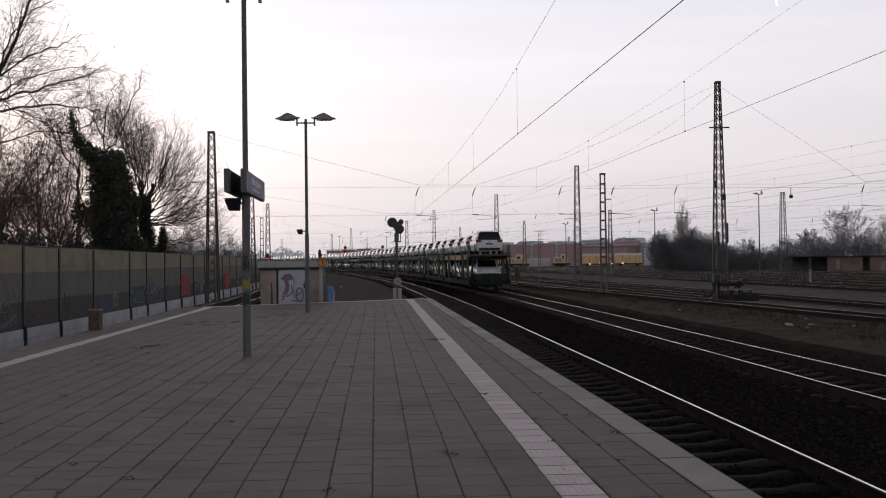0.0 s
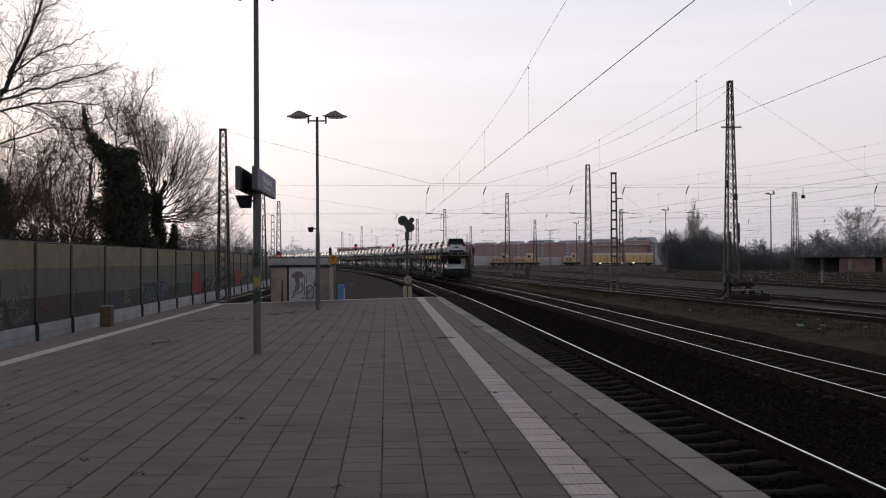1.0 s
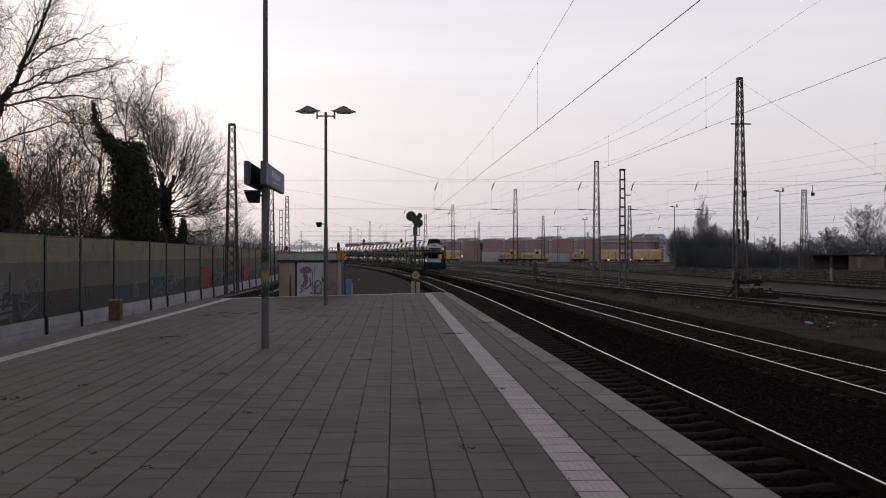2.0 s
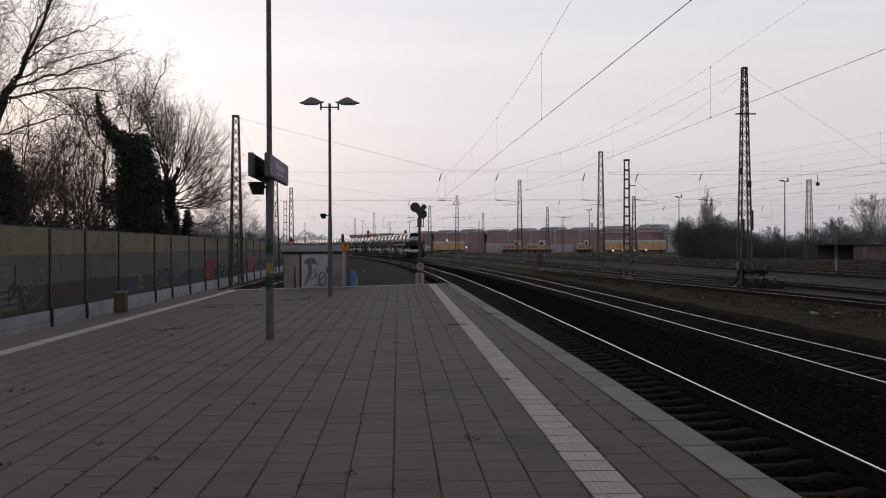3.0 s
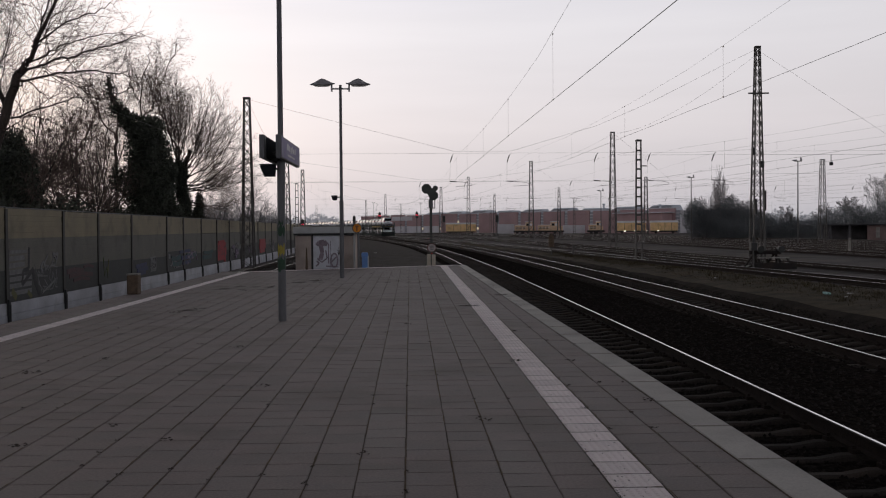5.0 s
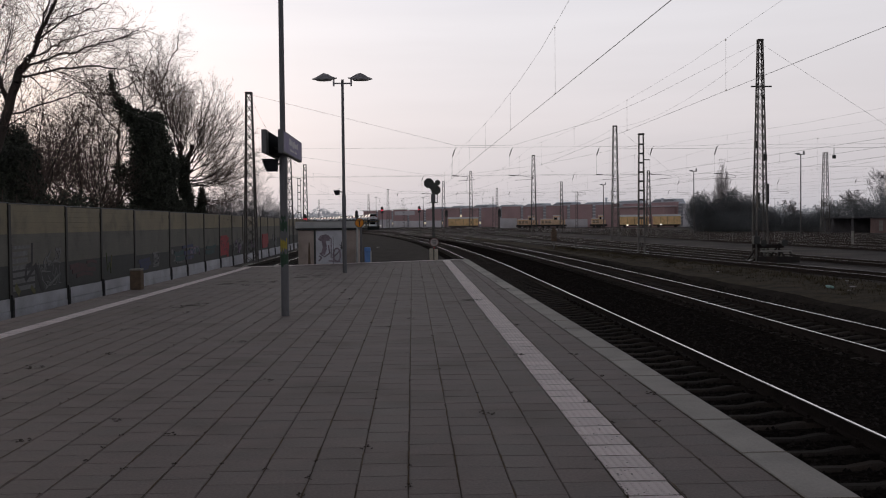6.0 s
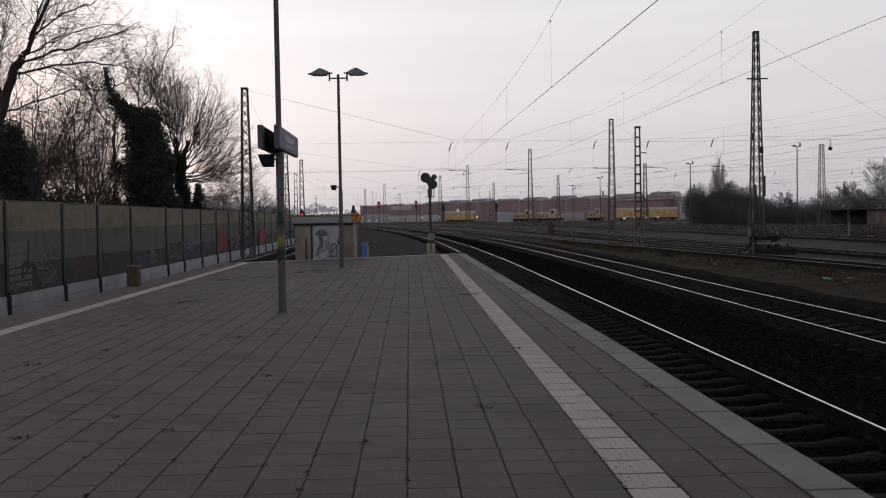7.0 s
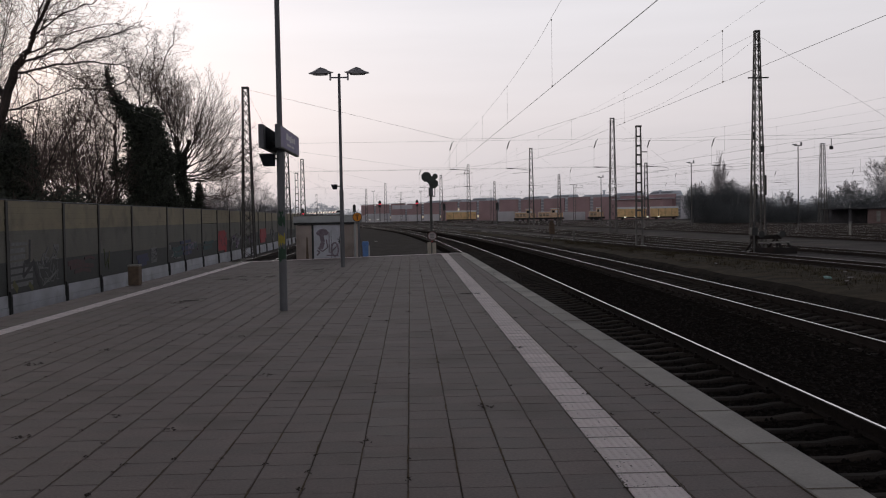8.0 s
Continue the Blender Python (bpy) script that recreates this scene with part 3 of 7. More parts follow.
def barrier():
    rng = random.Random(8)
    fence = thing("noise_barrier", "olive and grey noise barrier on a pale concrete plinth with graffiti", "noise barrier", kind="structure")
    ys = [-10, -5.6, -1.4, 2.7, 6.7, 10.7, 14.7, 18.7, 22.6, 26.75, 31.1, 34.55, 38.65, 44.2, 47.4, 51.45, 55.6, 59.55, 63.5]
    while ys[-1] < 176:
        ys.append(ys[-1] + 4.0)

    def spot(s):
        x, y, h = bend(-11.0, 50, 1500, s)
        return Vector((x, y, 0)), h
    post = Geo()
    for a, b, c, d in ((-0.02, 0.16, -0.075, 0.075), ):
        post.rbox(0.06, 0.085, c, d, -1.15, 2.0, 0.004).rbox(-0.085, -0.06, c, d, -1.15, 2.0, 0.004).box(-0.06, 0.06, -0.008, 0.008, -1.15, 2.0)
    post_me = post.mesh("post", M_POST)
    foot_me = Geo().rbox(0.086, 0.14, -0.06, 0.06, -1.15, -0.46, 0.006).box(0.086, 0.16, -0.03, 0.03, -1.1, -0.6).mesh("post_bracket", M_DARK)
    for k, s in enumerate(ys):
        p, h = spot(s)
        top = 0.05 - 0.0035 * (s - 27)
        pt = part("post", post_me, None, fence, at=pose(p.x, p.y, top * 0.6, 0, 0, math.degrees(h)))
        part("post_bracket", foot_me, None, pt)
        if k == len(ys) - 1:
            break
        q, h2 = spot(ys[k + 1])
        d = q - p
        length, hd = d.length, math.atan2(-d.x, d.y)
        at = pose(p.x, p.y, 0, 0, 0, math.degrees(hd))
        zt = 2.0 + top
        lo = -0.53
        dark = lo + rng.uniform(0.7, 1.0)
        g = Geo()                                  # ribbed olive upper field
        z = 1.22
        while z < zt - 0.02:
            g.rbox(-0.04, 0.045 + 0.006 * math.sin(z * 21), 0.08, length - 0.08, z, min(zt, z + 0.159), 0.003)
            z += 0.16
        part("upper_panel", g, M_FENCE_TOP, fence, at=at)
        g = Geo()
        z = dark
        while z < 1.2:
            g.rbox(-0.04, 0.045, 0.08, length - 0.08, z, min(1.218, z + 0.159), 0.003)
            z += 0.16
        part("middle_panel", g, M_FENCE_MID, fence, at=at)
        part("lower_panel", Geo().rbox(-0.04, 0.048, 0.08, length - 0.08, lo, dark - 0.004, 0.008), M_FENCE_LOW, fence, at=at)
        part("plinth", Geo().rbox(-0.06, 0.07, 0.06, length - 0.06, -0.86, lo - 0.004, 0.01).rbox(-0.06, 0.085, 0.06, length - 0.06, -1.2, -0.868, 0.01), M_PLINTH, fence, at=at)
        part("cap", Geo().rbox(-0.06, 0.06, 0.0, length, zt + 0.004, zt + 0.03, 0.006), M_GALV, fence, at=at)

    layer = [0]

    def stroke(pts, w, colour):
        """A sprayed line; pts are (metres along, height)."""
        g = Geo()
        for (s0, z0), (s1, z1) in zip(pts, pts[1:]):
            n = Vector((s1 - s0, z1 - z0)).normalized()
            t = Vector((-n.y, n.x)) * w / 2
            quad = [(s0 + t.x, z0 + t.y), (s0 - t.x, z0 - t.y), (s1 - t.x, z1 - t.y), (s1 + t.x, z1 + t.y)]
            vs = []
            layer[0] += 1
            for off in (0.046, 0.050 + 0.00012 * layer[0]):
                for s, z in quad:
                    c, h = spot(s)
                    vs.append((c.x + off, c.y, z))
            g.add(vs, [(0, 1, 2, 3), (7, 6, 5, 4), (0, 4, 5, 1), (1, 5, 6, 2), (2, 6, 7, 3), (3, 7, 4, 0)])
        part("graffiti", g, PAINT[colour], fence)

    def scrawl(s0, s1, z0, z1, n, w, colour, seed):
        r = random.Random(seed)
        for _ in range(n):
            s, z = r.uniform(s0, s1), r.uniform(z0, z1)
            pts = [(s, z)]
            for _k in range(6):
                s, z = min(s1, max(s0, s + r.uniform(-0.45, 0.45))), min(z1, max(z0, z + r.uniform(-0.3, 0.3)))
                if (s, z) != pts[-1]:
                    pts.append((s, z))
            stroke(pts, w, colour)
    # large outlined letters, pale with black edges
    stroke([(27.0, 0.85), (28.2, 0.85)], 0.09, "white")
    for z in (0.66, 0.47, 0.28, 0.09, -0.1, -0.3):
        stroke([(26.95, z), (28.0 + (0.5 if z < 0.1 else 0), z + 0.02)], 0.13, "white")
    stroke([(26.9, 0.95), (26.85, 0.3), (26.9, -0.45)], 0.10, "black")
    stroke([(28.35, 0.95), (28.3, 0.35), (27.9, 0.3), (27.8, -0.1), (28.6, 0.3)], 0.12, "black")
    stroke([(28.55, 0.35), (28.8, -0.1), (29.1, -0.5)], 0.16, "black")
    stroke([(28.75, 0.45), (29.3, -0.45)], 0.035, "white")
    stroke([(27.1, -0.2), (27.4, -0.45)], 0.2, "yellow")
    stroke([(28.2, -0.3), (28.5, -0.5)], 0.15, "yellow")
    scrawl(29.0, 30.6, -0.35, 0.75, 9, 0.03, "white", 3)
    scrawl(29.2, 30.6, 0.1, 0.7, 3, 0.055, "white", 31)
    stroke([(29.3, -0.42), (30.3, -0.1), (29.8, -0.3)], 0.05, "white")
    for a, b, z, w in ((31.4, 33.0, 0.10, 0.16), (31.6, 33.9, -0.05, 0.14), (32.0, 33.6, -0.2, 0.12), (33.0, 34.0, 0.2, 0.1)):
        stroke([(a, z), ((a + b) / 2, z + 0.05), (b, z - 0.03)], w, "pink")
    stroke([(35.1, 0.45), (35.2, -0.2), (35.5, 0.1), (35.6, -0.3)], 0.05, "green")
    stroke([(35.7, 0.35), (35.6, -0.1)], 0.05, "yellow")
    for a, b, z, w in ((39.2, 40.8, -0.05, 0.16), (39.4, 41.0, -0.22, 0.16), (39.6, 40.6, -0.38, 0.12)):
        stroke([(a, z), (b, z + 0.06)], w, "blue")
    stroke([(41.3, 0.24), (42.3, 0.26)], 0.05, "white")
    stroke([(41.3, -0.33), (42.2, -0.31)], 0.05, "white")
    stroke([(41.3, 0.24), (41.35, -0.33)], 0.05, "white")
    scrawl(41.4, 42.3, -0.25, 0.2, 8, 0.05, "white", 7)
    scrawl(44.6, 47.0, -0.35, 0.2, 5, 0.05, "white", 9)
    for a, b, z, w in ((45.0, 46.8, 0.1, 0.2), (45.2, 47.0, -0.15, 0.2), (48.0, 50.2, 0.15, 0.2), (51.8, 54.0, -0.05, 0.22), (52.0, 54.4, 0.2, 0.16)):
        stroke([(a, z), ((a + b) / 2, z - 0.04), (b, z + 0.03)], w, "teal")
    for a, b, z, w in ((46.6, 48.8, 0.35, 0.14), (46.9, 49.0, 0.05, 0.2), (47.2, 48.9, -0.2, 0.16)):
        stroke([(a, z), (b, z + 0.04)], w, "blue")
    scrawl(48.2, 50.6, -0.3, 0.3, 5, 0.05, "violet", 8)
    stroke([(44.4, 0.2), (44.7, 0.2)], 0.2, "white")
    for a, b, z, w in ((55.75, 58.3, 0.42, 0.42), (55.6, 58.4, 0.1, 0.4), (55.7, 58.2, -0.2, 0.36), (56.0, 57.9, 0.66, 0.2), (57.7, 58.2, -0.42, 0.16)):
        stroke([(a, z), (b, z + 0.02)], w, "red")
    scrawl(56.0, 58.3, -0.4, 0.5, 3, 0.06, "pink", 12)
    scrawl(60.0, 66.0, -0.35, 0.5, 10, 0.09, "white", 13)
    scrawl(60.0, 70.0, -0.35, 0.4, 8, 0.10, "violet", 14)
    for a, b, z, w in ((72.3, 75.3, 0.45, 0.4), (72.1, 75.5, 0.12, 0.42), (72.4, 74.9, -0.2, 0.36)):
        stroke([(a, z), (b, z + 0.02)], w, "red")
    scrawl(76.0, 90.0, -0.35, 0.5, 12, 0.12, "white", 15)


barrier()

# ---- things on the platform ----
M_HEAD = mat("lamp_hood", (0.30, 0.29, 0.31), 0.55, var=0.12, bump=0.05)
M_LENS = mat("lamp_glass", (0.45, 0.44, 0.42), 0.25, var=0.05, bump=0)
M_SIGN_BLUE = mat("sign_blue", (0.14, 0.118, 0.245), 0.55, spec=0.25, var=0.08, bump=0.02)
M_SIGN_BACK = mat("sign_back", (0.022, 0.024, 0.03), 0.9, spec=0.05, var=0.2, bump=0.05)
M_SIGN_TEXT = mat("sign_pale_letters", (0.27, 0.25, 0.34), 0.4, var=0.05, bump=0)
M_STICK_Y = mat("yellow_sticker", (0.34, 0.28, 0.04), 0.5, var=0.15, scale=30)
M_STICK_G = mat("green_sticker", (0.018, 0.055, 0.030), 0.5, var=0.3, scale=20)


def lamp_post(at, label, low_r, high_r, step_z, rise=0.0):
    lp = thing("platform_lamp", label, "lamp post", at=at, group="platform lamps")
    part("pole", Geo().tube((0, 0, -0.02), (0, 0, step_z), low_r, low_r * 0.96, n=16).tube((0, 0, step_z), (0, 0, step_z + 0.06), low_r * 0.96, high_r, n=16, caps=False)
         .tube((0, 0, step_z + 0.06), (0, 0, 5.55 + rise), high_r, high_r * 0.85, n=16), M_GALV, lp, smooth=True)
    part("crossarm", Geo().tube((-0.26, 0, 5.44 + rise), (0.26, 0, 5.44 + rise), 0.022, n=8), M_HEAD, lp)
    for s in (-1, 1):
        part("bracket", Geo().rbox(s * 0.25 - 0.025, s * 0.25 + 0.025, -0.03, 0.03, 5.36 + rise, 5.60 + rise, 0.006), M_HEAD, lp)
        rings = []
        for u, half, z0, z1 in ((0.16, 0.05, 5.585 + rise, 5.60 + rise), (0.26, 0.10, 5.565 + rise, 5.625 + rise), (0.40, 0.16, 5.545 + rise, 5.70 + rise), (0.52, 0.185, 5.54 + rise, 5.735 + rise), (0.60, 0.18, 5.54 + rise, 5.70 + rise),
                                (0.74, 0.13, 5.545 + rise, 5.62 + rise), (0.86, 0.05, 5.555 + rise, 5.572 + rise)):
            x = s * u
            rings.append([(x, -half, z0), (x, half, z0), (x, half, z0 + 0.02), (x, half * 0.6, z1 - 0.01), (x, 0, z1), (x, -half * 0.6, z1 - 0.01), (x, -half, z0 + 0.02)])
        hood = part("lamp_hood", Geo().loft(rings), M_HEAD, lp, smooth=True)
        part("lens", Geo().hull([(s * (0.53 + 0.22 * math.cos(a)), 0.12 * math.sin(a), z) for a in [k * 0.524 for k in range(12)] for z in (5.515 + rise, 5.541 + rise)]), M_LENS, hood, "pale glass lens")
    return lp


lamp_post(pose(-2.0, 15.24, 0), "tall grey platform lamp post with stickers and two lamp hoods", 0.062, 0.044, 2.45, rise=0.13)
lamp_post(pose(-1.96, 28.1, 0), "tall grey platform lamp post with two lamp hoods", 0.062, 0.046, 2.2)


def stickers():
    """Torn paper patches glued round the pole."""
    rng = random.Random(9)
    for z0, z1, a0, a1, m, name, lab in ((1.04, 1.20, -150, -40, M_STICK_Y, "yellow_sticker", "torn yellow sticker glued to a lamp post"), (1.34, 1.50, -170, -30, M_STICK_G, "dark_sticker", "dark green torn sticker glued to a lamp post"),
                                         (0.80, 1.0, -165, -20, M_STICK_G, "dark_sticker", "dark torn sticker glued to a lamp post"), (1.50, 1.56, -130, -60, M_STICK_G, "dark_sticker", "dark scrap of a sticker on a lamp post")):
        n, vs = 10, []
        for k in range(n + 1):
            t = radians(a0 + (a1 - a0) * k / n)
            for z in (z0 + rng.uniform(-0.04, 0.05), z1 + rng.uniform(-0.05, 0.03)):
                for r in (0.0625, 0.0645):
                    vs.append((-2.0 + r * math.cos(t), 15.24 + r * math.sin(t), z))
        fs = []
        for k in range(n):
            o, p = 4 * k, 4 * k + 4
            fs += [(o + 1, p + 1, p + 3, o + 3), (o, o + 2, p + 2, p), (o, p, p + 1, o + 1), (o + 2, o + 3, p + 3, p + 2)]
        fs += [(0, 1, 3, 2), (4 * n, 4 * n + 2, 4 * n + 3, 4 * n + 1)]
        tagged(part(name, Geo().add(vs, fs), m), lab, "sticker")

stickers()


def station_sign():
    sg = thing("station_sign", "blue double-sided station name sign clamped round a lamp post", "sign", at=pose(-2.0, 15.24, 0))
    for s, lab in ((1, "blue sign face with pale lettering"), (-1, "sign panel seen from its dark back")):
        x = 0.07 if s > 0 else -0.18
        fr = part("panel", Geo().rbox(x - 0.035, x + 0.035, -0.74, 1.66, 2.492, 2.838, 0.012), M_DARK, sg, lab)
        face = x + s * 0.036
        part("face", Geo().rbox(min(face, face + s * 0.004), max(face, face + s * 0.004), -0.71, 1.63, 2.515, 2.815, 0.001), M_SIGN_BLUE, fr)
        bars = Geo()
        for y0, y1, z0, z1 in ((-0.1, 0.12, 2.66, 2.76), (0.16, 0.30, 2.66, 2.74), (0.34, 0.50, 2.64, 2.74), (0.54, 0.62, 2.66, 2.76), (0.66, 0.84, 2.66, 2.73), (0.88, 1.02, 2.66, 2.75),
                               (0.0, 0.5, 2.57, 2.60), (0.56, 0.9, 2.57, 2.60)):
            bars.box(min(face + s * 0.005, face + s * 0.007), max(face + s * 0.005, face + s * 0.007), y0, y1, z0, z1)
        part("lettering", bars, M_SIGN_TEXT, fr)
        part("back", Geo().rbox(min(x - s * 0.036, x - s * 0.040), max(x - s * 0.036, x - s * 0.040), -0.52, 1.65, 2.50, 2.83, 0.001), M_SIGN_BACK, fr, "dull black back plate")
        part("end_cap", Geo().rbox(x - 0.037, x + 0.037, -0.756, -0.742, 2.490, 2.840, 0.004), M_GALV, fr, "grey metal end cap")
        part("back_strip", Geo().rbox(min(x - s * 0.036, x - s * 0.046), max(x - s * 0.036, x - s * 0.046), -0.735, -0.60, 2.497, 2.833, 0.003), M_GALV, fr, "grey metal strip")
    for y in (-0.03, 0.06):
        part("clamp", Geo().rbox(-0.14, 0.03, y - 0.015, y + 0.015, 2.50 if y < 0 else 2.60, 2.54 if y < 0 else 2.64, 0.004), M_DARK, sg)


station_sign()


def speaker(at, label, k=1.0):
    sp = thing("loudspeaker", label, "loudspeaker", at=at, group="platform loudspeakers")
    top = [(-0.145, -0.10, 0.165), (0.085, -0.10, 0.175), (0.085, 0.10, 0.175), (-0.145, 0.10, 0.165)]
    low = [(-0.085, -0.06, 0.0), (0.075, -0.06, 0.0), (0.075, 0.06, 0.0), (-0.085, 0.06, 0.0)]
    part("horn", Geo().hull([tuple(c * k for c in p) for p in top + low]), M_SIGN_BACK, sp)
    part("rim", Geo().rbox(-0.15 * k, 0.09 * k, -0.105 * k, 0.105 * k, 0.178 * k, 0.192 * k, 0.004), M_DARK, sp)
    part("arm", Geo().rbox(0.07 * k, 0.17, -0.015, 0.015, 0.10 * k, 0.10 * k + 0.03, 0.004), M_DARK, sp)


speaker(pose(-2.165, 15.22, 2.255), "dark horn loudspeaker under the station sign")
speaker(pose(-2.14, 28.08, 2.24), "small dark loudspeaker on a lamp post", 0.75)

M_BIN = mat("brown_aggregate", (0.12, 0.085, 0.06), 0.85, var=0.3, scale=9, fine=80, bump=0.4)


def bin_box():
    b = thing("waste_bin", "square brown exposed-aggregate waste bin", "waste bin", at=pose(-6.165, 21.9, 0))
    part("body", Geo().rbox(-0.125, 0.125, -0.125, 0.125, 0, 0.43, 0.02), M_BIN, b)
    part("rim", Geo().rbox(-0.13, 0.13, -0.13, 0.13, 0.434, 0.465, 0.012), M_CONC, b, "grey concrete rim")


bin_box()

# ---- beyond the platform end ----
M_HUT = mat("brown_render", (0.40, 0.335, 0.30), 0.9, var=0.2, scale=1.5, fine=40, bump=0.3, stain=(0.22, 0.18, 0.155), stain_amount=0.55)
M_ROOF = mat("pale_roof_fascia", (0.43, 0.44, 0.44), 0.7, var=0.12, scale=2, stain=(0.17, 0.17, 0.17), stain_amount=0.5)
M_DOOR = mat("dirty_white_door", (0.56, 0.57, 0.62), 0.6, var=0.12, scale=3, stain=(0.25, 0.25, 0.28), stain_amount=0.4)
M_TAG = mat("purple_grey_spray", (0.235, 0.19, 0.225), 0.7, var=0.3, scale=8)
M_ORANGE = mat("orange_sign", (0.75, 0.27, 0.015), 0.45, var=0.06, bump=0)
M_BLUE = mat("blue_plastic", (0.12, 0.25, 0.55), 0.45, var=0.12, scale=5)
M_WHITE = mat("dull_white_sign", (0.36, 0.325, 0.315), 0.5, var=0.15, scale=9)
M_BLOCK = mat("pale_stained_concrete", (0.46, 0.42, 0.35), 0.85, var=0.2, scale=4, stain=(0.2, 0.16, 0.12), stain_amount=0.6, stain_scale=4)
M_RIMRED = mat("faded_red_rim", (0.10, 0.045, 0.04), 0.6, var=0.2)
M_RED = mat("red_band", (0.32, 0.03, 0.03), 0.5, var=0.15)


def hut():
    h = thing("service_hut", "low brown service hut with pale flat roof and graffiti door", "hut", at=pose(-3.14, 37.0, 0))
    part("wall", Geo().rbox(-1.20, 0.98, 0, 3.0, -1.2, 1.17, 0.02), M_HUT, h)
    # dark colour here paints the shade below the fascia
    part("roof", Geo().rbox(-1.25, 1.02, -0.15, 3.15, 1.174, 1.24, 0.015), M_DARK, h, "dark strip under the fascia, painted as shade")
    part("roof_edge", Geo().rbox(-1.27, 1.16, -0.22, 3.22, 1.244, 1.49, 0.02), M_ROOF, h, "pale weathered fascia")
    part("roof_sheet", Geo().rbox(-1.20, 1.09, -0.15, 3.15, 1.494, 1.515, 0.008), M_CONC, h)
    part("corner_pipe", Geo().tube((1.03, -0.04, -1.1), (1.03, -0.04, 1.24), 0.035, n=10), M_ROOF, h, "pale grey downpipe")
    d = part("door", Geo().rbox(-0.52, 0.47, -0.05, 0.0, -0.9, 1.16, 0.008), M_DOOR, h, "dirty white double door with purple graffiti")
    part("door_gap", Geo().box(0.13, 0.145, -0.052, -0.049, -0.9, 0.95), M_DARK, d)
    g, rng = Geo(), random.Random(3)
    def blob(pts, w):
        for (x0, z0), (x1, z1) in zip(pts, pts[1:]):
            n = Vector((x1 - x0, z1 - z0)).normalized()
            t = Vector((-n.y, n.x)) * w / 2
            q = [(x0 + t.x, z0 + t.y), (x0 - t.x, z0 - t.y), (x1 - t.x, z1 - t.y), (x1 + t.x, z1 + t.y)]
            y = -0.053 - rng.random() * 0.003
            g.add([(x, y, z) for x, z in q], [(0, 1, 2, 3)])
    blob([(-0.40, 0.80), (-0.30, 0.93), (-0.1, 0.96), (0.02, 0.82)], 0.11)
    blob([(-0.38, 0.84), (0.0, 0.84)], 0.16)
    blob([(-0.24, 0.85), (-0.18, 0.5), (-0.26, 0.25)], 0.16)
    blob([(-0.38, 0.3), (-0.2, 0.15), (0.0, 0.3), (-0.05, 0.6)], 0.05)
    blob([(0.06, 0.85), (0.05, 0.1)], 0.035)
    for a in range(12):
        t0, t1 = a * 0.524, (a + 1) * 0.524
        blob([(0.27 + 0.13 * math.cos(t0), 0.22 + 0.26 * math.sin(t0)), (0.27 + 0.13 * math.cos(t1), 0.22 + 0.26 * math.sin(t1))], 0.06)
    blob([(0.1, 0.1), (0.4, 0.4)], 0.05)
    blob([(-0.05, 0.0), (0.4, -0.02)], 0.05)
    blob([(-0.42, 0.0), (-0.3, 0.12), (-0.4, 0.2)], 0.06)
    part("graffiti", g, M_TAG, d)
    g2 = Geo()
    for (x0, z0), (x1, z1) in (((0.37, 0.62), (0.45, 0.55)), ((0.45, 0.55), (0.42, 0.40)), ((0.40, 0.52), (0.47, 0.45)), ((0.47, 0.45), (0.44, 0.72))):
        g2.tube((x0, -0.058, z0), (x1, -0.058, z1), 0.014, n=4)
    part("graffiti", g2, PAINT["black"], d, "black scrawled tag")
    part("stain", Geo().hull([(-0.86, -0.008, -0.9), (-0.70, -0.008, -0.9), (-0.76, -0.008, 0.7), (-0.80, -0.008, 0.7), (-0.78, -0.001, 0.0)]), M_BIN, h, "rust-brown streak on the wall")
    part("door_post", Geo().rbox(-0.60, -0.525, -0.03, 0.0, -0.9, 1.165, 0.006), M_DARK, h)


hut()


def end_sign():
    s = thing("platform_end_sign", "round orange sign with a black T on a grey post", "sign", at=pose(-1.96, 36.2, 0))
    part("post", Geo().rbox(0.02, 0.085, -0.03, 0.03, -1.1, 1.30, 0.008), M_GALV, s)
    d = part("disc", Geo().disc((0, -0.05, 1.43), (0, 1, 0), 0.172, 0.02, 28), M_ORANGE, s)
    rim = Geo()
    for k in range(28):
        a, b = k * 2 * math.pi / 28, (k + 1) * 2 * math.pi / 28
        rim.hull([(r * math.cos(t), y, 1.43 + r * math.sin(t)) for r in (0.152, 0.174) for t in (a, b) for y in (-0.064, -0.058)])
    part("rim", rim, M_DARK, d)
    part("letter_T", Geo().box(-0.075, 0.075, -0.064, -0.0605, 1.49, 1.525).box(-0.018, 0.018, -0.064, -0.0605, 1.32, 1.4895), M_DARK, d)
    part("back_plate", Geo().rbox(-0.06, 0.08, -0.036, 0.03, 1.34, 1.52, 0.006), M_GALV, s)


end_sign()


def blue_box():
    b = thing("blue_bin", "tall narrow blue plastic bin with one pale side", "bin", at=pose(-1.66, 36.4, -1.08))
    part("body", Geo().hull([(sx * w - 0.03, sy * w * 0.8, z) for sx in (-1, 1) for sy in (-1, 1) for w, z in ((0.10, 0.0), (0.105, 1.42))]), M_BLUE, b)
    part("lid", Geo().rbox(-0.15, 0.09, -0.12, 0.12, 1.424, 1.60, 0.03), M_BLUE, b)
    part("side_panel", Geo().rbox(0.078, 0.12, -0.09, 0.09, 0.0, 1.46, 0.01), M_ROOF, b, "pale grey side panel")

blue_box()


M_SIGNAL = mat("weathered_signal_grey", (0.085, 0.092, 0.085), 0.7, var=0.25, scale=6, spec=0.2)


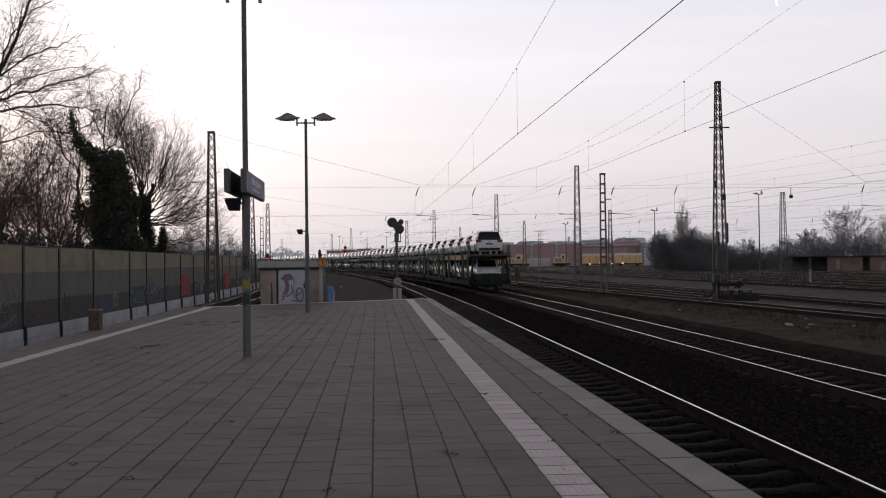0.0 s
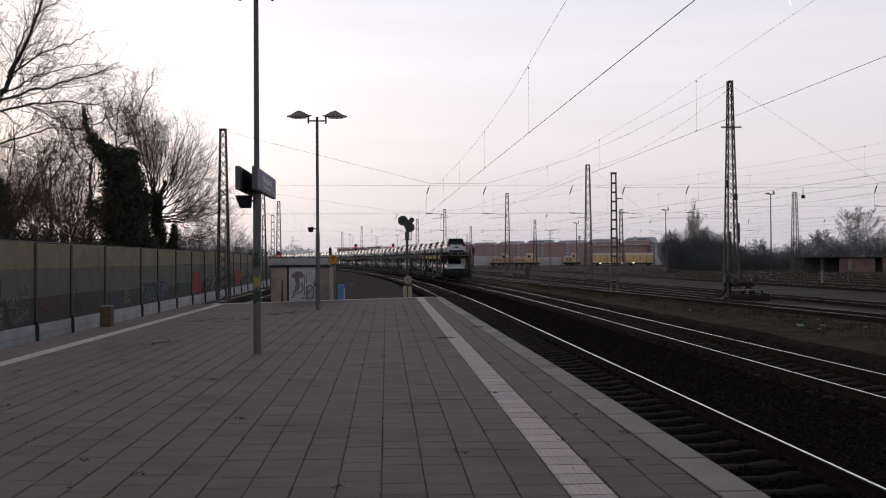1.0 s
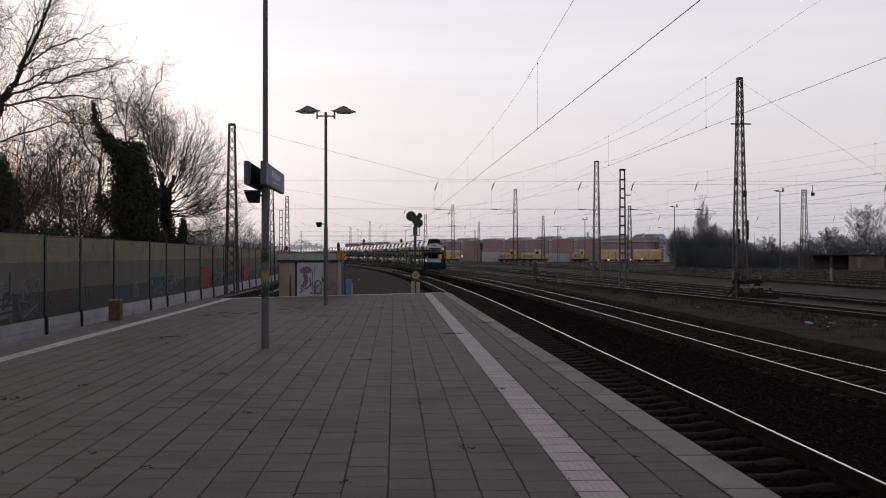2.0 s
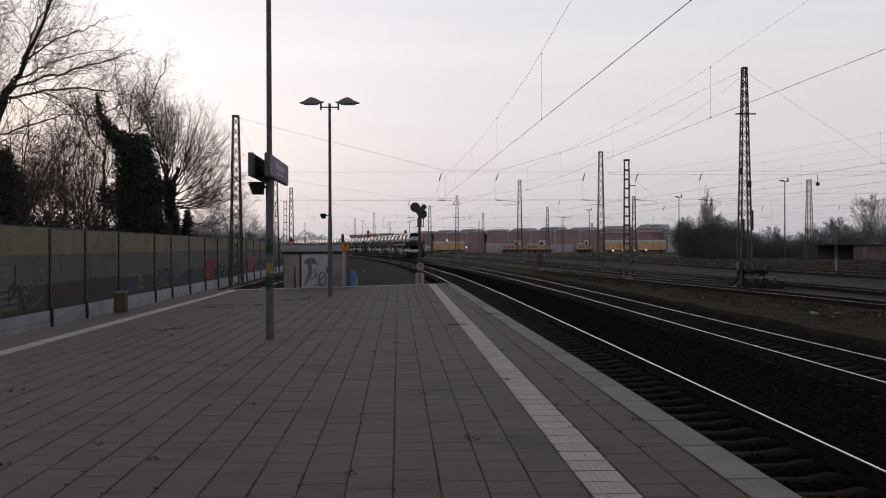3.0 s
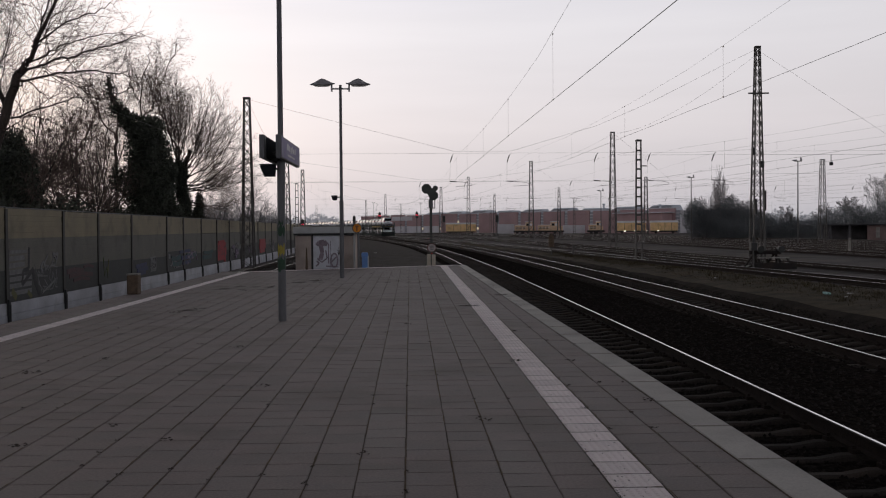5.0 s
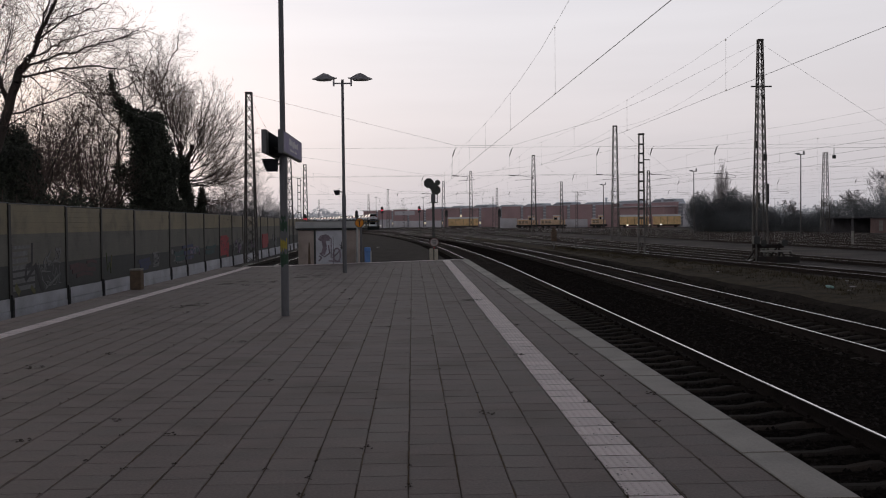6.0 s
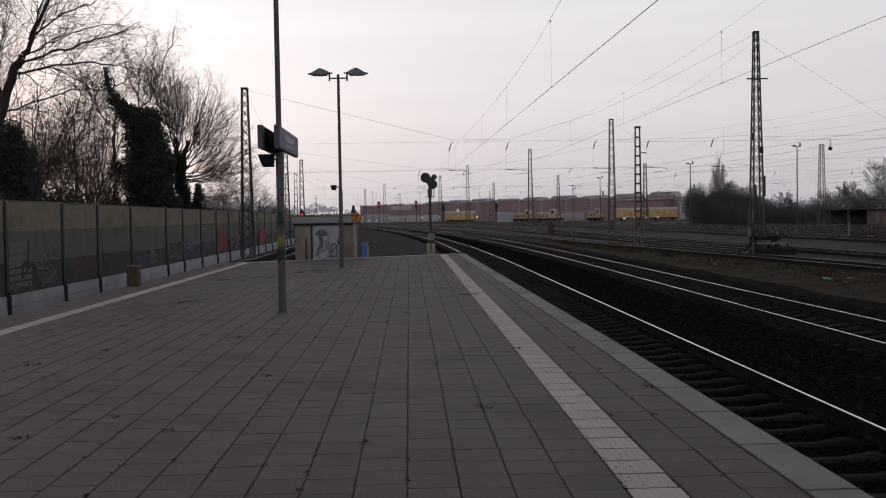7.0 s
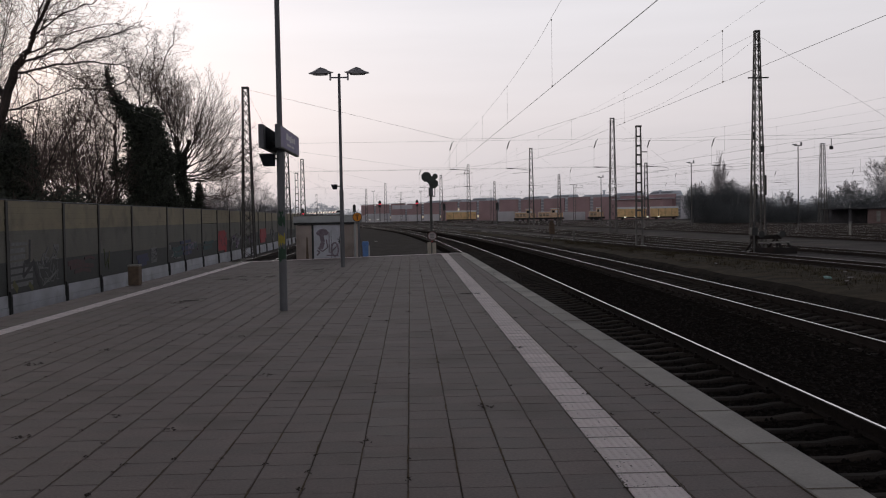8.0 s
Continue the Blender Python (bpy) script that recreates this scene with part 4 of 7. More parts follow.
def shunt_signal():
    s = thing("light_signal", "dark railway light signal seen from behind on a slim post", "railway signal", at=pose(0.81, 37.25, 0))
    part("post", Geo().tube((0, 0, -1.12), (0, 0, 2.62), 0.055, 0.05, n=12), M_STEEL, s, smooth=True)
    part("upper_post", Geo().rbox(-0.085, 0.085, -0.085, 0.085, 2.20, 2.50, 0.01), M_GALV, s, "wider grey upper post")
    part("bracket", Geo().rbox(0.05, 0.17, -0.03, 0.03, 2.16, 2.20, 0.006).rbox(0.14, 0.17, -0.03, 0.03, 2.2, 2.62, 0.006).rbox(-0.15, 0.05, -0.02, 0.02, 2.17, 2.20, 0.005), M_STEEL, s)

    def octo(cx, cz, r, y0, y1):
        return [(cx + r * math.cos(math.pi / 8 + k * math.pi / 4), y, cz + r * math.sin(math.pi / 8 + k * math.pi / 4)) for k in range(8) for y in (y0, y1)]
    part("backplate", Geo().hull(octo(-0.16, 2.92, 0.20, 0.0, 0.05)).hull(octo(0.11, 2.66, 0.19, 0.052, 0.10)).hull([(x, y, z) for y in (-0.15, -0.006) for x, z in ((-0.20, 2.80), (-0.05, 3.0), (0.16, 2.86), (0.24, 2.72), (0.20, 2.54), (0.02, 2.52))]), M_SIGNAL, s)
    for cx, cz, r in ((-0.16, 2.92, 0.15), (0.11, 2.66, 0.13)):
        part("lamp_housing", Geo().hull(octo(cx, cz, r, -0.2, -0.002)), M_SIGNAL, s)
    part("small_lamp", Geo().tube((0.17, -0.16, 2.93), (0.17, 0.1, 2.93), 0.105, n=14), M_SIGNAL, s)
    b = thing("signal_base", "pair of stained concrete base blocks round the signal post", "concrete base", at=pose(0.81, 37.25, 0))
    for x, top in ((-0.092, 0.42), (0.092, 0.40)):
        part("block", Geo().rbox(x - 0.072, x + 0.072, -0.12, 0.12, -1.15, top, 0.02), M_BLOCK, b)
    d = thing("round_sign", "round dull white sign with a dark rim on the signal post", "sign", at=pose(0.83, 37.25, 0))
    part("disc", Geo().disc((0, -0.09, 0.66), (0, 1, 0), 0.175, 0.015, 28), M_RIMRED, d, "dull dark red rim")
    part("face", Geo().disc((0, -0.1, 0.66), (0, 1, 0), 0.145, 0.008, 28), M_WHITE, d)
    bars = Geo()
    for z in (0.72, 0.66, 0.60):
        bars.box(-0.07, 0.07, -0.1075, -0.1045, z - 0.012, z + 0.012)
    part("writing", bars, M_GALV, d, "faded illegible writing")
    part("red_plate", Geo().rbox(-0.03, 0.03, -0.09, -0.075, 0.42, 0.475, 0.003), M_RED, d)


shunt_signal()

# ---- masts and overhead line ----
M_RUSTY = mat("weathered_mast_steel", (0.105, 0.10, 0.096), 0.65, metal=0.15, var=0.25, scale=1.5, fine=30, stain=(0.07, 0.05, 0.04), stain_amount=0.5)
M_INSUL = mat("brown_insulator", (0.045, 0.030, 0.025), 0.3, var=0.2)
M_SIG_RED = mat("red_signal_light", (1.0, 0.06, 0.10), 0.4, var=0, bump=0, emit=1.0)
M_LAMP_ON = mat("lit_lamp", (1.0, 0.93, 0.78), 0.4, var=0, bump=0, emit=1.6)


def mast(x, y, z0, z1, w0, w1, panels, label, ladder=False, group="overhead line masts"):
    """A lattice mast: four tapering corner legs with zigzag braces, or two legs with flat rungs."""
    ms = thing("catenary_mast", label, "mast", at=pose(x, y, z0), group=group)
    h = z1 - z0
    corners = ((-1, -1), (1, -1), (1, 1), (-1, 1))

    def at(c, t):
        w = (w0 + (w1 - w0) * t) / 2
        return Vector((c[0] * w, c[1] * w * (0.45 if ladder else 1.0), t * h))
    r = 0.045 if ladder else 0.045
    for c in corners:
        p, q = at(c, 0), at(c, 1)
        part("leg", Geo().hull([(p.x + a * r, p.y + b * r, 0) for a in (-1, 1) for b in (-1, 1)] + [(q.x + a * r * 0.7, q.y + b * r * 0.7, h) for a in (-1, 1) for b in (-1, 1)]), M_RUSTY, ms)
    g = Geo()
    for k in range(panels):
        t0, t1 = k / panels, (k + 1) / panels
        for i in range(4):
            a, b = corners[i], corners[(i + 1) % 4]
            if ladder:
                if i % 2 == 0:
                    p, q = at(a, t0), at(b, t0)
                    g.box(min(p.x, q.x), max(p.x, q.x), p.y - 0.02, p.y + 0.02, p.z - 0.06, p.z + 0.06)
            else:
                g.tube(at(a, t0) if k % 2 else at(b, t0), at(b, t1) if k % 2 else at(a, t1), 0.022, n=4, caps=False)
                g.tube(at(b, t0) if k % 2 else at(a, t0), at(a, t1) if k % 2 else at(b, t1), 0.018, n=4, caps=False)
    tagged(part("lattice_bracing", g, M_RUSTY, ms), kind="stuff")
    part("cap", Geo().rbox(-w1 / 2 - 0.045, w1 / 2 + 0.045, -w1 / 2 - 0.045, w1 / 2 + 0.045, h, h + 0.12, 0.02), M_RUSTY, ms)
    part("foundation", Geo().rbox(-w0 / 2 - 0.2, w0 / 2 + 0.2, -w0 / 2 - 0.2, w0 / 2 + 0.2, -0.3, 0.12, 0.03), M_CONC, ms, "concrete foundation")
    return ms


LATTICE = "weathered grey steel lattice mast of the overhead line"
mr = mast(20.75, 57.4, GROUND_Z, 11.95, 0.72, 0.25, 22, "tall weathered steel lattice mast beside the buffer stop")
part("crossbar", Geo().rbox(-0.62, 0.62, -0.24, -0.16, 10.33, 10.41, 0.01), M_RUSTY, mr)
for x0, x1, z0, z1 in ((-0.34, -0.22, 3.2, 4.1), (0.22, 0.33, 3.4, 4.6)):
    part("tension_weight", Geo().rbox(x0, x1, -0.60, -0.46, z0, z1, 0.02), M_DARK, mr)
for x0, x1, z0, z1 in ((-0.44, -0.30, 6.7, 7.15), (0.06, 0.26, 5.95, 6.35)):
    part("switch_box", Geo().rbox(x0, x1, -0.46, -0.36, z0, z1, 0.02), M_DARK, mr)
ml = mast(-9.9, 60.0, GROUND_Z, 9.35, 0.72, 0.34, 18, "weathered steel lattice mast in front of the noise barrier")
m3 = mast(16.6, 70.0, GROUND_Z, 7.55, 0.46, 0.32, 13, "flat ladder-like steel mast with square openings", ladder=True)
part("bracket", Geo().rbox(0.2, 0.62, -0.05, 0.05, 6.85, 6.92, 0.01), M_RUSTY, m3)
for x, y, z1, w in ((23.1, 110, 12.0, 0.8), (18.55, 148, 11.3, 0.8), (11.5, 190, 11.1, 0.8), (20.1, 230, 9.1, 0.7), (29.3, 190, 8.9, 0.7), (36.7, 150, 8.9, 0.7),
                    (60.2, 140, 10.8, 1.0), (-11.9, 95, 8.1, 0.7), (-14.2, 130, 9.1, 0.7), (4.85, 150, 7.5, 0.6), (-5.7, 230, 9.1, 0.7), (-11.6, 260, 8.7, 0.7)):
    mast(x, y, GROUND_Z, z1, w, w * 0.5, max(9, int(z1 * 1.2)), LATTICE)
for x, y, z1 in ((-17.3, 150, 8.2), (-18.9, 152, 8.2), (-28.6, 300, 8.4), (44.5, 262, 9.0), (-3.0, 340, 9.5), (27.5, 330, 9.6)):
    mast(x, y, GROUND_Z, z1, 0.55, 0.4, 9, "slim far-off steel mast of the overhead line", ladder=True)


def wire(parent, pts, r=0.009, name="wire"):
    return part(name, Geo().line(pts, r), M_WIRE, parent)


def sagged(p, q, sag, n=10):
    p, q = Vector(p), Vector(q)
    return [(p + (q - p) * (k / n) - Vector((0, 0, 4 * sag * (k / n) * (1 - k / n))))[:] for k in range(n + 1)]


def catenary(name_label, foot, zc, zm_pts, r=0.0080, drop_from=8.0, drop_step=11.5):
    """Contact wire, messenger wire and droppers over one track. foot(y) gives x; zm_pts are (y, z) of the messenger."""
    ob = thing("overhead_wire", name_label, "overhead wire", group="overhead wires")
    ys = [p[0] for p in zm_pts]

    def zm(y):
        for (a, za), (b, zb) in zip(zm_pts, zm_pts[1:]):
            if a <= y <= b:
                t = (y - a) / (b - a)
                return za + (zb - za) * t
        return zm_pts[-1][1]
    lo, hi = ys[0], ys[-1]
    grid = [lo + (hi - lo) * k / 60 for k in range(61)]
    wire(ob, [(foot(y), y, zc) for y in grid], r, "contact_wire")
    wire(ob, [(foot(y), y, zm(y)) for y in grid], r * 0.55, "messenger_wire")
    y = drop_from
    while y < min(hi, 150):
        if zm(y) - zc > 0.3:
            wire(ob, [(foot(y), y, zc), (foot(y), y, zm(y))], 0.0025, "dropper")
            for z0, z1 in ((zc - 0.008, zc + 0.03), (zm(y) - 0.018, zm(y) + 0.018)):
                part("clamp", Geo().box(foot(y) - 0.012, foot(y) + 0.012, y - 0.025, y + 0.025, z0, z1), M_INSUL, ob)
        y += drop_step
    return ob


def foot_1(y):
    on = bend(3.97, 38, 1150, y)[0] - 0.1
    near = 4.15 - 0.0155 * max(0.0, y)
    k = min(1.0, max(0.0, (y - 60) / 50))
    return near + (on - near) * k


def foot_2(y):
    on = bend(8.52, 35, 1150, y)[0] - 0.2
    near = 8.42 - 0.0125 * max(0.0, y)
    k = min(1.0, max(0.0, (y - 60) / 50))
    return near + (on - near) * k


MESS_1 = [(-14, 9.2), (5, 8.0), (15, 7.3), (21, 6.85), (24, 6.62), (25.4, 6.44), (29, 6.26), (34.6, 6.08), (41, 5.99), (48, 5.98), (55, 6.04), (62, 6.16),
          (80, 5.75), (95, 5.6), (110, 6.2), (130, 5.7), (148, 6.2), (170, 5.7), (190, 6.2), (210, 5.7), (230, 6.2), (260, 5.7), (300, 6.2)]
MESS_2 = [(-14, 7.6), (8, 6.7), (18, 6.35), (22, 6.2), (25, 6.04), (29, 5.92), (36.6, 5.84), (48, 5.86), (54, 6.0), (62, 6.16), (80, 5.75), (95, 5.6), (110, 6.2), (130, 5.7),
          (148, 6.2), (170, 5.7), (190, 6.2), (210, 5.7), (230, 6.2), (260, 5.7), (300, 6.2)]
catenary("overhead contact line above the platform track", foot_1, RAIL_Z + 5.5, MESS_1, drop_from=25.3, drop_step=10.0)
catenary("overhead contact line above the second main track", foot_2, RAIL_Z + 5.5, MESS_2, r=0.0048, drop_from=14.0, drop_step=10.9)
MESS_Y = [(-14, 6.4), (10, 5.9), (30, 5.75), (45, 5.85), (62, 6.3), (86, 5.6), (110, 6.3), (130, 5.7), (148, 6.2), (170, 5.7), (190, 6.2), (230, 5.8), (280, 6.2)]
for x0, sl, start in ((22.4, -0.0925, 135), (23.1, -0.045, 135), (26.6, -0.04, 120), (37.5, -0.03, 120), (42.0, -0.03, 120), (46.5, -0.03, 120), (55.5, -0.03, 120), (64.5, -0.03, 120)):
    catenary("overhead contact line above a yard track", lambda y, a=x0, b=sl, c=start: bend(a, c, 1100, y, b)[0], YARD_RAIL_Z + 5.5, MESS_Y, r=0.0052, drop_from=20 + x0 % 7, drop_step=16.0)
catenary("overhead contact line above the track by the noise barrier", lambda y: bend(-8.2, 45, 1200, y)[0], RAIL_Z + 5.5,
         [(-14, 6.4), (15, 5.9), (35, 5.75), (60, 6.2), (78, 5.6), (95, 6.2), (112, 5.7), (130, 6.2), (170, 5.6), (210, 6.2)], r=0.0052, drop_from=20, drop_step=14)


def head_span(label, y, left, right, supports, z_low, z_up, top_z_l, top_z_r, right_y=None):
    """Cross wires from mast to mast that carry the lines over the tracks."""
    ob = thing("head_span", label, "overhead wire", group="cross spans")
    pts = [(left, y, top_z_l)] + [(x, y, z_up + 0.12) for x in supports[:2]]
    pts += [(x, y, z_up + 0.12 + (top_z_r - z_up) * ((x - supports[1]) / (right - supports[1])) ** 1.35) for x in supports[2:]]
    end = y if right_y is None else right_y
    pts += [(right, end, top_z_r)]
    part("span_wire", Geo().line(pts, 0.0062), M_WIRE, ob)
    wire(ob, [(left, y, z_up), (right - 3.0, y, z_up), (right, end, z_up)], 0.0045, "cross_wire")
    wire(ob, [(left, y, z_low), (right - 3.0, y, z_low), (right, end, z_low)], 0.0045, "cross_wire")
    for x, z in [(p[0], min(p[2], z_up)) for p in pts[1:-1]]:
        ins = part("insulator", Geo().tube((x, y, z), (x - 0.12, y, z - 0.16), 0.012, n=5).tube((x - 0.1, y, z - 0.12), (x - 0.24, y, z - 0.55), 0.032, n=7), M_INSUL, ob)
        wire(ins, [(x - 0.24, y, z - 0.55), (x - 0.26, y, z_low)], 0.004, "dropper")
        part("steady_arm", Geo().tube((x - 0.26, y, z_low + 0.02), (x + 0.15, y, z_low - 0.01), 0.027, n=6)
             .line([(x + 0.2, y, z_low - 0.01), (x + 0.8, y, z_low - 0.06), (x + 1.05, y, z_low - 0.12), (x + 1.08, y, z_low - 0.24), (x + 0.1, y, z_low - 0.30)], 0.011, n=5), M_INSUL, ob)
    return ob


head_span("cross span carrying the overhead lines between two lattice masts", 59.5, -9.7, 20.6, (2.74, 6.23, 11.6, 14.9, 18.9), 4.22, 5.95, 9.25, 11.85, right_y=57.5)
head_span("cross span carrying the overhead lines over the yard", 57.6, 21.1, 66.0, (30.0, 36.0, 42.0, 51.0, 58.5), 4.5, 5.85, 11.7, 10.5)
head_span("far cross span carrying the overhead lines", 95.2, -11.7, 23.0, (1.2, 5.6, 12.0, 16.0, 20.0), 4.2, 5.95, 8.0, 8.9)
head_span("far cross span carrying the overhead lines", 110, 23.3, 75, (30.5, 36.5, 42, 51, 60), 4.5, 5.9, 11.9, 11.5)
head_span("far cross span carrying the overhead lines", 148, -14.4, 18.4, (-2.0, 2.5, 7.0, 11.0, 15.0), 4.2, 5.95, 9.0, 11.2)
head_span("far cross span carrying the overhead lines", 150, 18.7, 60.0, (26.0, 31.0, 40, 47, 54), 4.5, 5.9, 11.2, 10.5)
head_span("far cross span carrying the overhead lines", 190, -18.0, 29.2, (-6.2, -1.9, 6.0, 14.0, 22.0), 4.2, 5.95, 9.0, 8.8)
head_span("far cross span carrying the overhead lines", 230, -22.0, 20.0, (-12.0, -7.7, 0.0, 8.0, 14.0), 4.2, 5.95, 9.0, 9.0)
guy = thing("guy_wire", "slack earth wire hung between masts beside the line", "overhead wire")
wire(guy, sagged((20.6, 57.4, 11.5), (23.1, 110, 11.9), 1.0), 0.007)
wire(guy, sagged((-9.8, 60.0, 9.2), (-11.9, 95, 8.0), 0.7), 0.007)
wire(guy, sagged((23.1, 110, 11.9), (18.5, 148, 11.2), 0.8), 0.008)


def yard_lamp(x, y, z1):
    yl = thing("yard_lamp", "tall slim yard lamp with a short crosspiece", "lamp post", at=pose(x, y, GROUND_Z), group="yard lamps")
    h = z1 - GROUND_Z
    part("pole", Geo().tube((0, 0, 0), (0, 0, h), 0.10, 0.06, n=8), M_RUSTY, yl)
    part("crosspiece", Geo().rbox(-0.5, 0.5, -0.05, 0.05, h, h + 0.09, 0.02), M_RUSTY, yl)
    part("lamp", Geo().hull([(-0.75, -0.16, h + 0.1), (-0.15, -0.16, h + 0.1), (-0.15, 0.16, h + 0.1), (-0.75, 0.16, h + 0.1), (-0.7, -0.1, h + 0.2), (-0.2, -0.1, h + 0.26), (-0.2, 0.1, h + 0.26), (-0.7, 0.1, h + 0.2)]), M_HEAD, yl)
    part("lamp", Geo().hull([(0.28, -0.1, h + 0.094), (0.5, -0.1, h + 0.094), (0.5, 0.1, h + 0.094), (0.28, 0.1, h + 0.094), (0.3, -0.08, h + 0.5), (0.42, -0.08, h + 0.5), (0.42, 0.08, h + 0.5), (0.3, 0.08, h + 0.5)]), M_HEAD, yl)


for x, y, z1 in ((48.5, 120, 9.3), (43.8, 150, 8.8), (35.6, 180, 7.9), (3.8, 330, 9.5), (-14, 380, 11)):
    yard_lamp(x, y, z1)
hung = thing("hanging_lamp", "dark box lamp hung on an overhead cross wire", "lamp")
part("housing", Geo().rbox(33.22, 33.50, 75.85, 76.05, 6.10, 6.38, 0.04), M_DARK, hung)
part("hanger", Geo().tube((33.35, 75.95, 6.4), (33.35, 75.95, 6.95), 0.03, n=5), M_DARK, hung)
wire(hung, [(16.6, 75.95, 7.0), (62.0, 75.95, 6.9)], 0.008)


def colour_signal(x, y, z1, lit=True):
    cs = thing("colour_light_signal", "tall dark colour-light signal showing red" if lit else "tall dark colour-light signal seen from behind", "railway signal", at=pose(x, y, GROUND_Z),
               group="far signals")
    h = z1 - GROUND_Z
    part("post", Geo().tube((0, 0, 0), (0, 0, h - 1.2), 0.09, n=8), M_STEEL, cs)
    head = part("head", Geo().rbox(-0.32, 0.32, 0, 0.25, h - 1.7, h - 0.3, 0.08).hull([(-0.3, 0, h - 0.3), (0.3, 0, h - 0.3), (0.3, 0.2, h - 0.3), (-0.3, 0.2, h - 0.3), (0, 0.1, h)]), M_DARK, cs)
    if lit:
        part("red_light", Geo().disc((-0.14, -0.02, h - 0.95), (0, 1, 0), 0.13, 0.03, 12).disc((0.16, -0.02, h - 0.95), (0, 1, 0), 0.13, 0.03, 12), M_SIG_RED, head, "lit red lamp")


for x, y, z1, lit in ((-7.1, 230, 5.2, True), (1.7, 232, 5.3, True), (-17.6, 160, 3.0, True), (-11.4, 200, 4.0, False), (8.1, 230, 4.25, False), (18.9, 210, 4.05, False)):
    colour_signal(x, y, z1, lit)


def track_post():
    tp = thing("marker_post", "dark marker board on a short post beside the yard track", "sign", at=pose(11.1, 76, -1.05))
    part("post", Geo().tube((0, 0, 0), (0, 0, 1.6), 0.05, n=8), M_RUSTY, tp)
    part("board", Geo().rbox(-0.22, 0.22, -0.05, 0.05, 0.85, 1.65, 0.02).hull([(-0.2, -0.04, 1.65), (0.2, -0.04, 1.65), (0.2, 0.04, 1.65), (-0.2, 0.04, 1.65), (0, 0, 2.02)]), M_BIN, tp)
    p2 = thing("short_post", "short pale concrete marker post in the yard", "post", at=pose(39.0, 85, GROUND_Z))
    part("post", Geo().rbox(-0.08, 0.08, -0.08, 0.08, 0, 1.25, 0.03), M_CONC, p2)
    part("cap", Geo().rbox(-0.09, 0.13, -0.09, 0.09, 1.254, 1.36, 0.02), M_CONC, p2)
    p3 = thing("short_post", "short rusty marker post beside the track", "post", at=pose(13.0, 77, -1.05))
    part("post", Geo().rbox(-0.08, 0.08, -0.08, 0.08, 0, 0.95, 0.02), M_RUSTY, p3)
    part("cap", Geo().rbox(-0.1, 0.1, -0.1, 0.1, 0.954, 1.0, 0.01), M_RUSTY, p3)


track_post()


M_STOP = mat("dark_rusty_iron", (0.019, 0.016, 0.015), 0.8, var=0.3, scale=4, fine=40, bump=0.3, stain=(0.06, 0.035, 0.025), stain_amount=0.5)


def buffer_stop():
    bs = thing("buffer_stop", "dark rusty buffer stop with a pale plank ending a siding", "buffer stop", at=pose(20.75, 56.0, GROUND_Z - 0.06, 0, 0, 2.5))
    mound, rng = Geo(), random.Random(44)
    nx, ny = 12, 7
    for j in range(ny):
        for k in range(nx):
            u, v = k / (nx - 1), j / (ny - 1)
            rise = min(1.0, 3.2 * min(u, 1 - u)) * min(1.0, 3.0 * min(v, 1 - v))
            mound.v.append((-1.35 + 3.3 * u, -1.0 + 2.6 * v, 0.34 * rise + (rng.uniform(-0.05, 0.05) if rise else -0.05)))
    mound.f = [(j * nx + k, j * nx + k + 1, (j + 1) * nx + k + 1, (j + 1) * nx + k) for j in range(ny - 1) for k in range(nx - 1)]
    part("mound", mound, M_BALLAST, bs, "heap of dark ballast")
    part("beam", Geo().rbox(-0.98, 0.86, -0.14, 0.12, 0.90, 1.12, 0.03), M_STOP, bs)
    for x in (-0.62, 0.62):
        part("upright", Geo().rbox(x - 0.06, x + 0.06, -0.06, 0.08, 0.05, 1.2, 0.02), M_STOP, bs)
        part("strut", Geo().hull([(x + a, 1.7 + b, 0.12) for a in (-0.05, 0.05) for b in (-0.08, 0.08)] + [(x + a, 0.05 + b, 1.05) for a in (-0.05, 0.05) for b in (-0.06, 0.06)]), M_STOP, bs)
        part("shoe", Geo().hull([(x + a, y, z) for a in (-0.05, 0.05) for y, z in ((-0.95, 0.22), (-0.80, 0.22), (-0.20, 0.80), (-0.08, 0.72))]), M_STOP, bs)
        part("buffer", Geo().tube((x + 0.1, -0.5, 1.2), (x + 0.1, 0.0, 1.2), 0.10, n=10).disc((x + 0.1, -0.52, 1.2), (0, 1, 0), 0.19, 0.06, 16), M_DARK, bs)
    part("plank", Geo().rbox(-0.70, 1.12, -0.62, -0.40, 0.68, 0.76, 0.012), M_CONC, bs, "pale worn timber plank")
    part("side_brace", Geo().hull([(1.02 + a, -0.5 + b, 0.68) for a in (-0.05, 0.05) for b in (-0.05, 0.05)] + [(1.35 + a, -0.8 + b, 0.1) for a in (-0.05, 0.05) for b in (-0.05, 0.05)]), M_STOP, bs)
    part("kick_board", Geo().rbox(-1.05, 1.45, -0.92, -0.80, 0.05, 0.42, 0.02), M_STOP, bs, "dark stained low board")
    lp = thing("buffer_lamp", "dark lamp box on a pole beside the buffer stop", "lamp", at=pose(19.72, 55.2, GROUND_Z))
    part("post", Geo().tube((0, 0, 0), (0, 0, 1.2), 0.05, n=8), M_RUSTY, lp)
    part("box", Geo().rbox(-0.18, 0.18, -0.18, 0.18, 1.1, 1.55, 0.03).tube((0, 0, 1.5), (0, 0, 1.9), 0.06, n=6), M_DARK, lp)


buffer_stop()
M_TEAL = mat("crumpled_plastic", (0.30, 0.50, 0.46), 0.5, var=0.2, scale=20)
M_PAPER = mat("pale_litter", (0.5, 0.47, 0.44), 0.7, var=0.2, scale=20)


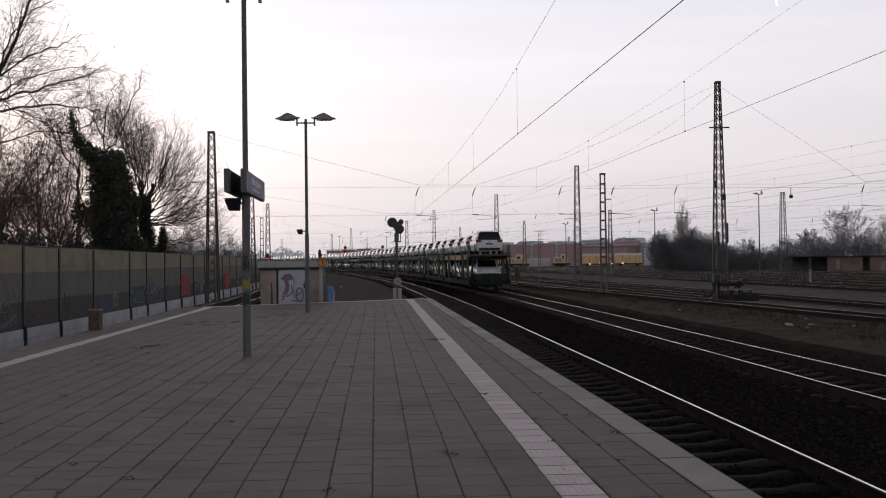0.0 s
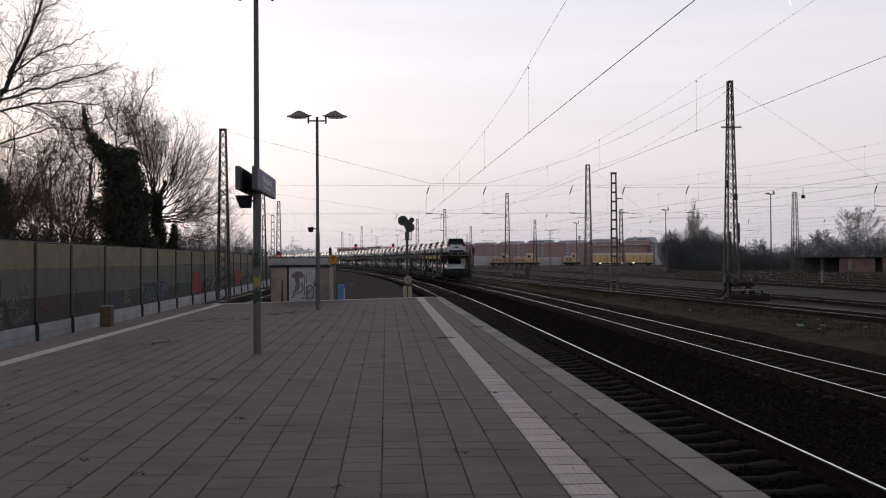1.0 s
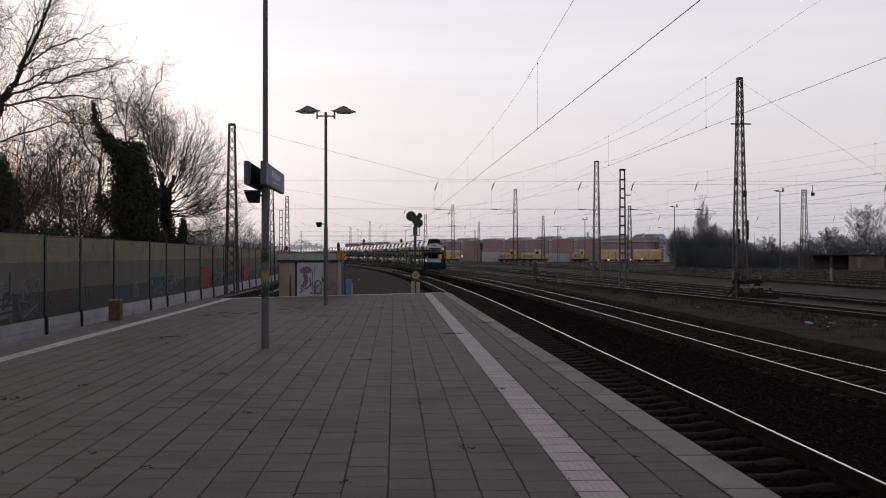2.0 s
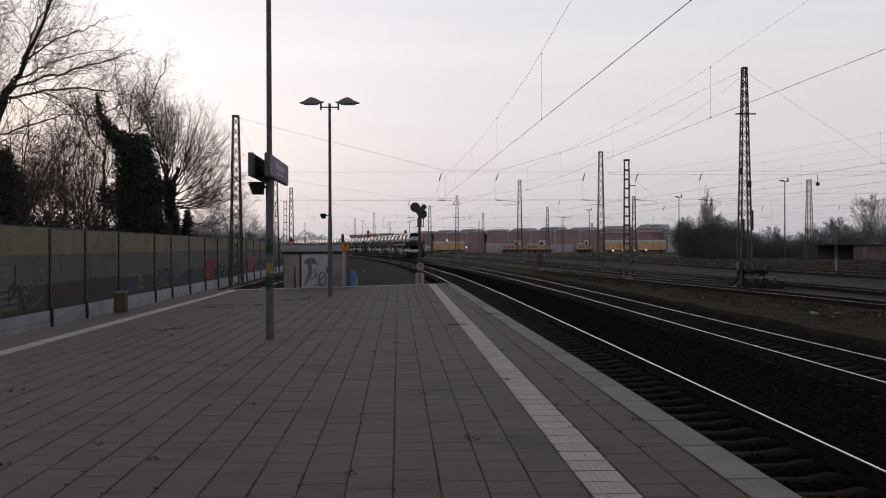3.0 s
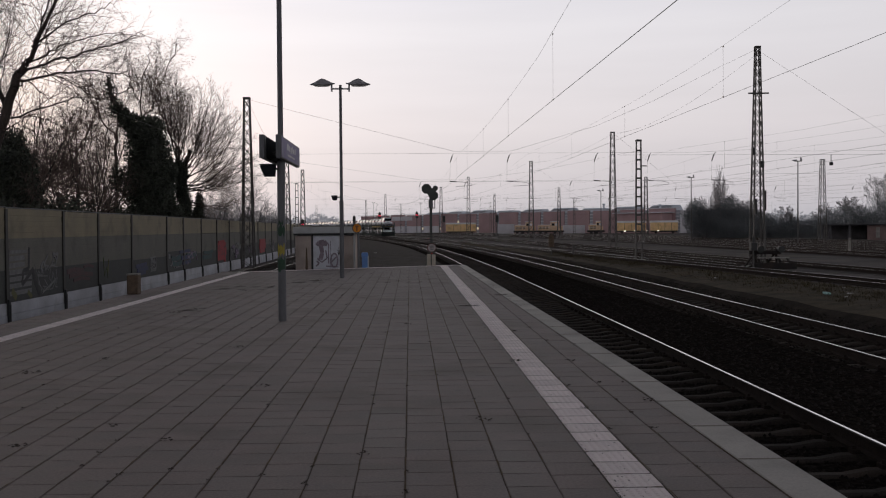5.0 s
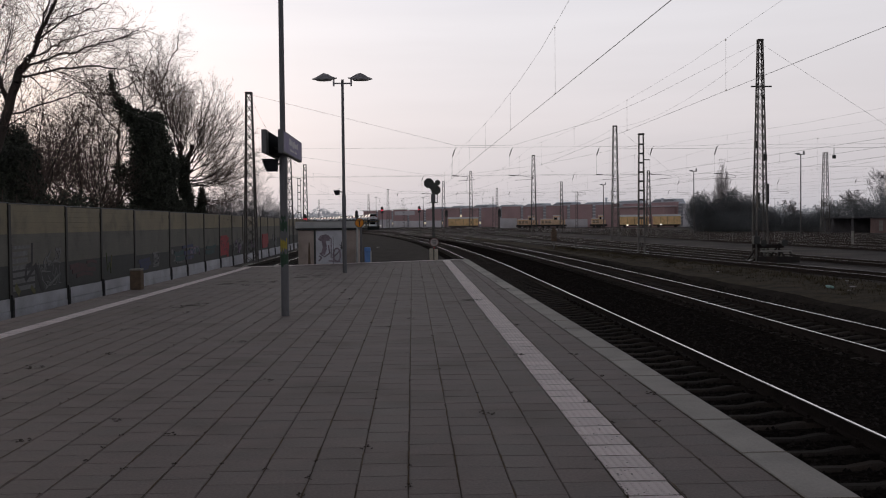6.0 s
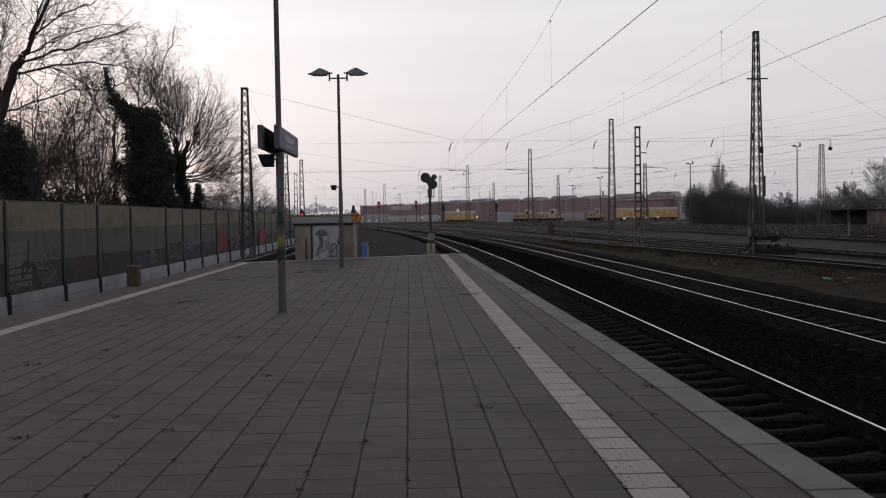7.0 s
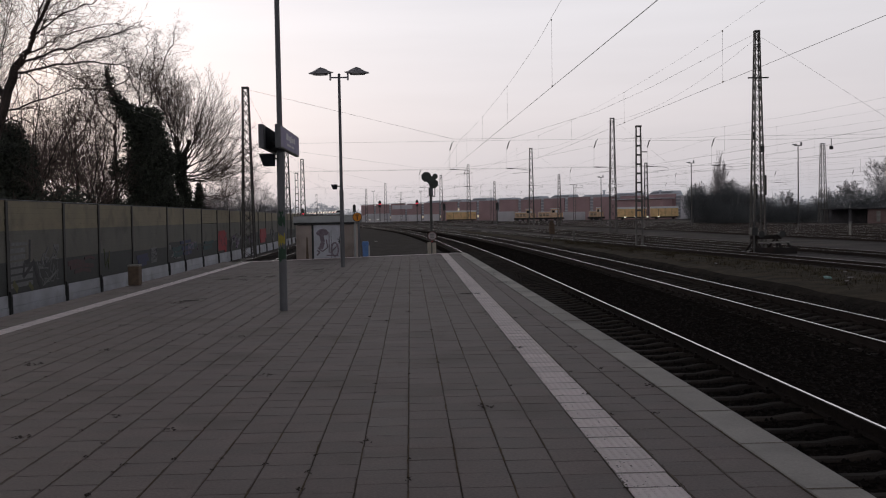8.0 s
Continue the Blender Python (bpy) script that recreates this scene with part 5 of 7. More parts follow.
def crumple(x, y, z, r, material, label, seed):
    rng = random.Random(seed)
    pts = [(r * rng.uniform(-1, 1), r * rng.uniform(-0.8, 0.8), r * rng.uniform(0, 0.6)) for _ in range(14)]
    tagged(part("litter", Geo().hull(pts), material, at=pose(x, y, z)), label, "litter", group="litter on the verge")


for k, (x, y, r, m, lab) in enumerate(((13.05, 30.0, 0.2, M_TEAL, "crumpled pale teal plastic bag on the verge"), (13.9, 30.2, 0.12, M_PAPER, "pale scrap of litter on the verge"),
                                       (13.3, 29.2, 0.06, M_PAPER, "pale scrap of litter on the verge"), (15.2, 33.5, 0.07, M_PAPER, "pale scrap of litter on the verge"),
                                       (14.93, 29.58, 0.10, M_TEAL, "pale scrap of litter on the verge"),
                                       (14.6, 31.5, 0.06, M_PAPER, "pale scrap of litter on the verge"), (12.7, 40.0, 0.1, M_PAPER, "pale scrap of litter on the verge"))):
    crumple(x, y, -0.79, r, m, lab, k)
crumple(-3.4, 95.4, -1.06, 0.16, M_PAPER, "pale scrap of litter on the cinders", 41)

# ---- the car train ----
M_CAR = mat("white_car_paint", (0.74, 0.76, 0.80), 0.22, var=0.03, moving=True, bump=0.0, spec=0.6)
M_CAR_BLUE = mat("silver_car_paint", (0.42, 0.45, 0.50), 0.25, metal=0.4, var=0.03, moving=True, bump=0.0, spec=0.6)
M_GLASS = mat("tinted_car_glass", (0.012, 0.014, 0.018), 0.06, var=0.1, moving=True, bump=0.0, spec=0.7)
M_TYRE = mat("tyre_rubber", (0.015, 0.015, 0.016), 0.8, var=0.2, moving=True)
M_RIM = mat("alloy_rim", (0.40, 0.40, 0.42), 0.35, metal=0.8, var=0.1, moving=True, bump=0)
M_TAIL = mat("red_tail_lamp", (0.28, 0.02, 0.03), 0.25, var=0.1, moving=True, bump=0)
M_HEADL = mat("headlamp_glass", (0.55, 0.57, 0.6), 0.1, var=0.05, moving=True, bump=0)
M_BUMPER = mat("black_bumper", (0.02, 0.021, 0.024), 0.6, var=0.1, moving=True)
M_WAGON = mat("dark_green_wagon", (0.030, 0.039, 0.036), 0.95, spec=0.1, var=0.3, scale=1.0, fine=20, moving=True, stain=(0.06, 0.045, 0.035), stain_amount=0.5)
M_WAGON_L = mat("grey_wagon_steel", (0.105, 0.115, 0.11), 0.9, spec=0.15, var=0.25, scale=1.0, moving=True, stain=(0.09, 0.07, 0.06), stain_amount=0.5)
M_YELLOW = mat("yellow_deck_beam", (0.42, 0.31, 0.13), 0.85, spec=0.15, var=0.2, scale=1.5, moving=True, stain=(0.16, 0.11, 0.05), stain_amount=0.4)
M_WHEEL = mat("rail_wheel", (0.06, 0.05, 0.045), 0.6, metal=0.4, var=0.2, moving=True)
M_PLATE = mat("dark_plate", (0.05, 0.05, 0.055), 0.5, var=0.1, moving=True, bump=0)


def wheel_mesh(r, w):
    tyre = Geo()
    prof = ((r * 0.66, -w / 2), (r * 0.95, -w / 2), (r, -w * 0.35), (r, w * 0.35), (r * 0.95, w / 2), (r * 0.66, w / 2))
    n = 18
    for k in range(n):
        a, b = 2 * math.pi * k / n, 2 * math.pi * (k + 1) / n
        for (r0, x0), (r1, x1) in zip(prof, prof[1:]):
            tyre.add([(x0, r0 * math.cos(a), r0 * math.sin(a)), (x1, r1 * math.cos(a), r1 * math.sin(a)), (x1, r1 * math.cos(b), r1 * math.sin(b)), (x0, r0 * math.cos(b), r0 * math.sin(b))], [(0, 1, 2, 3)])
    rim = Geo().disc((0, 0, 0), (1, 0, 0), r * 0.66, w * 0.6, n)
    for k in range(5):
        a = 2 * math.pi * k / 5
        rim.tube((w * 0.32, 0, 0), (w * 0.32, r * 0.6 * math.cos(a), r * 0.6 * math.sin(a)), 0.03, n=4)
    return tyre.mesh("tyre", M_TYRE), rim.mesh("rim", M_RIM)


TYRE, RIM = wheel_mesh(0.33, 0.22)


PLAIN_WHEEL = Geo().disc((0, 0, 0), (1, 0, 0), 0.33, 0.22, 14).mesh("wheel", M_TYRE)


def car(label, paint, roof=1.66, length=4.5, far=False):
    """A family car along +Y (nose forward), standing on z = 0; with fewer parts for the far end of the train."""
    c = thing("car", label, "car", group="new cars on the train")
    L2, w = length / 2, 0.90
    # stations: y, half width low, belt height, half width at belt, top height, half width at top
    st = ((-L2, 0.78, 0.66, 0.80, 0.74, 0.74), (-L2 + 0.05, 0.86, 0.92, 0.87, 1.02, 0.79), (-L2 + 0.14, 0.89, 0.96, 0.88, 1.30, 0.72), (-L2 + 0.30, w, 0.97, 0.88, roof - 0.06, 0.62),
          (-L2 + 0.75, w, 0.97, 0.89, roof, 0.64), (0.0, w, 0.95, 0.89, roof, 0.66), (0.55, w, 0.94, 0.89, roof - 0.06, 0.64), (1.15, w, 0.95, 0.88, 1.20, 0.68),
          (1.40, w, 0.97, 0.87, 1.08, 0.72), (L2 - 0.35, 0.88, 0.90, 0.84, 1.00, 0.68), (L2 - 0.08, 0.82, 0.78, 0.78, 0.86, 0.60), (L2, 0.70, 0.64, 0.68, 0.70, 0.52))
    rings = []
    for y, wl, zb, wb, zt, wt in st:
        z0, wl, wb, wt = 0.24, wl * 1.055, wb * 1.055, wt * 1.055
        rings.append([(-wl * 0.92, y, z0), (wl * 0.92, y, z0), (wl, y, z0 + 0.18), (wb + 0.015, y, zb - 0.12), (wb, y, zb), ((wb + wt) / 2 + 0.02, y, (zb + zt) / 2), (wt, y, zt - 0.03), (wt * 0.8, y, zt),
                      (-wt * 0.8, y, zt), (-wt, y, zt - 0.03), (-(wb + wt) / 2 - 0.02, y, (zb + zt) / 2), (-wb, y, zb), (-wb - 0.015, y, zb - 0.12), (-wl, y, z0 + 0.18)])
    part("body", Geo().loft(rings), paint, c, smooth=True)
    # glass lies just proud of the body
    rw = []
    for z, y, hw in ((1.0, 0.03, 0.74), (1.06, 0.04, 0.82), (1.28, 0.11, 0.78), (roof - 0.17, 0.215, 0.69), (roof - 0.10, 0.245, 0.58)):
        for back in (0.0, 0.10):
            rw += [(-hw, -L2 + y + back, z), (hw, -L2 + y + back, z)]
    part("rear_window", Geo().hull(rw), M_GLASS, c)
    part("windscreen", Geo().hull([(-0.62, 0.66, roof - 0.09), (0.62, 0.66, roof - 0.09), (-0.68, 1.36, 1.10), (0.68, 1.36, 1.10), (-0.62, 0.58, roof - 0.16), (0.62, 0.58, roof - 0.16), (-0.68, 1.25, 1.06), (0.68, 1.25, 1.06)]), M_GLASS, c)
    if far:
        for s in (-1, 1):
            part("side_window", Geo().hull([(s * 0.945, -L2 + 0.42, 0.99), (s * 0.945, 0.98, 0.99), (s * 0.745, -L2 + 0.62, roof - 0.12), (s * 0.745, 0.56, roof - 0.12),
                                            (s * 0.90, -L2 + 0.42, 0.99), (s * 0.90, 0.98, 0.99), (s * 0.70, -L2 + 0.62, roof - 0.12), (s * 0.70, 0.56, roof - 0.12)]), M_GLASS, c)
            for y in (-L2 + 0.85, L2 - 0.88):
                part("wheel", PLAIN_WHEEL, None, c, at=pose(s * 0.84, y, 0.33))
        return c
    for s in (-1, 1):
        for y0, y1, t0, t1 in ((-L2 + 0.42, -L2 + 1.05, 0.2, 0.0), (-L2 + 1.10, -0.12, 0.0, 0.0), (-0.05, 0.98, 0.0, 0.42)):
            part("side_window", Geo().hull([(s * 0.945, y0, 0.99), (s * 0.945, y1, 0.99), (s * 0.745, y0 + t0, roof - 0.12), (s * 0.745, y1 - t1, roof - 0.12),
                                            (s * 0.90, y0, 0.99), (s * 0.90, y1, 0.99), (s * 0.70, y0 + t0, roof - 0.12), (s * 0.70, y1 - t1, roof - 0.12)]), M_GLASS, c)
        part("tail_lamp", Geo().rbox(min(s * 0.56, s * 0.945), max(s * 0.56, s * 0.945), -L2 - 0.004, -L2 + 0.26, 0.84, 1.03, 0.03), M_TAIL, c, "red tail lamp")
        part("headlamp", Geo().rbox(min(s * 0.46, s * 0.86), max(s * 0.46, s * 0.86), L2 - 0.32, L2 - 0.03, 0.70, 0.85, 0.04), M_HEADL, c)
        part("mirror", Geo().rbox(min(s * 0.93, s * 1.11), max(s * 0.93, s * 1.11), 0.86, 0.98, 0.98, 1.12, 0.03), paint, c)
        for y in (-L2 + 0.85, L2 - 0.88):
            wh = thing("wheel", "", "", at=pose(s * 0.84, y, 0.33, 0, 0, 0 if s > 0 else 180))
            wh.parent = c
            part("tyre", TYRE, None, wh)
            part("rim", RIM, None, wh)
            part("wheel_arch", Geo().hull([(s * (0.958 if k else 0.85), y + 0.40 * math.cos(a), 0.34 + 0.40 * math.sin(a)) for k in (0, 1) for a in [j * math.pi / 8 for j in range(9)]]), M_BUMPER, c)
    part("rear_bumper", Geo().rbox(-0.78, 0.78, -L2 - 0.035, -L2 + 0.2, 0.24, 0.46, 0.05), M_BUMPER, c)
    part("front_grille", Geo().rbox(-0.76, 0.76, L2 - 0.3, L2 + 0.02, 0.24, 0.70, 0.08), M_BUMPER, c)
    part("number_plate", Geo().rbox(-0.26, 0.26, -L2 - 0.022, -L2 + 0.04, 0.68, 0.79, 0.004), M_PLATE, c, "plain dark plate")
    part("badge", Geo().disc((0, -L2 - 0.005, 0.88), (0, 1, 0), 0.055, 0.05, 12), M_RIM, c)
    return c


UNIT, DECK_LO, DECK_UP = 17.0, 0.62, 2.62


def wagon(label, yellow):
    """One double-deck car carrier, its near end at y = 0, running along +Y."""
    w = thing("car_carrier", label, "rail wagon", group="car carrier wagons")
    le = UNIT - 0.7
    part("lower_deck", Geo().rbox(-1.42, 1.42, 0.15, le - 0.15, DECK_LO - 0.16, DECK_LO - 0.02, 0.02), M_WAGON, w)
    part("upper_deck", Geo().rbox(-1.40, 1.40, 0.0, le, DECK_UP - 0.16, DECK_UP - 0.02, 0.02), M_WAGON_L, w)
    for s in (-1, 1):
        part("side_sill", Geo().rbox(s * 1.46 - 0.05, s * 1.46 + 0.05, 0.2, le - 0.2, DECK_LO - 0.22, DECK_LO + 0.12, 0.02), M_WAGON, w)
        if yellow:
            part("upper_side_beam", Geo().rbox(s * 1.44 - 0.05, s * 1.44 + 0.05, 1.6, le, DECK_UP - 0.42, DECK_UP - 0.04, 0.02), M_YELLOW, w, "yellow side beam")
            part("end_beam", Geo().rbox(s * 1.44 - 0.05, s * 1.44 + 0.05, 0.0, 1.59, DECK_UP - 0.22, DECK_UP + 0.10, 0.02), M_WAGON_L, w)
        else:
            part("upper_side_beam", Geo().rbox(s * 1.44 - 0.05, s * 1.44 + 0.05, 0.0, le, DECK_UP - 0.30, DECK_UP + 0.08, 0.02), M_WAGON_L, w)
        for y, top in ((0.5, 0.0), (3.1, 0.3), (3.9, 0.3), (8.1, 0.12), (12.2, 0.3), (13.0, 0.3), (le - 0.5, 0.0)):
            part("post", Geo().rbox(s * 1.5 - 0.05, s * 1.5 + 0.05, y - 0.11, y + 0.11, DECK_LO + 0.124, DECK_UP - 0.05 + top, 0.02), M_WAGON_L, w)
        for y0, y1 in ((0.7, 2.9), (4.1, 7.9), (8.3, 12.0), (13.2, le - 0.7)):
            part("brace", Geo().tube((s * 1.47, y0, DECK_LO + 0.15), (s * 1.47, y1, DECK_UP - 0.4), 0.035, n=5), M_WAGON, w)
            part("guard_rail", Geo().rbox(s * 1.47 - 0.015, s * 1.47 + 0.015, y0, y1, DECK_LO + 0.62, DECK_LO + 0.68, 0.006), M_WAGON_L, w)
        for y in (0.1, le - 0.1):
            part("end_rail", Geo().rbox(s * 1.42 - 0.025, s * 1.42 + 0.025, y - 0.03, y + 0.03, DECK_UP - 0.02, DECK_UP + 0.66, 0.008), M_WAGON_L, w)
        panel = Geo().rbox(s * 1.42 - 0.012, s * 1.42 + 0.012, 0.14, 1.2, DECK_UP + 0.60, DECK_UP + 0.65, 0.005).rbox(s * 1.42 - 0.012, s * 1.42 + 0.012, 0.14, 1.2, DECK_UP + 0.06, DECK_UP + 0.11, 0.005)
        for q in range(7):
            panel.box(s * 1.42 - 0.008, s * 1.42 + 0.008, 0.2 + 0.15 * q, 0.23 + 0.15 * q, DECK_UP + 0.11, DECK_UP + 0.60)
        part("rail_panel", panel, M_WAGON_L, w, "grey barred end railing")
        part("end_strut", Geo().hull([(s * 1.3 - 0.07, 0.02, DECK_LO + 0.1), (s * 1.3 + 0.07, 0.02, DECK_LO + 0.1), (s * 1.2 - 0.07, 0.02, DECK_UP - 0.2), (s * 1.2 + 0.07, 0.02, DECK_UP - 0.2),
                                      (s * 1.3 - 0.07, 0.18, DECK_LO + 0.1), (s * 1.3 + 0.07, 0.18, DECK_LO + 0.1), (s * 1.2 - 0.07, 0.18, DECK_UP - 0.2), (s * 1.2 + 0.07, 0.18, DECK_UP - 0.2)]), M_WAGON, w)
        for y in (-0.3, ):
            part("buffer", Geo().tube((s * 0.88, y, 1.0), (s * 0.88, 0.2, 1.0), 0.11, n=10).disc((s * 0.88, y - 0.03, 1.0), (0, 1, 0), 0.23, 0.05, 16), M_BUMPER, w)
    part("headstock", Geo().rbox(-1.35, 1.35, 0.0, 0.3, 0.55, 1.22, 0.03), M_WAGON, w)
    part("ramp_plate", Geo().rbox(-1.2, 1.2, -0.12, 0.06, 0.42, 0.54, 0.02), M_WAGON, w)
    for y in (2.2, le - 2.2):
        ax = part("wheelset", Geo().tube((-0.75, y, 0.38), (0.75, y, 0.38), 0.08, n=8).disc((-0.7525, y, 0.38), (1, 0, 0), 0.38, 0.12, 20).disc((0.7525, y, 0.38), (1, 0, 0), 0.38, 0.12, 20), M_WHEEL, w)
        for s in (-1, 1):
            part("axle_box", Geo().rbox(s * 1.05 - 0.1, s * 1.05 + 0.1, y - 0.35, y + 0.35, 0.25, 0.55, 0.03), M_DARK, ax)
    part("coupler", Geo().rbox(-0.08, 0.08, -0.45, 0.1, 0.92, 1.05, 0.02).tube((0, -0.42, 0.98), (0, -0.38, 0.55), 0.04, n=6), M_DARK, w)
    return w


def train():
    """Wagons and cars with their places along the train: (thing, metres ahead of the tail, height)."""
    out = []
    rng = random.Random(21)
    plain = wagon("dark double-deck car carrier wagon, fully loaded", False)
    yel = wagon("dark double-deck car carrier wagon with yellow side beams", True)
    white = car("new white family car on a car carrier", M_CAR, roof=1.50, length=4.2)
    tall = car("new white people carrier on a car carrier", M_CAR, roof=1.68, length=4.45)
    grey = car("new silver car on a car carrier", M_CAR_BLUE, roof=1.56, length=4.2)
    far_white = car("new white car on a car carrier", M_CAR, roof=1.50, length=4.2, far=True)
    far_tall = car("new white people carrier on a car carrier", M_CAR, roof=1.68, length=4.45, far=True)
    far_grey = car("new silver car on a car carrier", M_CAR_BLUE, roof=1.56, length=4.2, far=True)
    first = {}
    for k in range(21):
        base = yel if k in (0, 7, 12) else plain
        at = k * UNIT
        ob = base if base not in first else copy_thing(base, Matrix.Identity(4))
        first[base] = True
        out.append((ob, at, at + UNIT - 0.7, 0.0, 0))
        for deck in (DECK_UP - 0.02, DECK_LO - 0.02):
            for j in range(3):
                kind = tall if (k, j) == (0, 0) else rng.choice((white, white, tall, white, grey) if deck > 1 else (white, tall, grey, grey))
                if k > 7:
                    kind = {white: far_white, tall: far_tall, grey: far_grey}[kind]
                ob = kind if kind not in first else copy_thing(kind, Matrix.Identity(4))
                first[kind] = True
                mid = at + 2.45 + j * 5.45 + rng.uniform(-0.15, 0.15)
                out.append((ob, mid - 1.3, mid + 1.3, deck, 180 if deck < 1 else 0))
    return out


TRAIN = train()


def tail_at(t):
    return 68.2 + 27.2 * t + 0.2 * t * t

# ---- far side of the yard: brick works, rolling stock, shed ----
# factory brick and roofing lightened and desaturated: distance haze painted in
M_BRICK = mat("red_brown_brick_hazed", (0.43, 0.29, 0.295), 0.9, var=0.12, scale=0.2, fine=3, bump=0.1, stain=(0.36, 0.22, 0.22), stain_amount=0.5, stain_scale=0.06)
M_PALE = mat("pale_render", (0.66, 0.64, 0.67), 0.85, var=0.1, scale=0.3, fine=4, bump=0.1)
M_ROOFBLUE = mat("blue_grey_roofing_hazed", (0.60, 0.64, 0.70), 0.6, var=0.12, scale=0.2, fine=3, bump=0.05)
M_WINDOW = mat("pale_window_glass", (0.34, 0.35, 0.38), 0.15, var=0.15, scale=0.8, bump=0)
M_LIT = mat("lit_window", (1.0, 0.76, 0.52), 0.4, var=0.0, bump=0, emit=0.7)
# vehicle paints made paler and less saturated to imitate haze
M_LOCO = mat("yellow_loco_paint_hazed", (0.82, 0.56, 0.28), 0.5, var=0.12, scale=0.5, fine=8, stain=(0.3, 0.18, 0.06), stain_amount=0.4)
M_SHUNTER = mat("orange_loco_paint_hazed", (0.76, 0.54, 0.36), 0.5, var=0.15, scale=0.6, fine=8, stain=(0.32, 0.2, 0.1), stain_amount=0.4)
M_VANROOF = mat("white_van_roof", (0.78, 0.76, 0.77), 0.6, var=0.1)
M_UNDER = mat("dark_underframe", (0.03, 0.028, 0.028), 0.8, var=0.2)


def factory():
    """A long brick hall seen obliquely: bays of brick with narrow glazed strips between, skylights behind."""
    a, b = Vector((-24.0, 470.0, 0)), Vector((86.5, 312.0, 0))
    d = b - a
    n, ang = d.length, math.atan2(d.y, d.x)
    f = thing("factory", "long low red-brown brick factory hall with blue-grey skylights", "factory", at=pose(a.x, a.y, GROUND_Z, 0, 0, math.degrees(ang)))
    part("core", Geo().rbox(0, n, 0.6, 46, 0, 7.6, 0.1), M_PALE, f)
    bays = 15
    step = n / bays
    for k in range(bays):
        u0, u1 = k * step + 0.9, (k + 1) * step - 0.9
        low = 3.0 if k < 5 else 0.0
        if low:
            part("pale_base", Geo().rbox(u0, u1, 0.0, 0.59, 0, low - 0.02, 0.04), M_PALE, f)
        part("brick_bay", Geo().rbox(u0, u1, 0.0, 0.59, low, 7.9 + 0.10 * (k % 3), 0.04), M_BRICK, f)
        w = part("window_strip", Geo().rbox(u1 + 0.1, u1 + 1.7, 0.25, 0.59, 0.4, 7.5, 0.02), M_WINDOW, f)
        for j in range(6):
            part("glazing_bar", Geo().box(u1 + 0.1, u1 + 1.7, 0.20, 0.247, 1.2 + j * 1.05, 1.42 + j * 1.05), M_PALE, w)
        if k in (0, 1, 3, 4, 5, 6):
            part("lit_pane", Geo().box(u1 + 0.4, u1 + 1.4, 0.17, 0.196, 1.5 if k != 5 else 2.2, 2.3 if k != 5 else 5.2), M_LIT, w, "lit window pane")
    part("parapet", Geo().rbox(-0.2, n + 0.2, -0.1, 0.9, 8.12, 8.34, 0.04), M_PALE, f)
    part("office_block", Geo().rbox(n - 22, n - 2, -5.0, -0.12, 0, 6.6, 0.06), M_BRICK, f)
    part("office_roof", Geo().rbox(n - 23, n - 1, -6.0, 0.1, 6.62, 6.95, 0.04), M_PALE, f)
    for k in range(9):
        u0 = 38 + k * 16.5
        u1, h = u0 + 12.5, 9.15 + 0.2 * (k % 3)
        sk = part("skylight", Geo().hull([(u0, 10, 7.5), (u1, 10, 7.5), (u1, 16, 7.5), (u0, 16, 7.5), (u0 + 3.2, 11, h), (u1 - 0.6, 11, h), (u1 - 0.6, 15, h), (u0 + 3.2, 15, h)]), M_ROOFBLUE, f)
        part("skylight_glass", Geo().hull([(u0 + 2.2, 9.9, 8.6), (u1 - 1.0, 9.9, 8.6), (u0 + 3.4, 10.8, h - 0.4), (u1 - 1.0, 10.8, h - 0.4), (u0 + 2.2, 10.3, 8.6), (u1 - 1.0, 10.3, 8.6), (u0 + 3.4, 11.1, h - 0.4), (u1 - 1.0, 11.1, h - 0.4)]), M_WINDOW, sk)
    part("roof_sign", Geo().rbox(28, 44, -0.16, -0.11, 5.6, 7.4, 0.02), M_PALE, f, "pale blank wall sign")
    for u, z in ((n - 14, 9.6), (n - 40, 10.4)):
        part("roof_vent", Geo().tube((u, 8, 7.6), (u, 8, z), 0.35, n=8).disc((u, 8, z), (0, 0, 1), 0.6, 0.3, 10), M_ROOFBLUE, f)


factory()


M_GRILLE = mat("light_brown_grille", (0.30, 0.23, 0.15), 0.8, var=0.2)


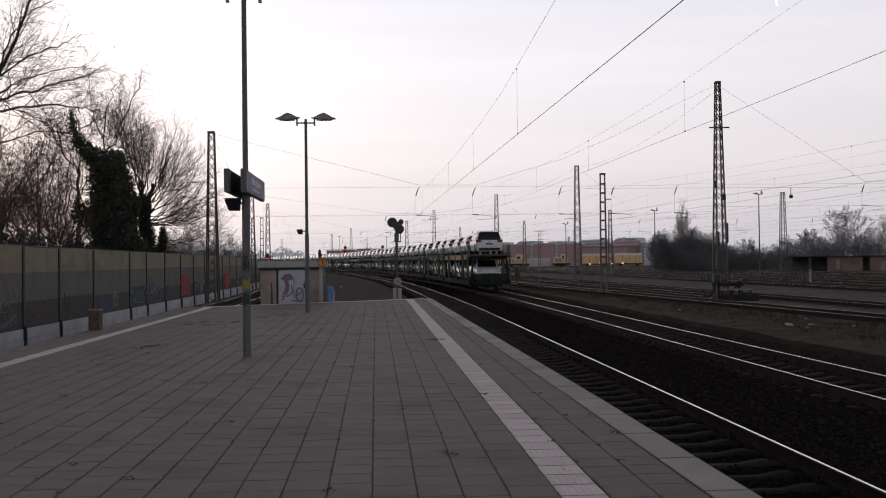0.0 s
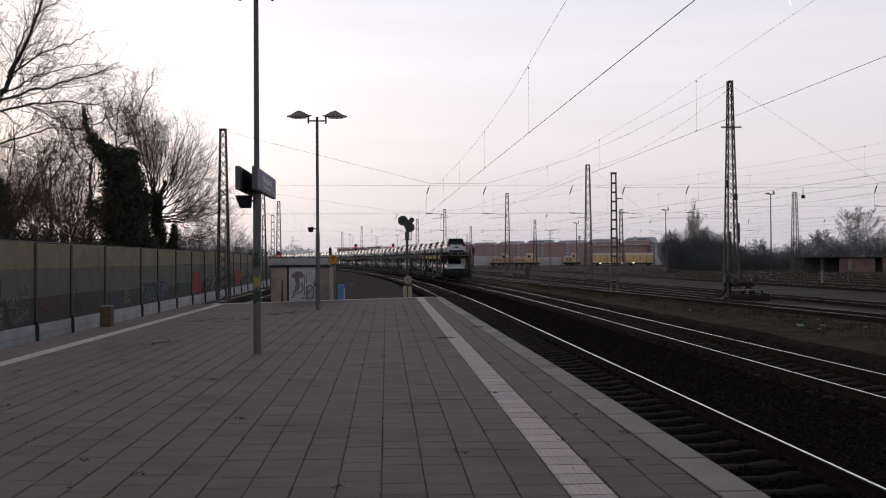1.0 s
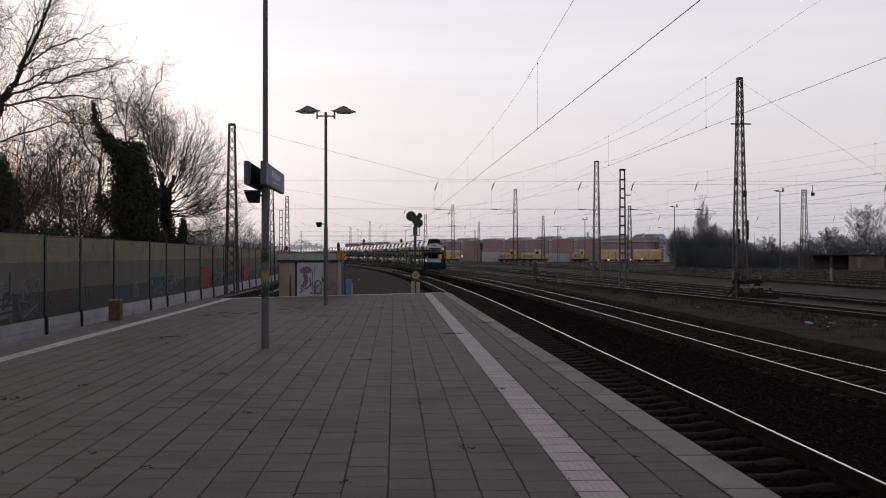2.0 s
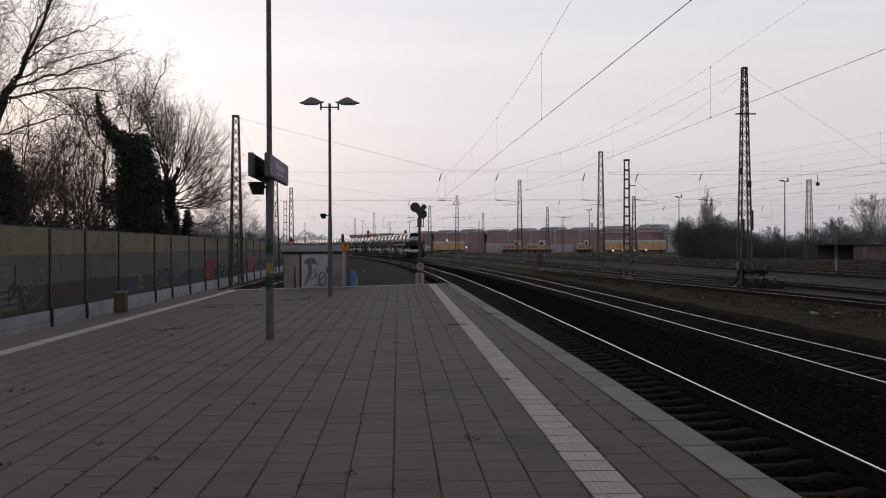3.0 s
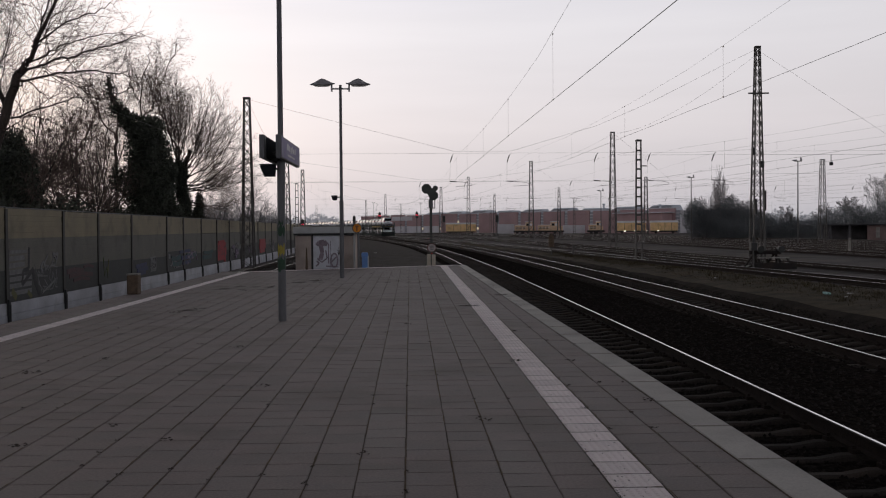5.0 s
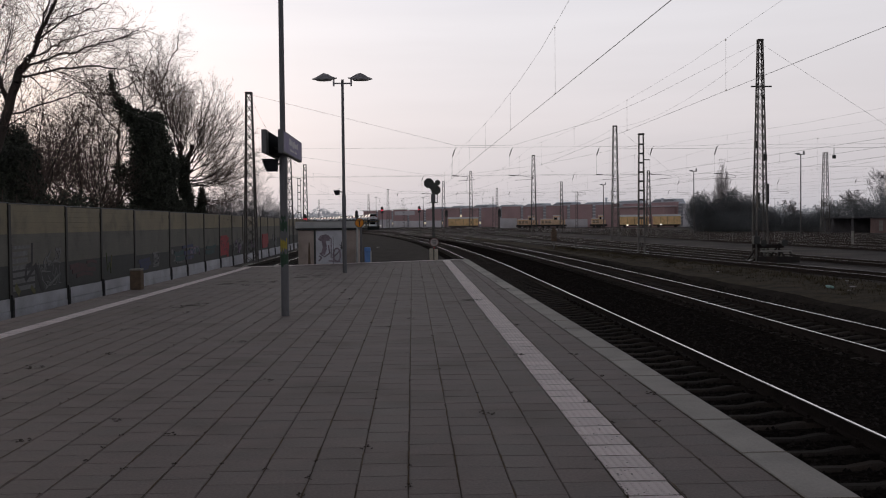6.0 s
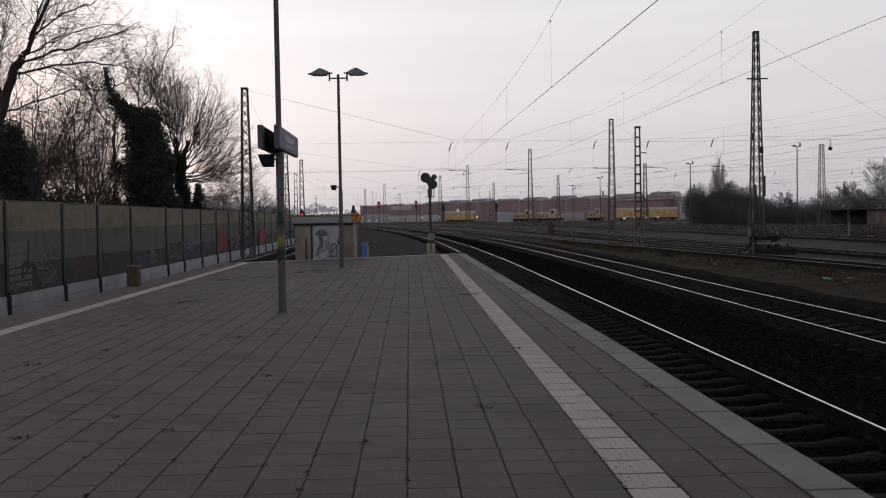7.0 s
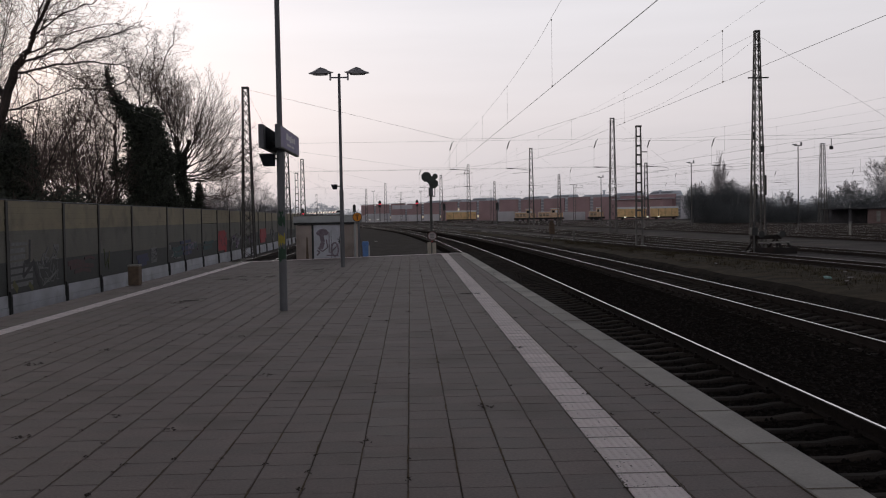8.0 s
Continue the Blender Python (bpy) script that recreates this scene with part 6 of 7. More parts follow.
def loco(x, y, length, label):
    lo = thing("shunting_locomotive", label, "locomotive", at=pose(x, y, GROUND_Z, 0, 0, -4), group="yellow rail vehicles")
    part("underframe", Geo().rbox(0, length, -1.3, 1.3, 0.55, 1.15, 0.05), M_UNDER, lo)
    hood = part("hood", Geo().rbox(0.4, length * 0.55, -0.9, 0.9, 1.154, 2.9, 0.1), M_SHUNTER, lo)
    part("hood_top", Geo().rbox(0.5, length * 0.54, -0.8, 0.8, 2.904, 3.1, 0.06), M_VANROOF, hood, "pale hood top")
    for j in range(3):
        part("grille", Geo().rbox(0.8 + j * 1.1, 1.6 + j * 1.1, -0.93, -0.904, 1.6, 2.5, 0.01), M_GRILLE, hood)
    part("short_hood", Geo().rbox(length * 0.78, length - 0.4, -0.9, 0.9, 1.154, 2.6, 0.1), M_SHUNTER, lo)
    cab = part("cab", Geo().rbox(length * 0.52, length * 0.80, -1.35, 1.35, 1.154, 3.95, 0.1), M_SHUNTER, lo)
    for j in range(2):
        part("cab_window", Geo().rbox(length * (0.54 + 0.13 * j), length * (0.65 + 0.13 * j), -1.38, -1.34, 2.75, 3.5, 0.02), M_VANROOF if j else M_GLASS, cab)
    part("roof", Geo().rbox(length * 0.51, length * 0.81, -1.4, 1.4, 3.954, 4.2, 0.06), M_VANROOF, lo)
    part("handrail", Geo().line([(0.2, -1.2, 1.2), (0.2, -1.2, 2.1), (length * 0.5, -1.2, 2.1)], 0.04), M_VANROOF, lo)
    for u in (1.2, 3.0, length - 3.0, length - 1.2):
        part("wheel", Geo().disc((u, -0.75, 0.45), (0, 1, 0), 0.45, 0.14, 14), M_UNDER, lo)


def van(x, y, length, label, lit=True):
    v = thing("works_wagon", label, "rail wagon", at=pose(x, y, GROUND_Z, 0, 0, -4), group="yellow rail vehicles")
    part("body", Geo().rbox(0, length, -1.4, 1.4, 0.95, 3.5, 0.06), M_LOCO, v)
    rf = Geo()
    rf.loft([[(u, 1.45 * math.cos(t), 3.504 + 0.6 * math.sin(t)) for t in [j * math.pi / 8 for j in range(9)]] for u in (-0.1, length + 0.1)])
    part("roof", rf, M_VANROOF, v)
    part("underframe", Geo().rbox(0.2, length - 0.2, -1.2, 1.2, 0.55, 0.946, 0.04), M_UNDER, v)
    for u in (length * 0.25, length * 0.5, length * 0.75):
        part("door_seam", Geo().box(u - 0.04, u + 0.04, -1.415, -1.402, 1.0, 3.4), M_UNDER, v)
    for u in (1.5, length - 1.5):
        part("wheel", Geo().disc((u, -0.75, 0.45), (0, 1, 0), 0.45, 0.14, 14), M_UNDER, v)


def container(x, y, length, z1, label):
    c = thing("container", label, "container", at=pose(x, y, GROUND_Z, 0, 0, -6), group="pale containers")
    part("body", Geo().rbox(0, length, 0, 2.4, 0.1, z1, 0.05), M_PALE, c)
    ribs = Geo()
    u = 0.3
    while u < length - 0.2:
        ribs.box(u, u + 0.12, -0.05, -0.002, 0.2, z1 - 0.1)
        u += 0.5
    part("ribs", ribs, M_PALE, c)


R_Y = 322.0
loco(0.107 * R_Y, R_Y, 7.7, "yellow shunting locomotive parked in the yard")
loco(0.1308 * 318, 318, 8.9, "yellow shunting locomotive parked in the yard")
loco(0.1836 * 314, 314, 5.4, "yellow shunting locomotive with a tall cab")
van(0.2142 * 310, 310, 9.1, "yellow works wagon with white rounded roof")
van(0.2495 * 304, 304, 8.3, "yellow works wagon with white rounded roof")
van(0.0374 * 350, 352, 10.8, "yellow works wagon with white rounded roof")
container(0.0916 * R_Y, R_Y + 4, 5.6, 3.4, "pale grey storage container")
container(0.1595 * R_Y, R_Y + 2, 7.2, 2.9, "pale grey storage container")
container(-0.047 * 390, 395, 10, 3.6, "pale grey storage container")


def flood(x, y, z):
    fl = thing("work_light", "bright white work light in the far yard", "lamp", at=pose(x, y, GROUND_Z), group="lit work lights")
    part("pole", Geo().tube((0, 0, 0), (0, 0, z - 0.2), 0.06, n=6), M_RUSTY, fl)
    part("lamp", Geo().rbox(-0.28, 0.28, -0.12, 0.12, z - 0.14, z + 0.14, 0.05), M_LAMP_ON, fl, "lit lamp")


for x, y, z in ((0.2225 * 308, 308, 0.8), (0.2335 * 308, 308, 0.9), (0.2575 * 302, 302, 0.95), (-0.0415 * 380, 380, 1.2), (-0.033 * 380, 380, 1.2), (0.246 * 306, 306, 0.85)):
    flood(x, y, z)


M_SHED_BRICK = mat("dull_shed_brick", (0.21, 0.145, 0.135), 0.9, var=0.2, scale=0.6, fine=8, bump=0.2)
# shed boards greyed up from near black; the lift stands for haze
M_SHED = mat("shed_boards_hazed", (0.10, 0.095, 0.10), 0.95, spec=0.05, var=0.25, scale=0.8, fine=10, bump=0.2)


def shed():
    s = thing("open_shed", "low dark open-fronted shed with a brick end", "shed", at=pose(68.0, 156, GROUND_Z, 0, 0, -14))
    part("roof", Geo().rbox(-0.6, 16.5, -0.6, 5.5, 2.35, 2.52, 0.05), M_SHED, s)
    part("back_wall", Geo().rbox(0, 16, 4.6, 4.9, 0, 2.346, 0.03), M_SHED, s)
    part("brick_wall", Geo().rbox(6.0, 11.5, 0, 0.3, 0, 2.346, 0.03), M_SHED_BRICK, s)
    part("side_wall", Geo().rbox(12.6, 16, 0, 0.3, 0, 2.346, 0.03), M_SHED_BRICK, s)
    for u in (0.1, 3.1):
        part("pillar", Geo().rbox(u, u + 0.40, -0.1, 0.3, 0, 2.346, 0.03), M_SHED, s)
    part("door", Geo().rbox(7.3, 7.9, -0.05, -0.004, 0.3, 2.0, 0.01), M_CONC, s, "pale blank notice board")
    part("door", Geo().rbox(14.2, 14.9, -0.05, -0.004, 0.1, 1.6, 0.01), M_CONC, s, "pale blank notice board")


shed()


def moon():
    """The young moon: the sunlit edge of a far ball."""
    g = Geo()
    r, c = 13.0, Vector((1291.0, 3000.0, 808.0 + EYE[2]))
    right, up = Vector((0.918, -0.395, 0.0)), Vector((-0.10, -0.23, 0.968))
    pts = []
    for k in range(17):
        t = -math.pi / 2 + math.pi * k / 16
        for f in (1.0, 0.62):
            pts.append((c + right * (-math.cos(t) * r * f) + up * (math.sin(t) * r))[:])
    g.add(pts, [(2 * k, 2 * k + 1, 2 * k + 3, 2 * k + 2) for k in range(16)])
    m = mat("moonlight", (1.0, 1.0, 1.0), 0.9, var=0, bump=0, emit=1.1)
    tagged(part("moon", g, m), "thin bright crescent moon in the evening sky", "moon")


moon()

# ---- trees ----
M_BARK = mat("dark_bark", (0.062, 0.050, 0.044), 0.9, var=0.3, scale=2, fine=25, bump=0.5)
M_TWIG = mat("bare_twigs", (0.125, 0.088, 0.076), 0.9, var=0.25, scale=1, bump=0)
# far twigs and bark: greyer, lighter copies with haze mixed into the colour
M_TWIG_FAR = mat("far_bare_twigs_hazed", (0.17, 0.16, 0.165), 0.9, var=0.2, scale=0.3, bump=0)
M_BARK_FAR = mat("far_bark_hazed", (0.09, 0.085, 0.085), 0.9, var=0.25, scale=1, bump=0)
M_IVY = mat("dark_ivy", (0.046, 0.052, 0.038), 0.6, var=0.5, scale=2, fine=9, bump=0, rand="island", rand_amount=0.4)
# lighter than real evergreen leaves: haze is put into the base colour
M_LEAF_FAR = mat("far_evergreen_hazed", (0.175, 0.185, 0.19), 1.0, spec=0.05, var=0.2, scale=0.4, bump=0, rand="island", rand_amount=0.12)
# pale blue-grey tint and emission imitate haze over the woods
M_LEAF_HAZE = mat("distant_wood_haze_glow", (0.26, 0.265, 0.29), 1.0, var=0.1, scale=0.1, bump=0, spec=0.0, emit=0.5)


def grow(base, h, r, seed, spread=0.6, limbs=11, subs=6, twigs=5, tips=4, up=0.35, first=0.25, lean=(0, 0), droop=0.0, crown=1.0, rise=0.35, bow=0.16, fine=0.006, fork=0.0, reach=(), thin=0.55):
    """Trunk, limbs and twigs of a bare tree as three lots of tapered tubes."""
    rng = random.Random(seed)
    trunk, limb, twig = Geo(), Geo(), Geo()

    def rnd(s):
        return Vector((rng.gauss(0, s), rng.gauss(0, s), rng.gauss(0, s)))

    def bough(p, d, length, r0, level):
        n = 6 if level == 1 else 3 if level == 2 else 1
        geo = limb if level < 3 else twig
        pts, q, rr = [(p, r0)], p, r0
        for k in range(n):
            d = (d + rnd(bow if level < 3 else bow * 0.4) + Vector((0, 0, up * 0.25 if level < 3 else -droop))).normalized()
            nq = q + d * (length / n)
            nr = r0 * (1 - 0.8 * (k + 1) / n)
            if level == 4:
                tapered(geo, [q, nq], [rr, fine], point=True)
                return
            geo.tube(q, nq, rr, max(nr, fine), n=5 if level == 1 else 4 if level == 2 else 3, caps=False)
            q, rr = nq, max(nr, fine)
            pts.append((q, rr))
        count = {1: subs, 2: twigs, 3: tips}[level]
        for k in range(count):
            t = 0.25 + 0.75 * (k + rng.random()) / count
            i = min(n - 1, int(t * n))
            a, ra = pts[i]
            b, rb = pts[i + 1]
            f = t * n - i
            start = a + (b - a) * min(1, f)
            side = (b - a).normalized().cross(rnd(1)).normalized()
            nd = ((b - a).normalized() * (0.75 if level < 3 else 0.6) + side * (fork or spread * 1.0) + Vector((0, 0, up * 0.3))).normalized()
            bough(start, nd, length * rng.uniform(0.42, 0.62) * (1.05 - 0.4 * t), max(fine, (ra + (rb - ra) * f) * 0.45), level + 1)
    p, d, n = Vector(base), Vector((lean[0], lean[1], 1)).normalized(), 9
    pts, rr = [(p, r)], r
    for k in range(n):
        d = (d + rnd(0.05) + Vector((0, 0, 0.1))).normalized()
        q, nr = p + d * (h * 0.9 / n), r * (1 - 0.82 * (k + 1) / n)
        trunk.tube(p, q, rr, nr, n=9, caps=False)
        p, rr = q, nr
        pts.append((p, rr))
    for k in range(limbs):
        t = first + (0.99 - first) * (k + rng.random() * 0.8) / limbs
        i = min(n - 1, int(t * n))
        a, ra = pts[i]
        b, _rb = pts[i + 1]
        ang = k * 2.4 + rng.uniform(-0.5, 0.5)
        flat = Vector((math.cos(ang), math.sin(ang), 0))
        nd = (flat * spread * (1.15 - 0.5 * t) * 1.6 + Vector((0, 0, rise + up * 0.5 + 0.6 * t))).normalized()
        bough(a + (b - a) * (t * n - i), nd, h * crown * rng.uniform(0.30, 0.42) * (1.15 - 0.6 * t), max(0.015, ra * thin), 1)
    for t, way, length in reach:
        i = min(n - 1, int(t * n))
        bough(pts[i][0], Vector(way).normalized(), length, pts[i][1] * 0.4, 1)
    return trunk, limb, twig


def bare_tree(label, base, h, r, seed, far=False, name="bare_tree", pale=False, fine=0.0, **kw):
    tr = thing(name, label, "tree", at=pose(*base), group="bare winter trees")
    trunk, limb, twig = grow((0, 0, 0), h, r, seed, fine=fine or (0.02 if far else 0.0062), **kw)
    # pale trees take the haze-grey twig colour on trunk and limbs too
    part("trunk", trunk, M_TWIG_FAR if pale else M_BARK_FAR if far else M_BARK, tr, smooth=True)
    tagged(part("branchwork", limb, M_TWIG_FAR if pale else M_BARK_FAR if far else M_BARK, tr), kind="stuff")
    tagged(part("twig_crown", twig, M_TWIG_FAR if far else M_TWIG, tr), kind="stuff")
    return tr


def leaves(lobes, count, size, seed, edge=(0.75, 1.12)):
    """Small leaf faces scattered through lumpy lobes: (x, y, z, rx, ry, rz)."""
    rng = random.Random(seed)
    g = Geo()
    weight = [l[3] * l[4] * l[5] for l in lobes]
    for _ in range(count):
        x, y, z, rx, ry, rz = rng.choices(lobes, weight)[0]
        v = Vector((rng.gauss(0, 1), rng.gauss(0, 1), rng.gauss(0, 1))).normalized() * (rng.random() ** 0.45) * rng.uniform(*edge)
        c = Vector((x + v.x * rx, y + v.y * ry, z + v.z * rz))
        a = Vector((rng.gauss(0, 1), rng.gauss(0, 1), rng.gauss(0, 1))).normalized() * size * rng.uniform(0.5, 1.2)
        b = a.orthogonal().normalized() * size * rng.uniform(0.3, 0.7)
        g.add([(c - a)[:], (c + b)[:], (c + a)[:], (c - b)[:]], [(0, 1, 2, 3)])
    return g


def spray(limb, twig, pts, radii, spec, level, rng, fine, short=0.12):
    """Side shoots along one bough, and theirs in turn; spec rows: shoots per metre, angle, length share, pieces, lift, wander, bare share."""
    per, angle, share, pieces, lift, wander, bare = spec[level]
    seg = [(b - a).length for a, b in zip(pts, pts[1:])]
    total = sum(seg)
    n = max(2, int(total * per + rng.random()))
    last = level == len(spec) - 1
    for k in range(n):
        t = bare + (1 - bare) * (k + rng.random()) / n
        s, i = t * total, 0
        while i < len(seg) - 1 and s > seg[i]:
            s -= seg[i]
            i += 1
        f = min(1.0, s / seg[i])
        at = pts[i].lerp(pts[i + 1], f)
        r = radii[i] + (radii[i + 1] - radii[i]) * f
        d = (pts[i + 1] - pts[i]) / seg[i]
        a = d.orthogonal().normalized()
        turn = k * 2.4 + rng.uniform(-0.7, 0.7)
        side = a * math.cos(turn) + d.cross(a) * math.sin(turn)
        bend_by = radians(angle) * rng.uniform(0.7, 1.3)
        d = d * math.cos(bend_by) + side * math.sin(bend_by)
        length = total * share * (1.15 - 0.75 * t) * rng.uniform(0.65, 1.25)
        if length < short:
            continue
        r0 = max(fine, min(r * 0.6, 0.0065 * length + fine * 0.6))
        line, rad = [at], [r0]
        for j in range(pieces):
            d = (d + Vector((rng.gauss(0, wander), rng.gauss(0, wander), rng.gauss(0, wander) + lift))).normalized()
            line.append(line[-1] + d * (length / pieces))
            rad.append(max(fine * 0.7, r0 * (1 - 0.85 * (j + 1) / pieces)))
        tapered(limb if r0 > 0.02 else twig, line, rad, point=last)
        if not last:
            spray(limb, twig, line, rad, spec, level + 1, rng, fine, short)


def tapered(geo, line, rad, point=False):
    """A tapered tube through the points, ending in a point where it is a tip."""
    n = 7 if rad[0] > 0.08 else 5 if rad[0] > 0.03 else 3
    for j in range(len(line) - 1):
        if point and j == len(line) - 2:
            p, q = line[j], line[j + 1]
            d = (q - p).normalized()
            a = d.orthogonal().normalized() * rad[j]
            c = d.cross(a)
            geo.add([p + a, p - a * 0.5 + c * 0.866, p - a * 0.5 - c * 0.866, q], [(0, 1, 3), (1, 2, 3), (2, 0, 3)])
        else:
            geo.tube(line[j], line[j + 1], rad[j], rad[j + 1], n=n, caps=False)


def smooth_path(path, times=2):
    """Round off the corners of a bough."""
    pts = [Vector(p) for p in path]
    for _ in range(times):
        out = [pts[0]]
        for a, b in zip(pts, pts[1:]):
            out += [a.lerp(b, 0.25), a.lerp(b, 0.75)]
        pts = out + [pts[-1]]
    return pts


def grown_tree(label, base, stems, spec, seed, fine=0.005, name="bare_tree", bark=None, twigs=None, short=0.12, crook=0.0):
    """stems: (path of x, y, z over the base, thickness at the foot, at the end, whether it carries shoots)."""
    bush = name == "hazel_bush"
    tr = thing(name, label, "shrub" if bush else "tree", at=pose(*base), group="bare hazels" if bush else "bare winter trees")
    rng = random.Random(seed)
    trunk, limb, twig = Geo(), Geo(), Geo()
    for path, r0, r1, shoots in stems:
        pts = smooth_path(path)
        pts = [pts[0]] + [p + Vector((rng.gauss(0, crook), rng.gauss(0, crook), rng.gauss(0, crook))) for p in pts[1:]]
        rad = [r0 + (r1 - r0) * k / (len(pts) - 1) for k in range(len(pts))]
        tapered(trunk if r0 > 0.1 else limb, pts, rad)
        if shoots:
            spray(limb, twig, pts, rad, spec, 0, rng, fine, short)
    part("trunk", trunk if trunk.v else limb, bark or M_BARK, tr, smooth=True)
    if trunk.v and limb.v:
        tagged(part("branchwork", limb, bark or M_BARK, tr, smooth=True), kind="stuff")
    tagged(part("twig_crown", twig, twigs or M_TWIG, tr), kind="stuff")
    return tr


def crown_stems(rng, h, r, foot, count, reach, low, high):
    """A trunk to the height foot that parts into limbs fanning between the angles low and high."""
    stems = [([(0, 0, 0), (rng.gauss(0, 0.1), rng.gauss(0, 0.1), foot * 0.5), (0, 0, foot)], r, r * 0.7, False)]
    for k in range(count):
        a, lean = k * 2.4 + rng.uniform(-0.4, 0.4), radians(low + (high - low) * ((k + 0.5) / count) ** 0.8)
        le = reach * rng.uniform(0.85, 1.1)
        z0 = foot * rng.uniform(0.72, 1.0)
        out, up = math.sin(lean), math.cos(lean)
        mid = (0.5 * le * out * math.cos(a), 0.5 * le * out * math.sin(a), z0 + 0.42 * le * up)
        end = (0.9 * le * out * math.cos(a), 0.9 * le * out * math.sin(a), z0 + le * (up + 0.08))
        stems.append(([(0, 0, z0), mid, end], r * 0.42, 0.012, True))
    return stems


GZ = GROUND_Z
# trees behind the barrier, from the nearest on
SPRAY_WIDE = ((5.6, 44, 0.46, 5, 0.015, 0.13, 0.08), (6.2, 42, 0.46, 3, 0.01, 0.12, 0.12), (7.5, 40, 0.44, 1, 0.02, 0.08, 0.2))
grown_tree("large bare tree with long boughs reaching over the noise barrier", (-14.6, 31.0, GZ), (
    ([(0, 0, 0), (0.6, 0, 2.2), (1.55, 0, 4.9), (2.25, 0, 7.1), (2.65, 0, 7.8)], 0.22, 0.11, False),
    ([(2.65, 0, 7.8), (3.0, 0.1, 8.6), (3.4, 0.2, 9.5), (3.9, 0.2, 10.8), (4.1, 0.3, 12.2)], 0.085, 0.012, True),
    ([(2.0, 0, 6.2), (1.4, 0.3, 8.2), (1.0, 0.6, 10.2), (1.0, 0.6, 12.4)], 0.085, 0.012, True),
    ([(1.5, 0, 5.3), (0.9, -0.4, 7.0), (0.9, -0.8, 8.6), (1.6, -1.0, 10.2), (2.2, -1.0, 11.6)], 0.044, 0.008, True),
    ([(2.3, 0, 7.2), (3.8, 0.2, 7.62), (4.6, 0.3, 7.60), (5.4, 0.5, 7.48), (6.15, 0.6, 7.44)], 0.044, 0.008, True),
    ([(2.5, 0, 7.5), (3.5, -0.3, 7.8), (4.36, -0.4, 8.03), (5.2, -0.5, 8.2), (5.8, -0.5, 8.36), (6.4, -0.4, 8.75)], 0.044, 0.008, True),
    ([(3.1, 0.1, 7.58), (3.9, 0.6, 7.25), (4.4, 0.9, 6.77), (5.0, 1.1, 6.85)], 0.026, 0.006, True),
    ([(2.8, 0, 8.3), (3.57, 0.2, 9.0), (4.3, 0.3, 9.33), (4.8, 0.3, 9.5), (5.4, 0.4, 9.85)], 0.036, 0.007, True),
    ([(2.2, 0, 7.0), (2.95, -0.6, 7.25), (3.35, -0.9, 6.8), (4.0, -1.0, 6.2)], 0.028, 0.006, True),
    ([(2.55, 0, 7.7), (3.15, 0.5, 8.2), (3.65, 0.8, 8.6), (4.4, 1.0, 8.85), (5.4, 1.1, 9.0)], 0.036, 0.007, True),
    ([(2.9, 0, 8.4), (3.5, -0.6, 9.5), (4.3, -0.9, 10.3), (5.0, -1.0, 10.6)], 0.034, 0.007, True),
    ([(1.2, -0.6, 9.2), (2.2, -1.2, 9.7), (3.2, -1.6, 10.5), (4.4, -1.8, 10.9)], 0.034, 0.007, True),
    ([(2.1, 0, 6.5), (1.2, 0.9, 7.0), (0.2, 1.5, 7.2), (-0.9, 2.0, 7.6)], 0.045, 0.008, True),
    ([(1.9, 0, 6.0), (2.6, 1.4, 6.6), (3.6, 2.2, 7.0), (4.6, 2.6, 7.0)], 0.036, 0.007, True),
    ([(1.7, 0, 5.5), (2.4, -0.5, 5.9), (3.0, -1.0, 5.7), (3.6, -1.3, 5.2)], 0.026, 0.006, True)),
    SPRAY_WIDE, 35, fine=0.0044, crook=0.035)
SPRAY_BIRCH = ((4.4, 42, 0.38, 5, -0.005, 0.16, 0.05), (6.5, 46, 0.50, 3, -0.05, 0.13, 0.1), (7.0, 40, 0.62, 2, -0.25, 0.1, 0.1))
for seed, bx, by, k, flip in ((41, -16.65, 61.0, 0.99, 1), (43, -19.6, 66.0, 0.94, -1), (45, -23.6, 70.0, 0.9, 1)):
    grown_tree("tall thin birch with drooping bare twigs", (bx, by, GZ), tuple(([(flip * x * k, y, z * k) for x, y, z in path], r0, r1, s) for path, r0, r1, s in (
        ([(0, 0, 0), (0.05, 0, 5.0), (0.0, 0, 9.4)], 0.16, 0.08, False),
        ([(0.0, 0, 9.0), (-0.1, 0.2, 10.9), (0.45, 0.3, 12.9), (0.6, 0.4, 14.4)], 0.058, 0.008, True),
        ([(0.0, 0, 9.2), (1.2, -0.3, 10.7), (1.55, -0.4, 12.0), (2.4, -0.5, 13.8), (2.6, -0.5, 14.5)], 0.058, 0.008, True),
        ([(-0.05, 0, 10.4), (-0.75, 0.4, 11.9), (-0.85, 0.6, 13.4), (-1.2, 0.6, 14.4)], 0.042, 0.007, True),
        ([(0.9, -0.2, 10.4), (1.0, -0.8, 11.8), (1.4, -1.0, 13.0), (1.3, -1.2, 14.0)], 0.038, 0.007, True),
        ([(0.03, 0, 7.6), (-1.0, -0.4, 9.0), (-1.9, -0.6, 10.6), (-2.3, -0.7, 12.2)], 0.042, 0.007, True),
        ([(0.03, 0, 7.9), (1.3, 0.6, 8.9), (2.4, 0.8, 10.0), (3.0, 0.9, 11.0)], 0.04, 0.007, True))),
        SPRAY_BIRCH, seed, fine=0.0046, crook=0.07)


